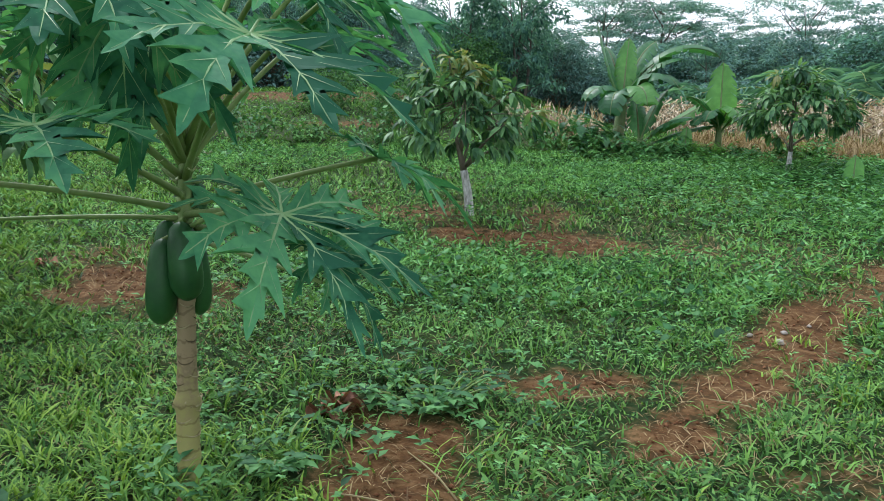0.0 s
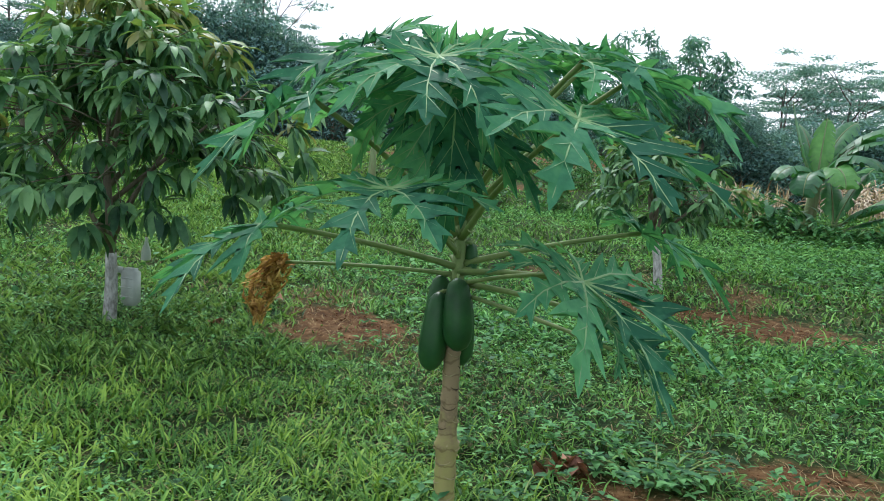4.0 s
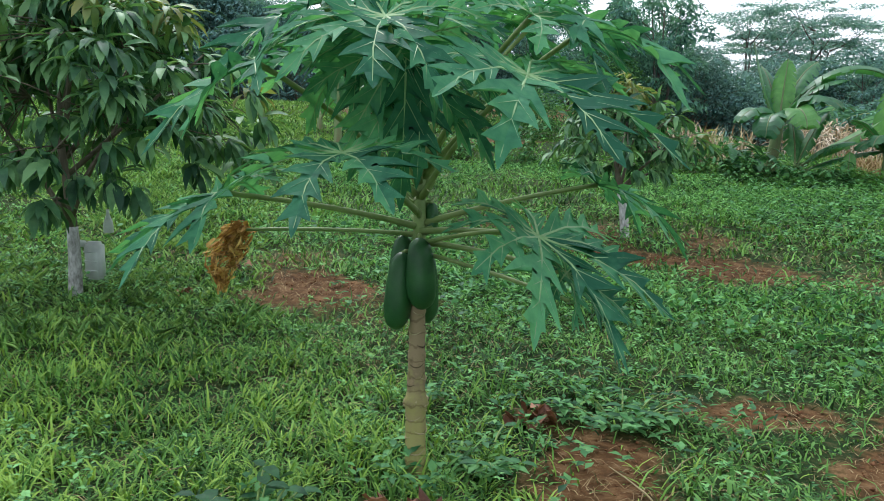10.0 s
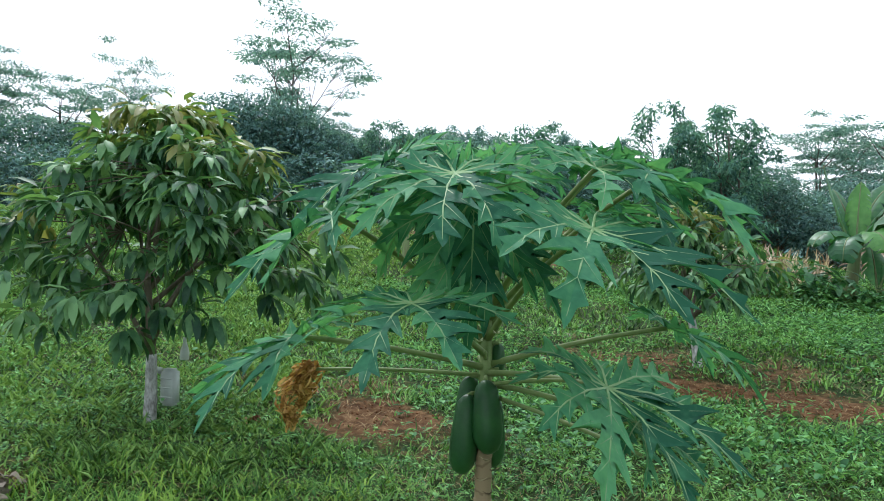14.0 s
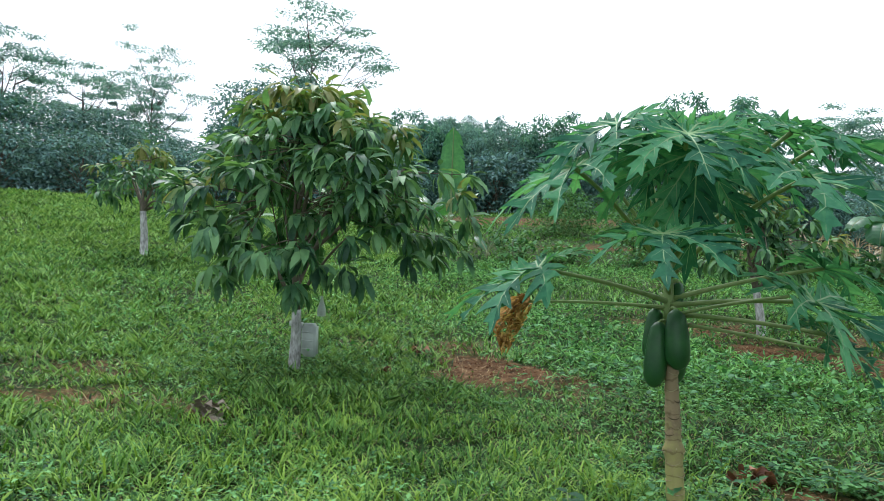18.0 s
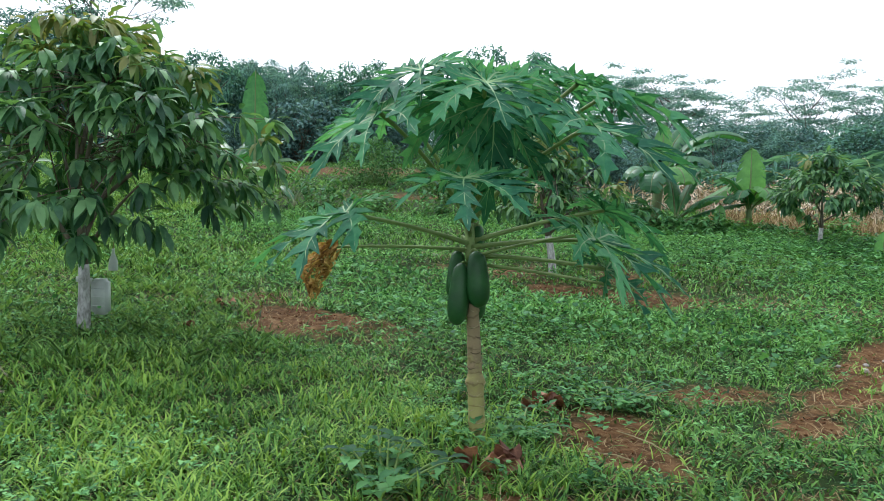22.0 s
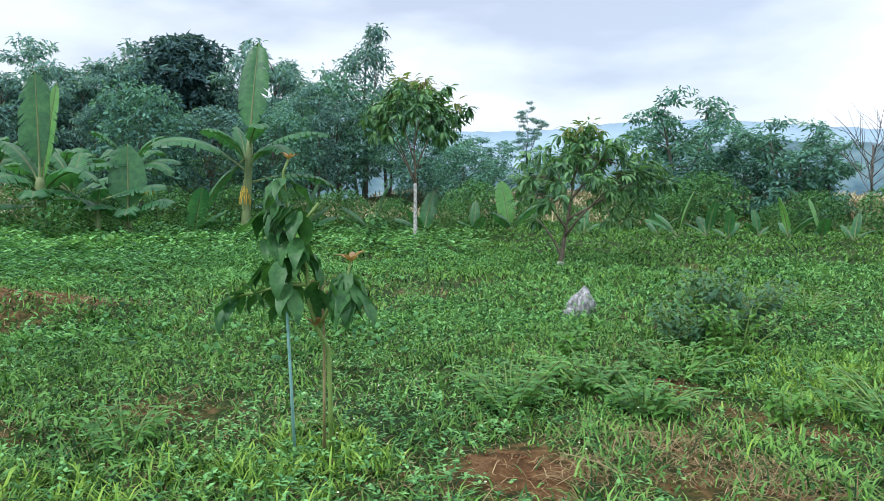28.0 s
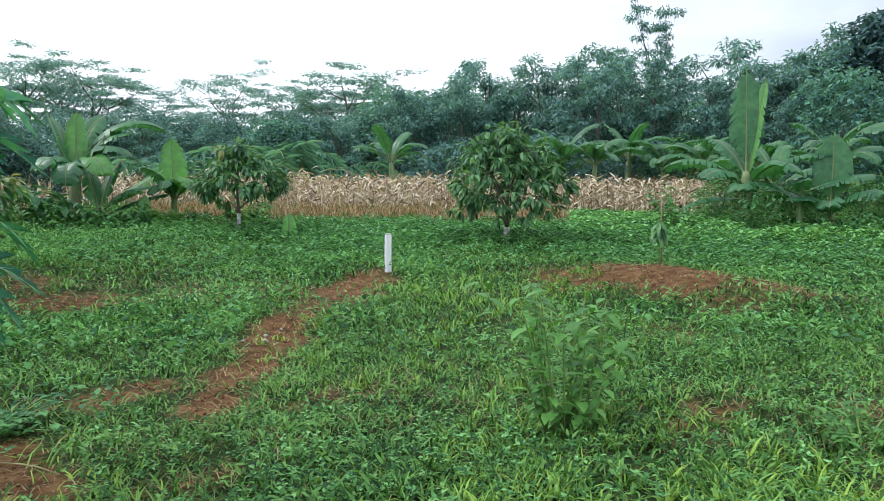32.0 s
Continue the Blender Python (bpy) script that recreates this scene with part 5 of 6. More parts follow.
# ---- banana plants ----
def banana_leaf(parent, foot, az, rise, length, width, curl, mat, seed, torn=0.3, part_name="leaf"):
    """A long paddle leaf on an arching midrib; wind has torn the blade in places."""
    r = random.Random(seed)
    hz = Vector((math.sin(radians(az)), math.cos(radians(az)), 0))
    width *= 0.72 if length < 1.2 else 0.95
    n = 16
    p, e = Vector(foot), radians(rise)
    mids, dirs = [p.copy()], []
    stalk = 0.16
    for i in range(n):
        d = hz * math.cos(e) + Vector((0, 0, 1)) * math.sin(e)
        dirs.append(d)
        p = p + d * (length / n)
        mids.append(p.copy())
        e -= radians(curl) / n * (0.5 + 1.0 * i / n)
    dirs.append(dirs[-1])
    side = hz.cross(Vector((0, 0, 1)))
    tw = r.uniform(-0.5, 0.5)
    V, Fc = [], []
    for i in range(n):
        q0, q1 = i / n, (i + 1) / n
        if q1 <= stalk:
            continue

        def half(q):
            u = max(0.0, (q - stalk) / (1 - stalk))
            return 0.5 * width * min(1.0, 3.2 * u) ** 0.7 * max(0.0, 1 - u ** 5) ** 0.5
        for sgn in (-1, 1):
            rip = r.random() < torn + 0.22
            shrink = r.uniform(0.45, 0.9) if rip else 1.0
            sag = r.uniform(0.2, 0.6) if rip else 0.30
            b = len(V)
            for q, m, d, f in ((q0, mids[i], dirs[i], 0), (q1, mids[i + 1], dirs[i + 1], 1)):
                nn = side.cross(d).normalized()
                s2 = (side * math.cos(tw * q) + nn * math.sin(tw * q)).normalized()
                w = half(q)
                V.append(m)
                V.append(m + s2 * (sgn * w * 0.55) + nn * (0.16 * w))
                e2 = m + s2 * (sgn * w) + nn * (0.10 * w) - Vector((0, 0, 1)) * (sag * w)
                mid_e = (mids[i] + mids[i + 1]) * 0.5 - m
                V.append(e2 + mid_e * (1 - shrink))
            Fc += [(b, b + 1, b + 4), (b, b + 4, b + 3), (b + 1, b + 2, b + 5), (b + 1, b + 5, b + 4)]
    leaf = put(part_name, fast_mesh("leaf", V, Fc), mat, parent)
    bm = bmesh.new()
    tube(bm, mids, [0.028 * (1 - 0.85 * i / n) * (length / 2) ** 0.5 + 0.004 for i in range(n + 1)], 6)
    part("midrib", bm, M_PSEUDO, leaf, "pale leaf midrib")
    return leaf


def banana(x, y, stem_h, stem_r, leaves, label, group="banana plants", seed=1, lean=(0, 0), z=None, name="banana_plant", base=0.55):
    root = thing(name, x, y, gz(x, y) - 0.03 if z is None else z, label, "banana plant", group)
    if stem_h > 0.05:
        bm = bmesh.new()
        tube(bm, [(lean[0] * q, lean[1] * q, stem_h * q) for q in (0, 0.15, 0.4, 0.7, 1.0, 1.12)], [stem_r * k for k in (1.2, 1.05, 1, 0.9, 0.75, 0.4)], 12)
        part("pseudostem", bm, M_PSEUDO, root, "pale green fleshy stem")
    for i, (az, rise, length, width, curl, mat, torn) in enumerate(leaves):
        q = 1.0 if i == 0 else base + (0.97 - base) * ((i * 0.37) % 1.0)
        banana_leaf(root, (lean[0] * q, lean[1] * q, stem_h * q), az, rise, length, width, curl, mat, seed * 31 + i, torn)
    return root


G, L = M_BANANA, M_BANANALIME
# by the red bank to the north
banana(-5.98, 15.2, 0.85, 0.09, ((165, 88, 2.1, 0.66, 6, G, 0.1), (-8, 80, 1.9, 0.55, 16, G, 0.8), (80, 60, 1.0, 0.34, 40, G, 0.1)), "banana plant with two tall upright leaves by the red bank", seed=2)
banana(-4.9, 14.6, 0.15, 0.05, ((70, 68, 0.95, 0.34, 20, G, 0.1), (-40, 45, 0.8, 0.3, 40, G, 0.2)), "small banana sucker beside a larger plant", seed=3)
banana(-7.5, 18.0, 0.4, 0.08, ((-30, 60, 1.4, 0.45, 60, G, 0.5), (120, 55, 1.3, 0.45, 60, G, 0.5), (30, 70, 1.3, 0.4, 50, G, 0.5)), "banana plant with arching leaves at the wood's edge", seed=4)
# the clump before the dark shrubs
banana(2.88, 14.6, 1.0, 0.115, ((25, 84, 1.30, 0.46, 12, L, 0.3), (-72, 66, 1.75, 0.34, -14, G, 0.2), (98, 72, 2.35, 0.55, 120, G, 0.3), (70, 60, 1.75, 0.52, 40, G, 0.35), (112, 66, 1.5, 0.52, 70, G, 0.4), (205, 48, 1.25, 0.66, 170, G, 0.3), (240, 62, 1.2, 0.58, 150, G, 0.4), (165, 58, 1.35, 0.62, 160, L, 0.4), (135, 62, 1.5, 0.60, 130, G, 0.4), (-20, 74, 1.5, 0.48, 40, G, 0.4), (50, 76, 1.7, 0.50, 60, G, 0.4)),
       "leafy banana plant with a pale curved stem", seed=5, lean=(0.10, 0), base=0.88)
banana(3.30, 14.4, 0.25, 0.07, ((85, 33, 1.75, 0.52, 4, L, 0.1), (120, 52, 1.2, 0.46, 60, G, 0.3), (60, 70, 1.3, 0.44, 30, G, 0.3), (100, 26, 1.5, 0.40, 20, G, 0.2), (0, 70, 1.3, 0.46, 40, G, 0.3)), "young banana plant with one broad slanting leaf", seed=6)
banana(4.75, 14.2, 0.55, 0.07, ((10, 87, 1.30, 0.60, 5, L, 0.5), (215, 70, 1.15, 0.50, 150, G, 0.5), (175, 72, 1.2, 0.52, 160, L, 0.4), (130, 66, 1.2, 0.50, 150, L, 0.4), (-110, 64, 1.1, 0.42, 60, G, 0.5), (240, 60, 0.9, 0.4, 140, G, 0.4), (80, 66, 1.0, 0.44, 90, L, 0.5)), "young banana plant with bright yellow-green upright leaves", seed=7, base=0.8)
banana(4.05, 13.9, 0.0, 0.03, ((15, 86, 0.62, 0.34, 10, L, 0.0),), "single bright banana sucker leaf", seed=8)
banana(5.18, 10.0, 0.0, 0.03, ((30, 87, 0.50, 0.34, 6, L, 0.0), (-90, 22, 0.55, 0.12, 30, M_STRAW, 0.4)), "single bright green sucker leaf among cut stalks", seed=9)
banana(1.3, 14.6, 0.0, 0.03, ((15, 84, 0.7, 0.36, 10, G, 0.0), (-60, 66, 0.6, 0.3, 20, L, 0.0), (80, 60, 0.5, 0.3, 30, G, 0.0)), "low banana sucker in the weeds", seed=10)
# the clump at the end of the corn field
banana(14.85, 6.9, 1.25, 0.13, ((55, 84, 2.45, 0.78, 8, G, 0.9), (120, 82, 2.6, 0.36, 4, L, 0.1), (-30, 42, 2.0, 0.60, 85, G, 0.7), (-40, 8, 1.5, 0.62, 50, G, 0.2), (200, 52, 1.8, 0.70, 110, G, 0.2), (150, 36, 1.9, 0.6, 50, G, 0.4), (250, 40, 1.2, 0.7, 90, G, 0.2), (290, 46, 1.4, 0.62, 100, G, 0.3), (20, 62, 1.6, 0.6, 60, G, 0.5)),
       "large banana plant with a tall half-unrolled leaf", seed=11)
banana(15.4, 5.3, 0.55, 0.09, ((70, 80, 1.7, 0.85, 8, G, 0.05), (-20, 40, 1.5, 0.5, 50, G, 0.3), (180, 50, 1.2, 0.6, 80, G, 0.4), (250, 56, 1.2, 0.62, 110, G, 0.2), (300, 50, 1.2, 0.5, 90, G, 0.3)), "banana plant with one broad glossy upright leaf", seed=12)
banana(17.2, 7.4, 1.3, 0.10, ((30, 60, 1.8, 0.5, 80, G, 0.7), (150, 45, 1.8, 0.5, 80, G, 0.7), (-40, 45, 1.8, 0.5, 80, G, 0.7), (80, 74, 1.7, 0.5, 50, G, 0.5), (240, 60, 1.5, 0.5, 90, G, 0.5)), "banana plant with ragged drooping leaves", seed=13)
yel = banana(14.95, 5.75, 0.9, 0.06, ((150, 22, 1.5, 0.5, 22, G, 0.3), (-30, 50, 1.1, 0.5, 60, G, 0.3), (240, 60, 0.9, 0.5, 90, G, 0.2)), "banana plant with a level leaf striped with yellow", seed=15)
banana_leaf(yel, (0.35, -0.62, 1.12), 150, 6, 0.45, 0.5, 10, M_YELLOW, 501, 0.3, "yellow_leaf_patch")
# the tall one behind the young tree
tall = banana(17.6, 3.3, 2.3, 0.11, ((104, 81, 2.75, 0.84, 6, G, 0.25), (-12, 44, 2.6, 0.60, 80, G, 0.3), (165, 40, 2.3, 0.60, 62, G, 0.6), (150, 20, 2.5, 0.55, 60, G, 0.8), (210, 55, 1.7, 0.55, 120, G, 0.6), (0, -40, 1.8, 0.6, 30, G, 0.2), (60, 72, 1.8, 0.5, 50, G, 0.4), (-40, 60, 1.6, 0.5, 80, G, 0.4), (240, 60, 1.5, 0.5, 110, G, 0.4)),
              "tall banana plant with spreading leaves above the thicket", seed=14, lean=(0.1, -0.1))
for k, az in enumerate((200, 250, 300)):
    banana_leaf(tall, (0.0, 0.0, 1.5), az, -70, 0.7, 0.12, 20, M_YELLOW, 400 + k, 0.5, "withered_leaf")
# suckers along the eastern edge
for i, (az, d, h, lime) in enumerate(((97.2, 22, 1.15, 1), (94.5, 21, 0.7, 0), (90.5, 20, 0.9, 0), (86.5, 20, 1.0, 0), (110, 21.5, 0.95, 1), (112, 21.5, 0.75, 0), (113.5, 21, 0.6, 0), (108.5, 22.5, 0.7, 0), (117.5, 23, 0.9, 1), (119.5, 22.5, 0.85, 1), (115.5, 23, 0.6, 0), (103, 22, 0.6, 0), (121.5, 23.5, 0.6, 0), (81, 19, 1.0, 0), (73, 18, 0.9, 0))):
    x, y = polar(az, d)
    h *= 1.45
    banana(x, y, 0.05, 0.05, ((60 + 37 * i, 78, h, 0.36 * h + 0.08, 14, L if lime else G, 0.1), (200 + 50 * i, 55, h * 0.85, 0.36 * h, 40, G, 0.1), (300 + 20 * i, 45, h * 0.8, 0.34 * h, 50, G, 0.2)),
           "banana sucker with broad leaves at the plot's edge", "banana suckers at the eastern edge", 60 + i, name="banana_sucker")


# bananas and palms behind the corn
def far_banana(seed):
    root = thing("far_banana_plant", 0, 0, -300, "", "banana plant")
    r = random.Random(seed)
    bm = bmesh.new()
    tube(bm, [(0, 0, 0), (0.03, 0, 0.8), (0, 0.03, 1.7)], [0.14, 0.12, 0.08], 8)
    part("pseudostem", bm, M_PSEUDO, root)
    for i in range(9):
        banana_leaf(root, (0, 0, 1.6), i * 137 + r.uniform(-20, 20), r.uniform(35, 80), r.uniform(1.5, 2.1), 0.5, r.uniform(60, 120), M_BANANA, seed * 7 + i, 0.5)
    return root


def far_palm(seed):
    root = thing("palm", 0, 0, -300, "", "palm")
    r = random.Random(seed)
    for i in range(18):
        az, rise, ln = i * 137.5, r.uniform(20, 80), r.uniform(2.2, 3.2)
        hz = np.array([math.sin(radians(az)), math.cos(radians(az)), 0])
        pts, p, e = [], np.array([0, 0, 0.6]), radians(rise)
        for k in range(15):
            pts.append(p.copy())
            p = p + (hz * math.cos(e) + np.array([0, 0, math.sin(e)])) * ln / 15
            e -= radians(6.5)
        pts = np.array(pts)
        bm = bmesh.new()
        tube(bm, [Vector(q) for q in pts[::2]], [0.035 - 0.004 * k for k in range(8)], 4, False)
        fr = part("frond", bm, M_PETIOLE, root)
        at = np.repeat(pts[2:], 4, 0)
        sd = np.cross(hz, [0, 0, 1])
        sg = np.tile([1, -1, 1, -1], len(at) // 4)[:, None]
        along = sd * sg + hz * 0.5 + np.array([0, 0, -0.25]) + 0.2 * rng.normal(size=at.shape)
        v, f = strew(LEAF4, at, along, np.tile([0, 0, 1.0], (len(at), 1)), 0.55, 0.07)
        put("frond_blade", fast_mesh("frond_blade", v, f), M_FOREST, fr)
    return root


FB = [far_banana(3), far_banana(4)]
for i, (az, d, s) in enumerate(((47, 33, 1.0), (49.5, 34, 1.1), (52, 33, 1.0), (54.5, 35, 1.15), (57, 34, 1.0), (36, 36, 1.1), (60, 33, 1.0), (44, 37, 0.9), (64, 30, 0.9), (68.5, 27, 0.9))):
    x, y = polar(az, d)
    ob = copy_thing(FB[i % 2], Matrix.Translation((x, y, gz(x, y))) @ Matrix.Rotation(i * 1.1, 4, "Z"))
    ob.scale = (1.2 * s, 1.2 * s, 1.2 * s)
    ob.name = "banana_plant"
    tagged(ob, "banana plant with drooping leaves behind the corn field", "banana plant", "banana plants behind the corn")
FP = [far_palm(8), far_palm(9)]
for i, (az, d, s) in enumerate(((24, 36, 1.0), (26.5, 38, 1.15), (29, 37, 1.0), (21, 38, 0.9), (31.5, 40, 1.0), (18, 40, 0.9), (34, 41, 0.8))):
    x, y = polar(az, d)
    ob = copy_thing(FP[i % 2], Matrix.Translation((x, y, gz(x, y))) @ Matrix.Rotation(i * 1.7, 4, "Z"))
    ob.scale = (1.6 * s, 1.6 * s, 1.6 * s)
    ob.name = "palm"
    tagged(ob, "bushy palm with long arching fronds behind the corn field", "palm", "palms behind the corn")
for v in FB + FP:
    for o in v.children_recursive:
        bpy.data.objects.remove(o)
    bpy.data.objects.remove(v)


# ---- corn ----
def corn_field():
    g = np.random.default_rng(17)
    V, Fc, off = [], [], 0
    rows = []
    for d in np.arange(21.0, 35, 0.72):
        a0, a1 = (13.0, 62.0) if d > 27 else (22.0, 60.0)
        for az in np.arange(a0, a1, degrees_of(0.30, d)):
            rows.append((az + g.normal() * 0.25, d + g.normal() * 0.12))
    rows = np.array(rows)
    x = CENTRE[0] + rows[:, 1] * np.sin(np.radians(rows[:, 0]))
    y = CENTRE[1] + rows[:, 1] * np.cos(np.radians(rows[:, 0]))
    z = ground_z(x, y)
    m = len(x)
    h = (1.05 + 0.32 * g.random(m))
    foot = np.stack([x, y, z], -1)
    up = np.stack([0.06 * g.normal(size=m), 0.06 * g.normal(size=m), np.ones(m)], -1)
    v1, f1 = strew(BLADE3, foot, up, np.stack([g.normal(size=m), g.normal(size=m), 0 * x], -1), h * 1.05, 0.028)
    k = 9
    q = np.tile(np.linspace(0.30, 0.98, k), m) + 0.04 * g.normal(size=m * k)
    at = np.repeat(foot, k, 0) + np.repeat(up, k, 0) * (np.repeat(h, k) * q)[:, None]
    th = g.random(m * k) * 6.28
    lift = 0.5 * g.random(m * k) - 0.75
    along = np.stack([np.cos(th), np.sin(th), lift], -1)
    nrm = np.stack([-0.4 * np.cos(th), -0.4 * np.sin(th), np.ones(m * k)], -1) + 0.4 * g.normal(size=(m * k, 3))
    v2, f2 = strew(BLADE3, at, along, nrm, 0.18 + 0.25 * g.random(m * k), 0.055)
    v, f = np.vstack([v1, v2]), np.vstack([f1, f2 + len(v1)])
    return tagged(put("dry_corn", fast_mesh("dry_corn", v, f), M_CORN), "ripe dried corn stalks with pale withered leaves", "corn field", kind="stuff")


def degrees_of(metres, d):
    return math.degrees(metres / d)


corn_field()
blades("dry_stalks", 1100, 17.2, 19.4, 0.36, 0.026, M_CORN, lambda x, y: 0.75 + 0 * x, "standing dry corn stalks beside the banana plants", az=(3.5, 11.5), lean=0.22)
blades("dry_grass", 22000, 16, 22, 0.22, 0.012, M_STRAW, lambda x, y: np.clip(0.3 + patchy(x, y, 0.7, 2.0), 0, 1), "yellow dry grass before the corn", az=(17, 50), lean=0.6)

blades("dry_grass", 18000, 29, 47, 0.22, 0.018, M_PALEGRASS, lambda x, y: np.clip(2.2 * patchy(x, y, 0.35, 2.0) - 0.4, 0, 1), "yellow dry grass and stubble on the eastern bank", az=(80, 128), lean=1.0)


# ---- the ridge and hills beyond ----
def ridge(name, az0, az1, d, base, top, mat, label, seed, rough=0.25, step=0.1):
    a = np.arange(az0, az1, step)
    s = np.radians(a)
    h = top * (0.80 + 0.15 * np.sin(a * 0.13 + seed) * np.cos(a * 0.05 + 2 * seed)) + rough * top * 0.35 * (np.sin(a * 1.7 + seed) * np.sin(a * 0.9) + 0.5 * np.sin(a * 3.1 + seed) + 0.3 * np.sin(a * 6.3))
    fade = np.clip((a - az0) / 10, 0.15, 1) * np.clip((az1 - a) / 10, 0.15, 1)
    rows = []
    for k, (dd, hh) in enumerate(((0.82, 0.0), (0.9, 0.45), (0.96, 0.8), (1.0, 1.0), (1.08, 0.0))):
        z = base + hh * h * fade
        rows.append(np.stack([CENTRE[0] + d * dd * np.sin(s), CENTRE[1] + d * dd * np.cos(s), z], -1))
    v = np.vstack(rows)
    n = len(a)
    f = []
    for k in range(4):
        i = np.arange(n - 1) + k * n
        f += [np.stack([i, i + n, i + n + 1], -1), np.stack([i, i + n + 1, i + 1], -1)]
    return tagged(put(name, fast_mesh(name, v, np.vstack(f), True), mat), label, "hill", kind="structure")


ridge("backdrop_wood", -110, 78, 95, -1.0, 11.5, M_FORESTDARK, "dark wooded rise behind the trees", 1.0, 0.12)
# ridge and hills: haze comes from their painted colour alone
ridge("backdrop_ridge", 50, 165, 330, -12.0, 43, M_HILL, "wooded ridge with blue haze in its colour", 2.0, 0.025)
ridge("backdrop_hill", 66, 150, 1500, -40, 262, M_FARHILL, "hills on the horizon with pale blue haze in their colour", 4.4, 0.012)
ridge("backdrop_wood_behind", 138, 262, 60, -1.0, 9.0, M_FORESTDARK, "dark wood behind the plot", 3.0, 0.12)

# ---- things in the plot ----
def weed_plant(name, x, y, height, spread, stems, leaf, mat, label, seed, category="weed plant", droop=0.35, per=9):
    """An upright broad-leaved weed: several stems with pairs of pointed leaves."""
    g = np.random.default_rng(seed)
    root = thing(name, x, y, gz(x, y) - 0.01, label, category)
    for s in range(stems):
        a = g.random() * 6.28
        h = height * (0.55 + 0.45 * g.random())
        tip = np.array([math.cos(a), math.sin(a), 0]) * spread * (0.3 + 0.7 * g.random()) + [0, 0, h]
        foot = np.array([math.cos(a), math.sin(a), 0]) * spread * 0.2
        bm = bmesh.new()
        tube(bm, bend(foot, tip, 0.03, 4), [0.007, 0.006, 0.005, 0.004, 0.003], 6)
        part("stem", bm, M_GREENSTEM, root)
        q = np.linspace(0.2, 1.0, per)
        at = foot + (tip - foot) * q[:, None]
        at = np.repeat(at, 2, 0)
        th = np.repeat(np.arange(per) * 1.57, 2) + np.tile([0, 3.14], per) + 0.5 * g.normal(size=2 * per)
        al = np.stack([np.cos(th), np.sin(th), 0.3 - droop * g.random(2 * per) * 2], -1)
        up = np.stack([-0.3 * np.cos(th), -0.3 * np.sin(th), np.ones(2 * per)], -1)
        ln = leaf * (0.6 + 0.6 * g.random(2 * per))
        v, f = strew(LEAF8, at, al, up, ln, ln * 0.6)
        put("foliage", fast_mesh("foliage", v, f), mat, root)
    return root


M_TALLWEED = leaf_mat("tall_weed_leaf", [(0.065, 0.15, 0.036), (0.125, 0.26, 0.055), (0.20, 0.37, 0.078)], 0.55, 0.3, 2.0, 0.3)
weed_plant("tall_weed", 2.04, 1.26, 0.80, 0.44, 20, 0.095, M_TALLWEED, "tall leafy green weed standing in the grass", 3)
weed_plant("bushy_weed", 5.95, -4.0, 0.60, 0.62, 70, 0.085, M_AVO, "dark green bushy weed in the lawn", 4)
weed_plant("bushy_weed", 5.3, -3.4, 0.35, 0.45, 30, 0.075, M_AVO, "low dark bushy weed in the lawn", 14)
weed_plant("yellow_green_weed", 4.9, -3.65, 0.46, 0.35, 18, 0.07, M_LIME, "yellow-green young weed before a dark bush", 5)
weed_plant("yellow_green_weed", 4.5, -3.15, 0.28, 0.22, 6, 0.07, M_LIME, "small yellow-green weed in the grass", 15)
weed_plant("low_weed", 3.5, -1.75, 0.24, 0.40, 28, 0.075, M_TALLWEED, "spreading low weed with broad leaves", 6, droop=0.2, per=6)
weed_plant("low_weed", 3.4, -2.5, 0.22, 0.35, 26, 0.07, M_TALLWEED, "spreading low weed beside bare earth", 7, droop=0.2, per=6)
weed_plant("low_weed", 3.95, -2.35, 0.24, 0.42, 28, 0.07, M_TALLWEED, "spreading low weed in the grass", 8, droop=0.2, per=6)
weed_plant("low_weed", 2.9, 0.2, 0.20, 0.32, 16, 0.06, M_TALLWEED, "low weed among short grass", 9, droop=0.2, per=6)
weed_plant("low_weed", 4.3, -3.0, 0.24, 0.45, 28, 0.07, M_TALLWEED, "spreading dark weed with small leaves", 21, droop=0.2, per=6)
weed_plant("low_weed", 3.3, -3.9, 0.26, 0.5, 30, 0.07, M_TALLWEED, "spreading weed in longer grass", 22, droop=0.2, per=6)
weed_plant("yellow_green_weed", 3.3, -3.25, 0.22, 0.20, 10, 0.055, M_LIME, "small yellow-green weed beside dry grass", 23)
weed_plant("low_weed", 7.2, -5.4, 0.25, 0.6, 30, 0.09, M_TALLWEED, "spreading dark weed in the far lawn", 24, droop=0.2, per=6)
weed_plant("fern_like_weed", 4.9, -2.4, 0.26, 0.16, 4, 0.10, M_LIME, "small light green fern-like weed", 10)
weed_plant("yellow_green_weed", 12.2, 4.6, 0.35, 0.6, 10, 0.12, M_LIME, "yellow-green weed below the banana clump", 16)
weed_plant("yellow_green_weed", 10.3, 5.6, 0.4, 0.3, 6, 0.12, M_LIME, "yellow-green weed at the edge of the mound", 17)
weed_plant("heart_leaf_weed", -0.15, 3.35, 0.16, 0.36, 12, 0.085, M_CREEPER, "creeping weed with round bluish leaves", 11, droop=0.1, per=5)
weed_plant("heart_leaf_weed", -1.38, 1.80, 0.18, 0.30, 10, 0.085, M_CREEPER, "creeping weed with round leaves at the papaya's foot", 12, droop=0.1, per=5)
weed_plant("heart_leaf_weed", -0.75, 2.75, 0.14, 0.30, 8, 0.075, M_CREEPER, "creeping weed with round leaves beside the papaya", 13, droop=0.1, per=5)
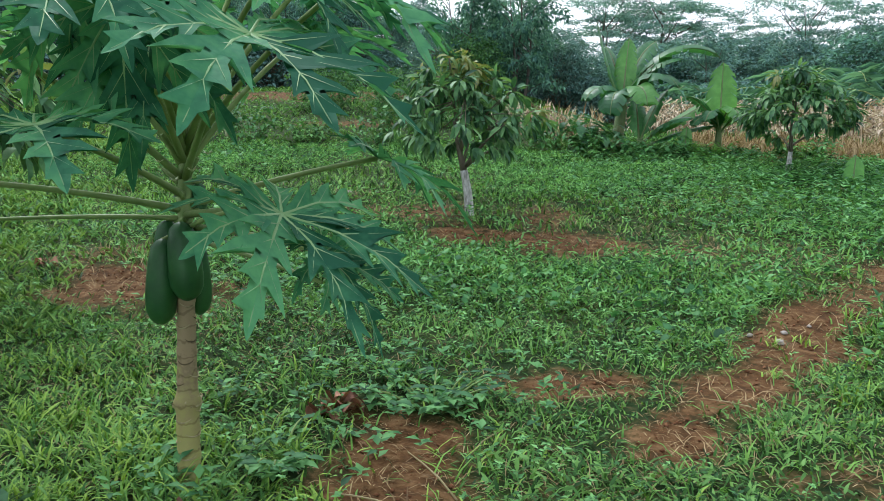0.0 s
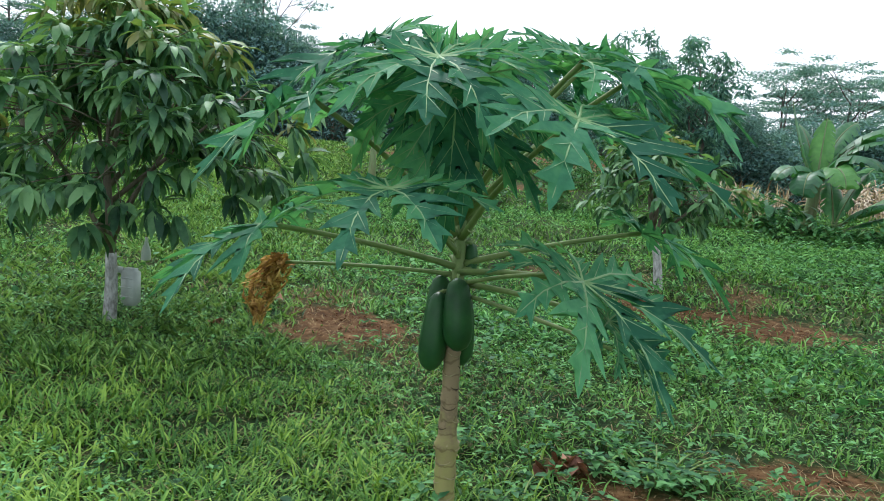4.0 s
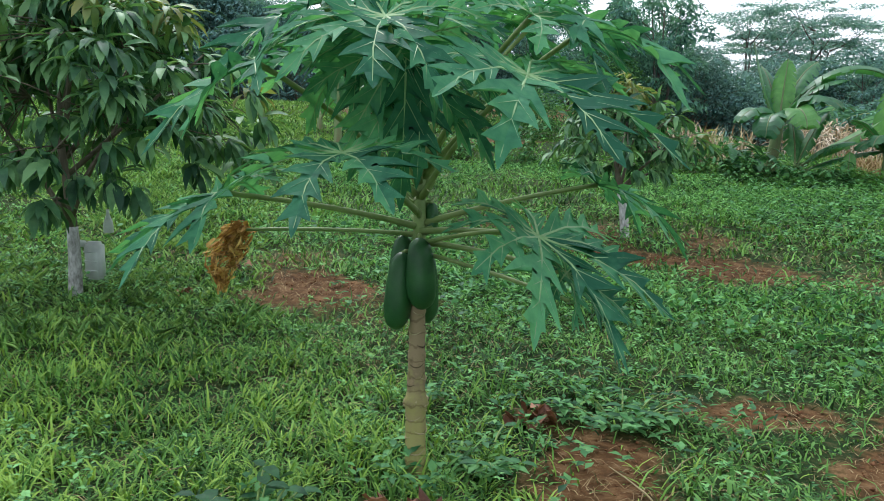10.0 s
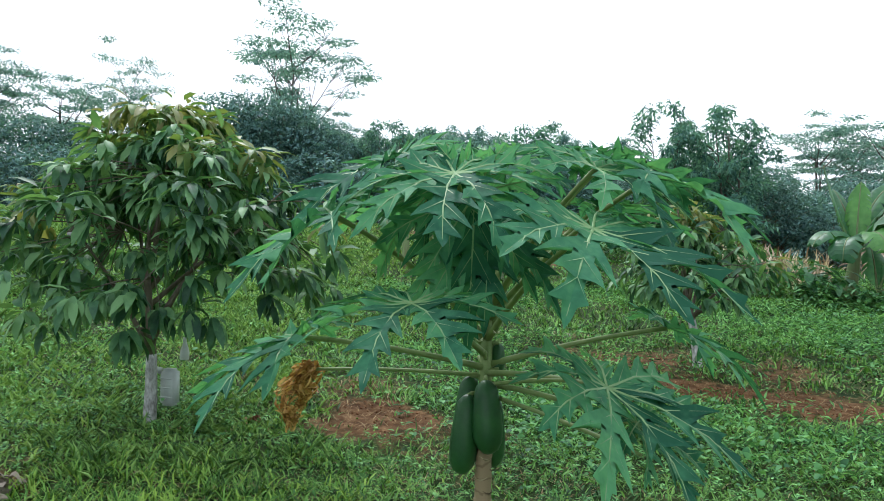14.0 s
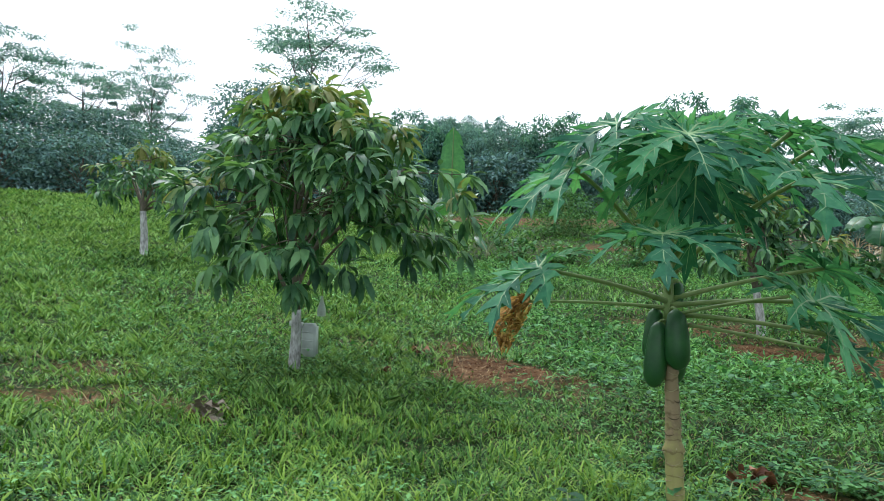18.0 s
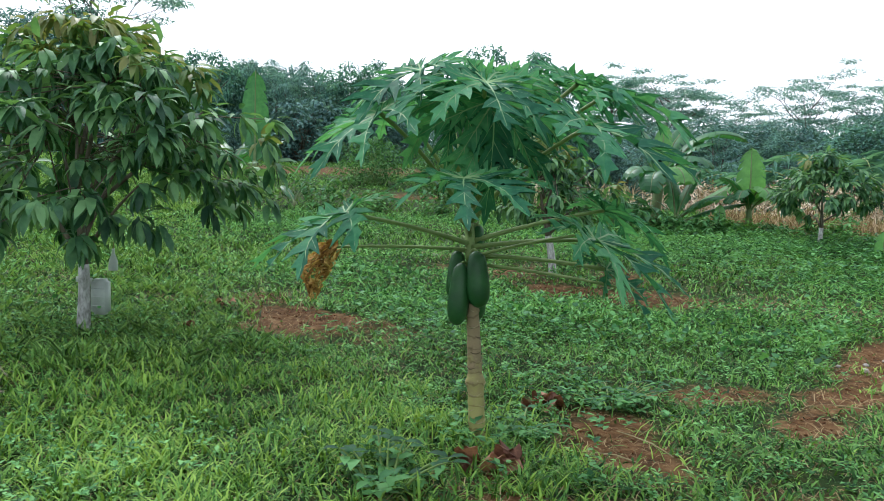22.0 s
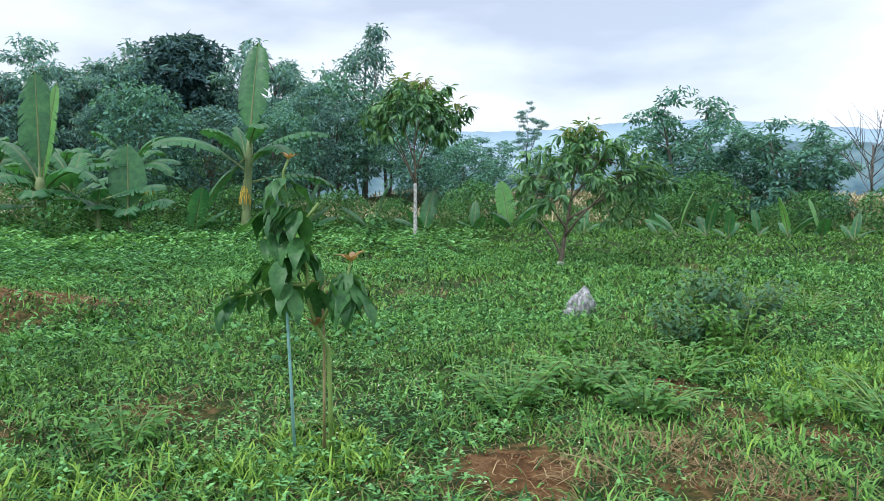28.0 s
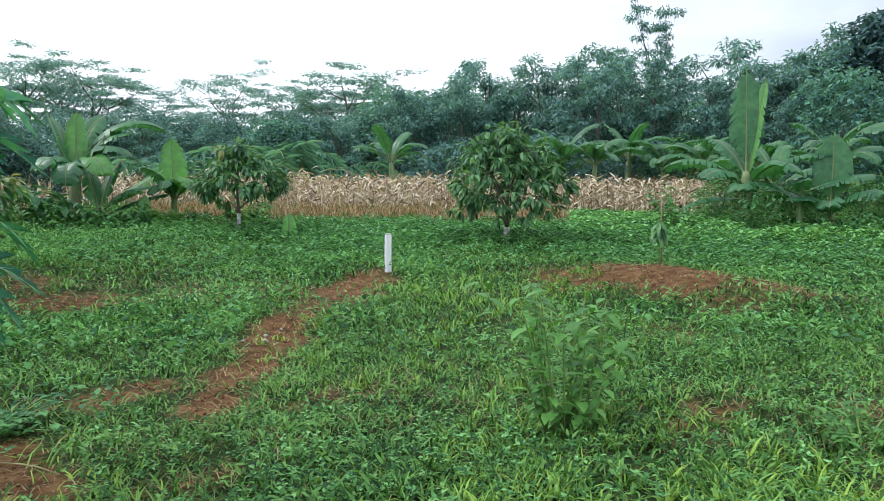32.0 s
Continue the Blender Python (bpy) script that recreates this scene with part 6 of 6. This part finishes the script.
for i, (x, y) in enumerate(((2.2, 13.6), (1.4, 13.9), (0.4, 13.6), (3.2, 13.5), (5.8, 12.9), (13.6, 6.0), (15.0, 4.6), (16.4, 3.6), (12.9, 7.4), (17.0, 1.8), (16.5, 0.2), (-1.8, 13.5), (-3.2, 14.2), (-4.2, 13.8))):
    weed_plant("leafy_shrub", x, y, 0.55 + 0.25 * (i % 3), 0.7, 16, 0.15, M_CREEPER if i % 2 else M_WEED, "leafy green shrub at the edge of the plot", 40 + i, "shrub")

# small white flowers in the lawn
fx, fy = 3.9 + 0.75 * rng.normal(size=170), -1.15 + 0.55 * rng.normal(size=170)
fa = rng.random(170) * 6.28
v, f = strew(LEAF4, np.stack([fx, fy, ground_z(fx, fy) + 0.05 + 0.08 * rng.random(170)], -1), np.stack([np.cos(fa), np.sin(fa), 0.2 + 0 * fa], -1), np.tile([-0.4, 0, 1.0], (170, 1)), 0.011, 0.010)
tagged(put("wildflowers", fast_mesh("wildflowers", v, f), M_FLOWER), "tiny white wildflowers scattered through the lawn", "flowers", kind="stuff")

for i, (x, y, h) in enumerate(((3.55, 13.7, 0.45), (4.35, 13.6, 0.50), (5.2, 13.4, 0.45), (5.9, 13.2, 0.50), (3.0, 13.8, 0.35), (1.9, 13.9, 0.35))):
    weed_plant("bushy_weed", x, y, 0.8 * h, 0.55, 16, 0.12, M_LIME if i % 2 else M_WEED, "bushy green weed at the foot of the banana plants", 210 + i)
weed_plant("large_leaf_plant", 2.25, 14.1, 0.80, 0.62, 14, 0.36, M_BANANA, "clump of large dark drooping leaves below the banana", 91, "shrub", 0.7, 5)

# the white marker post
post = thing("marker_post", 4.69, 6.45, gz(4.69, 6.45) - 0.02, "white plastic pipe marker post standing in the ground", "post")
bm = bmesh.new()
tube(bm, [(0, 0, 0), (0.0, 0, 0.25), (0.006, 0, 0.52)], [0.044, 0.044, 0.044], 20, False)
part("pipe", bm, M_PVC, post)
bm = bmesh.new()
tube(bm, [(0.006, 0, 0.505), (0.006, 0, 0.528), (0.006, 0, 0.532)], [0.041, 0.041, 0.036], 20)
part("concrete_fill", bm, plain_mat("grey_concrete", [(0.25, 0.24, 0.23), (0.40, 0.39, 0.37)], 0.9, 30, 0.5), post, "grey concrete filling")
bm = bmesh.new()
tube(bm, [(0, 0, 0), (0, 0, 0.035)], [0.0475, 0.0465], 20, False)
part("mud_band", bm, M_REDEARTH, post, "dried mud round the foot")

# the white sack
sack = thing("plastic_sack", 7.05, -2.92, gz(7.05, -2.92) - 0.03, "crumpled white plastic sack lying on the lawn", "sack")
bm = bmesh.new()
bmesh.ops.create_icosphere(bm, subdivisions=4, radius=1.0)
for v in bm.verts:
    n1 = noise.noise(v.co * 1.6) * 0.22 + noise.noise(v.co * 4.5) * 0.10 + abs(noise.noise(v.co * 9.0)) * 0.05
    v.co *= 1 + n1
    t = max(0.0, v.co.z)
    v.co = Vector((v.co.x * 0.13 * (1 - 0.5 * t), v.co.y * 0.145 * (1 - 0.5 * t) - 0.03 * t, v.co.z * 0.20 + 0.13))
    v.co.z = max(0.0, v.co.z)
part("sack_body", bm, M_SACK, sack)
bm = bmesh.new()
bmesh.ops.create_icosphere(bm, subdivisions=3, radius=1.0)
for v in bm.verts:
    v.co *= 1 + noise.noise(v.co * 2.5 + Vector((3, 1, 0))) * 0.35
    v.co = Vector((v.co.x * 0.10 - 0.05, v.co.y * 0.08 + 0.13, max(0.0, v.co.z * 0.07 + 0.045)))
part("loose_fold", bm, M_SACK, sack)


# the young tree on its stakes
SX, SY = 2.65, -0.68
sap = thing("avocado_sapling", SX, SY - 0.14, gz(SX, SY - 0.14), "young avocado sapling with hanging leaves tied to two stakes", "tree")
K = 0.00262


def sp(px, h, depth=0.0):
    """A point of the sapling: sideways, height, and towards the east."""
    return Vector((depth, 0.14 - px * K, h * K))


bm = bmesh.new()
tube(bm, [sp(62, -8), sp(60, 100), sp(57, 190), sp(38, 225), sp(22, 270), sp(20, 330), sp(0, 380), sp(-12, 430), sp(-20, 490), sp(-10, 514)], [0.012, 0.011, 0.010, 0.010, 0.009, 0.008, 0.007, 0.0065, 0.006, 0.005], 8)
part("stem", bm, M_GREENSTEM, sap, "slender yellow-green stem")
for pts in ((sp(38, 225), sp(58, 262), sp(85, 300), sp(95, 342)), (sp(20, 300), sp(-20, 300), sp(-70, 285), (sp(-110, 278))), (sp(10, 360), sp(-30, 372), sp(-52, 380)), (sp(0, 395), sp(25, 420), sp(40, 440))):
    bm = bmesh.new()
    tube(bm, pts, [0.008, 0.007, 0.006, 0.005], 6)
    part("branch", bm, M_GREENSTEM, sap)
rng = np.random.default_rng(77)
M_SHOOT = leaf_mat("brown_shoot_leaf", [(0.16, 0.095, 0.045), (0.26, 0.155, 0.075), (0.34, 0.22, 0.11)], 0.5, 0.3, 4.0, 0.3)
M_SAPLEAF = leaf_mat("sapling_leaf", [(0.020, 0.062, 0.018), (0.040, 0.110, 0.028), (0.085, 0.190, 0.042)], 0.45, 0.28, 6.0, 0.28)
tips = (((-25, 440), 9), ((-55, 420), 8), ((10, 430), 8), ((-40, 395), 9), ((0, 380), 9), ((-15, 345), 9), ((20, 350), 8), ((-50, 330), 7), ((-5, 300), 8), ((-20, 480), 7), ((-90, 292), 5), ((-115, 275), 5), ((-40, 290), 5),
        ((78, 300), 7), ((96, 322), 8), ((66, 285), 5), ((100, 290), 6), ((40, 300), 5))
for (px, h), n in tips:
    c = np.array(sp(px, h, rng.normal() * 0.04))[None]
    th = rng.random(n) * 6.28
    at = np.repeat(c, n, 0) + 0.015 * rng.normal(size=(n, 3))
    al = np.stack([0.55 * np.cos(th), 0.55 * np.sin(th), -0.85 + 0.5 * rng.random(n)], -1)
    up = np.stack([np.cos(th), np.sin(th), 0.6 * np.ones(n)], -1)
    n = max(2, int(n * 0.9))
    at, al, up, ln = at[:n], al[:n], up[:n], 0.125 + 0.065 * rng.random(n)
    for k in range(n):
        v, f = strew(LEAFLONG, at[k:k + 1], al[k:k + 1], up[k:k + 1], ln[k:k + 1], ln[k:k + 1] * 0.43)
        put("leaf", fast_mesh("leaf", v, f, True), M_SAPLEAF, sap)
for px, h, size in ((95, 340, 0.090), (-10, 512, 0.055), (36, 228, 0.075)):
    n = 7
    c = np.repeat(np.array(sp(px, h))[None], n, 0)
    th = np.arange(n) * 0.9
    al = np.stack([np.cos(th), np.sin(th), 0.6 + 0.9 * rng.random(n)], -1)
    for k in range(n):
        v, f = strew(LEAF8, c[k:k + 1], al[k:k + 1], np.array([[0, 0, 1.0]]), size, size * 0.38)
        put("young_leaf", fast_mesh("young_leaf", v, f), M_SHOOT, sap, "reddish-brown new leaf at the tip")
stake = thing("blue_green_stake", SX, SY, gz(SX, SY) - 0.03, "thin blue-green painted stake beside the sapling", "stake")
bm = bmesh.new()
tube(bm, [(0, 0, 0), (0.01, 0.022, 0.4), (0.02, 0.05, 0.9), (0.03, 0.095, 1.30)], [0.0075, 0.0075, 0.007, 0.006], 10)
part("pole", bm, M_BLUESTAKE, stake)
stake = thing("bamboo_stake", SX + 0.03, SY - 0.125, gz(SX, SY - 0.125) - 0.03, "thin dry bamboo stake beside the sapling", "stake")
bm = bmesh.new()
tube(bm, [(0, 0, 0), (0, 0.0, 0.28), (0, 0, 0.285), (0, 0, 0.29), (0.0, 0, 0.56), (0, 0, 0.565), (0, 0, 0.57), (0, 0.012, 0.84)], [0.0075, 0.007, 0.0085, 0.007, 0.007, 0.0085, 0.007, 0.006], 8)
part("pole", bm, M_BAMBOO, stake)
bm = bmesh.new()
for k in range(4):
    tube(bm, [(math.cos(a) * 0.014, math.sin(a) * 0.014, 0.74 + 0.008 * k) for a in np.linspace(0, 6.28, 11)], [0.0025] * 11, 5)
part("tie", bm, M_STRAW, stake, "straw-coloured tie")

# a second sapling on the mound
X2, Y2 = 7.22, 4.11
sap2 = thing("small_sapling", X2, Y2, gz(X2, Y2) - 0.02, "small sapling with drooping leaves tied to a thin stake", "tree")
bm = bmesh.new()
tube(bm, [(0, 0, 0), (0.01, 0, 0.3), (0, 0.01, 0.62)], [0.010, 0.008, 0.005], 7)
part("stem", bm, M_GREENSTEM, sap2)
bm = bmesh.new()
tube(bm, [(0.03, -0.03, 0), (0.02, -0.02, 0.5), (0.02, 0.0, 0.95)], [0.009, 0.008, 0.007], 7)
part("stake", bm, M_BAMBOO, sap2, "thin pale stake")
for h, n in ((0.60, 9), (0.52, 9), (0.44, 8)):
    th = np.arange(n) * 0.75 + h * 9
    al = np.stack([np.cos(th), np.sin(th), -0.9 + 0.4 * rng.random(n)], -1)
    v, f = strew(LEAF8, np.repeat(np.array([[0, 0, h]]), n, 0), al, np.stack([np.cos(th), np.sin(th), 0.7 + 0 * th], -1), 0.20, 0.07)
    put("foliage", fast_mesh("foliage", v, f), M_AVO, sap2)

# things hung on the large avocado tree
AX, AY = -4.02, 4.30


def rounded_box(bm, c, size, bevel):
    m = bmesh.ops.create_cube(bm, size=1.0)["verts"]
    for v in m:
        v.co = Vector((v.co.x * size[0], v.co.y * size[1], v.co.z * size[2])) + Vector(c)
    bmesh.ops.bevel(bm, geom=[e for e in bm.edges if all(q in m for q in e.verts)], offset=bevel, segments=3, affect="EDGES")


can = thing("cut_jerrycan", AX + 0.03, AY + 0.16, gz(AX, AY) + 0.10, "milky plastic jerrycan fixed to the avocado stem", "container")
bm = bmesh.new()
rounded_box(bm, (0.04, 0, 0.15), (0.13, 0.10, 0.28), 0.022)
for v in bm.verts:
    v.co.x += 0.003 * math.sin(v.co.z * 60)
part("can_body", bm, M_JERRY, can)
for zz in (0.08, 0.15, 0.22):
    bm = bmesh.new()
    rounded_box(bm, (0.04, -0.052, zz), (0.11, 0.006, 0.010), 0.002)
    part("rib", bm, M_JERRY, can, "moulded rib")
bm = bmesh.new()
tube(bm, [(-0.02, -0.02, 0.27), (-0.07, -0.05, 0.285), (-0.12, -0.07, 0.29)], [0.026, 0.024, 0.022], 12)
part("neck", bm, M_JERRY, can, "open plastic neck")
bottle = thing("hanging_bottle", -3.9, 4.56, gz(-3.9, 4.56), "small clear plastic bottle hung from a branch", "bottle")
bm = bmesh.new()
lathe(bm, [(r, 0) for r in (0.012, 0.012, 0.016, 0.030, 0.036, 0.036, 0.034)], [(0, 0, z) for z in (0.62, 0.59, 0.57, 0.53, 0.50, 0.45, 0.445)])
part("bottle_body", bm, M_JERRY, bottle)
bm = bmesh.new()
tube(bm, [(0, 0, 0.615), (0.005, 0, 0.70), (0, 0.01, 0.82)], [0.0025, 0.0025, 0.0025], 5)
part("string", bm, M_STRAW, bottle, "thin string")


# fallen leaves, chips of wood and stones
def curled(name, x, y, size, mat, label, seed, n=16, category="leaf litter"):
    r = random.Random(seed)
    root = thing(name, x, y, gz(x, y), label, category)
    V, Fc = [], []
    for k in range(n):
        a, b0 = r.uniform(0, 6.28), len(V)
        p = Vector((r.uniform(-1, 1) * size * 0.5, r.uniform(-1, 1) * size * 0.35, 0.005 + r.uniform(0, 0.3) * size))
        w = size * r.uniform(0.06, 0.14)
        for i in range(7):
            q = i / 6
            c = p + Vector((math.cos(a), math.sin(a), 0)) * size * 0.5 * (q - 0.5) + Vector((0, 0, size * 0.22 * math.sin(3.1 * q + a)))
            c.z = max(c.z, 0.004)
            d = Vector((-math.sin(a), math.cos(a), 0.8 * math.sin(4 * q + k))) * w * (0.4 + math.sin(3.1 * q))
            V += [c - d, c + d]
        for i in range(6):
            b = b0 + 2 * i
            Fc += [(b, b + 1, b + 3), (b, b + 3, b + 2)]
    put("curled_leaf", fast_mesh("curled_leaf", V, Fc), mat, root)
    return root


curled("fallen_leaf", -0.58, 3.22, 0.20, M_REDLEAF, "curled dark reddish dead papaya leaf on the grass", 1)
curled("fallen_leaf", -0.95, 2.10, 0.24, M_REDLEAF, "heap of brown dead leaves at the papaya's foot", 2, 20)
curled("fallen_leaf", -3.72, 4.20, 0.12, M_REDLEAF, "rust-brown dead leaf under the avocado tree", 3, 7)
curled("fallen_leaf", -3.35, 4.65, 0.12, M_REDLEAF, "rust-brown dead leaf in the grass", 4, 7)
curled("fallen_leaf", -3.3, 5.5, 0.16, M_REDLEAF, "brown dead leaf lying near the bare earth", 5, 8)
curled("fallen_leaf", 4.0, -2.8, 0.16, M_REDLEAF, "reddish dead leaf in the lawn", 6, 8)


def clods(n):
    """Crumbs and clods of dry earth on the bare places."""
    g = np.random.default_rng(23)
    x, y = g.uniform(-5, 8, n), g.uniform(-3.5, 8.5, n)
    ok = (bareness(x, y) > 0.45) & (g.random(n) < bareness(x, y))
    x, y = x[ok], y[ok]
    r = 0.004 + 0.010 * g.random(len(x)) ** 3
    oct6 = np.array([[1, 0, 0], [-1, 0, 0], [0, 1, 0], [0, -1, 0], [0, 0, 0.9], [0, 0, -0.6]])
    tri = np.array([[0, 2, 4], [2, 1, 4], [1, 3, 4], [3, 0, 4], [2, 0, 5], [1, 2, 5], [3, 1, 5], [0, 3, 5]])
    v = np.stack([x, y, ground_z(x, y) + 0.4 * r], -1)[:, None] + oct6[None] * r[:, None, None] * (0.6 + 0.8 * g.random((len(x), 6, 1)))
    f = tri[None] + 6 * np.arange(len(x))[:, None, None]
    return tagged(put("earth_clods", fast_mesh("earth_clods", v.reshape(-1, 3), f.reshape(-1, 3)), M_REDEARTH), "crumbled clods of red earth on worn ground", "earth", kind="stuff")


clods(60000)


def chip(name, x, y, size, mat, label, seed, category, flat=0.6, group=""):
    root = thing(name, x, y, gz(x, y) + 0.004, label, category, group)
    bm = bmesh.new()
    bmesh.ops.create_icosphere(bm, subdivisions=3, radius=1.0)
    o = Vector((seed * 3.1, seed * 1.7, 0))
    for v in bm.verts:
        v.co *= 1 + 0.5 * noise.noise(v.co * 1.4 + o) + 0.2 * noise.noise(v.co * 4 + o)
        v.co = Vector((v.co.x * size[0], v.co.y * size[1], max(0.0, v.co.z * size[2] + size[2] * 0.6)))
    part("lump", bm, mat, root)
    return root


M_WOODCHIP = plain_mat("weathered_wood", [(0.17, 0.14, 0.10), (0.36, 0.31, 0.25)], 0.9, 14, 0.8, (0.3, 1, 1))
M_PALESTONE = plain_mat("pale_stone", [(0.26, 0.24, 0.21), (0.44, 0.41, 0.36)], 0.9, 10, 0.6)
for i, (dx, dy, s) in enumerate(((0, 0, 1.0), (0.14, -0.10, 0.7), (-0.12, 0.05, 0.6), (0.22, -0.16, 0.5), (0.07, 0.10, 0.5))):
    chip("wood_piece", -3.82 + dx, 2.86 + dy, (0.062 * s, 0.022 * s, 0.026 * s), M_WOODCHIP, "weathered piece of broken wood in the grass", i + 1, "wood", group="broken wood in the grass")
curled("broken_root", -3.78, 2.84, 0.19, M_WOODCHIP, "tangle of pale weathered root fibres in the grass", 9, 22, "wood")
for i, (x, y, s) in enumerate(((1.87, 4.25, 1.0), (1.98, 4.45, 0.7), (1.75, 4.4, 0.6), (2.2, 4.6, 0.5), (5.6, 2.05, 1.2), (5.75, 1.9, 0.8), (-1.55, 9.3, 1.6), (0.15, 13.0, 1.2), (19.5, -8.2, 2.0))):
    chip("stone", x, y, (0.028 * s, 0.022 * s, 0.02 * s), M_PALESTONE, "small pale stone lying on bare earth", i + 11, "stone", group="stones on the ground")


# dry stalks that lie across the bare earth
for i, (x, y, a, ln) in enumerate(((-0.12, 2.65, 120, 0.42), (-0.35, 2.45, 160, 0.30), (0.1, 2.95, 60, 0.25), (2.6, -2.0, 40, 0.35), (3.0, -2.3, 100, 0.3), (0.6, 3.4, 20, 0.25), (1.3, 3.3, 140, 0.3), (-0.5, 1.95, 80, 0.3))):
    st = thing("dry_stalk", x, y, gz(x, y) + 0.012, "long pale dry stalk lying on the ground", "stalk", "dry stalks on the ground")
    c, s = math.cos(radians(a)) * ln / 2, math.sin(radians(a)) * ln / 2
    bm = bmesh.new()
    tube(bm, [(-c, -s, 0.0), (-c * 0.3, -s * 0.3, 0.02), (c * 0.4, s * 0.4, 0.015), (c, s, 0.004)], [0.004, 0.004, 0.0035, 0.002], 6)
    part("stalk", bm, M_BAMBOO, st)


# the leafless tree to the east
def bare_tree(x, y, h):
    root = thing("leafless_tree", x, y, gz(x, y) - 0.1, "leafless grey tree with fine upright branches", "tree")
    g = random.Random(4)
    bm = bmesh.new()
    tube(bm, [(0, 0, 0), (0.05, 0, h * 0.3), (0, 0.05, h * 0.62)], [0.07, 0.05, 0.03], 7)
    part("trunk", bm, M_GREYBARK, root)
    for i in range(11):
        a, q = i * 2.4, 0.25 + 0.37 * i / 11
        p0 = Vector((0, 0, h * q))
        p1 = Vector((math.cos(a) * h * 0.22, math.sin(a) * h * 0.22, h * (q + 0.22)))
        bm = bmesh.new()
        tube(bm, bend(p0, p1, -0.1, 3), [0.022, 0.017, 0.013, 0.009], 5)
        for k in range(6):
            e = p1 + Vector((g.uniform(-1, 1), g.uniform(-1, 1), g.uniform(0.3, 1.3))) * h * 0.15
            tube(bm, bend(p0.lerp(p1, 0.4 + 0.1 * k), e, 0.05, 2), [0.010, 0.008, 0.005], 4)
        part("limb", bm, M_GREYBARK, root)
    return root


bare_tree(*polar(122.3, 33), 5.2)
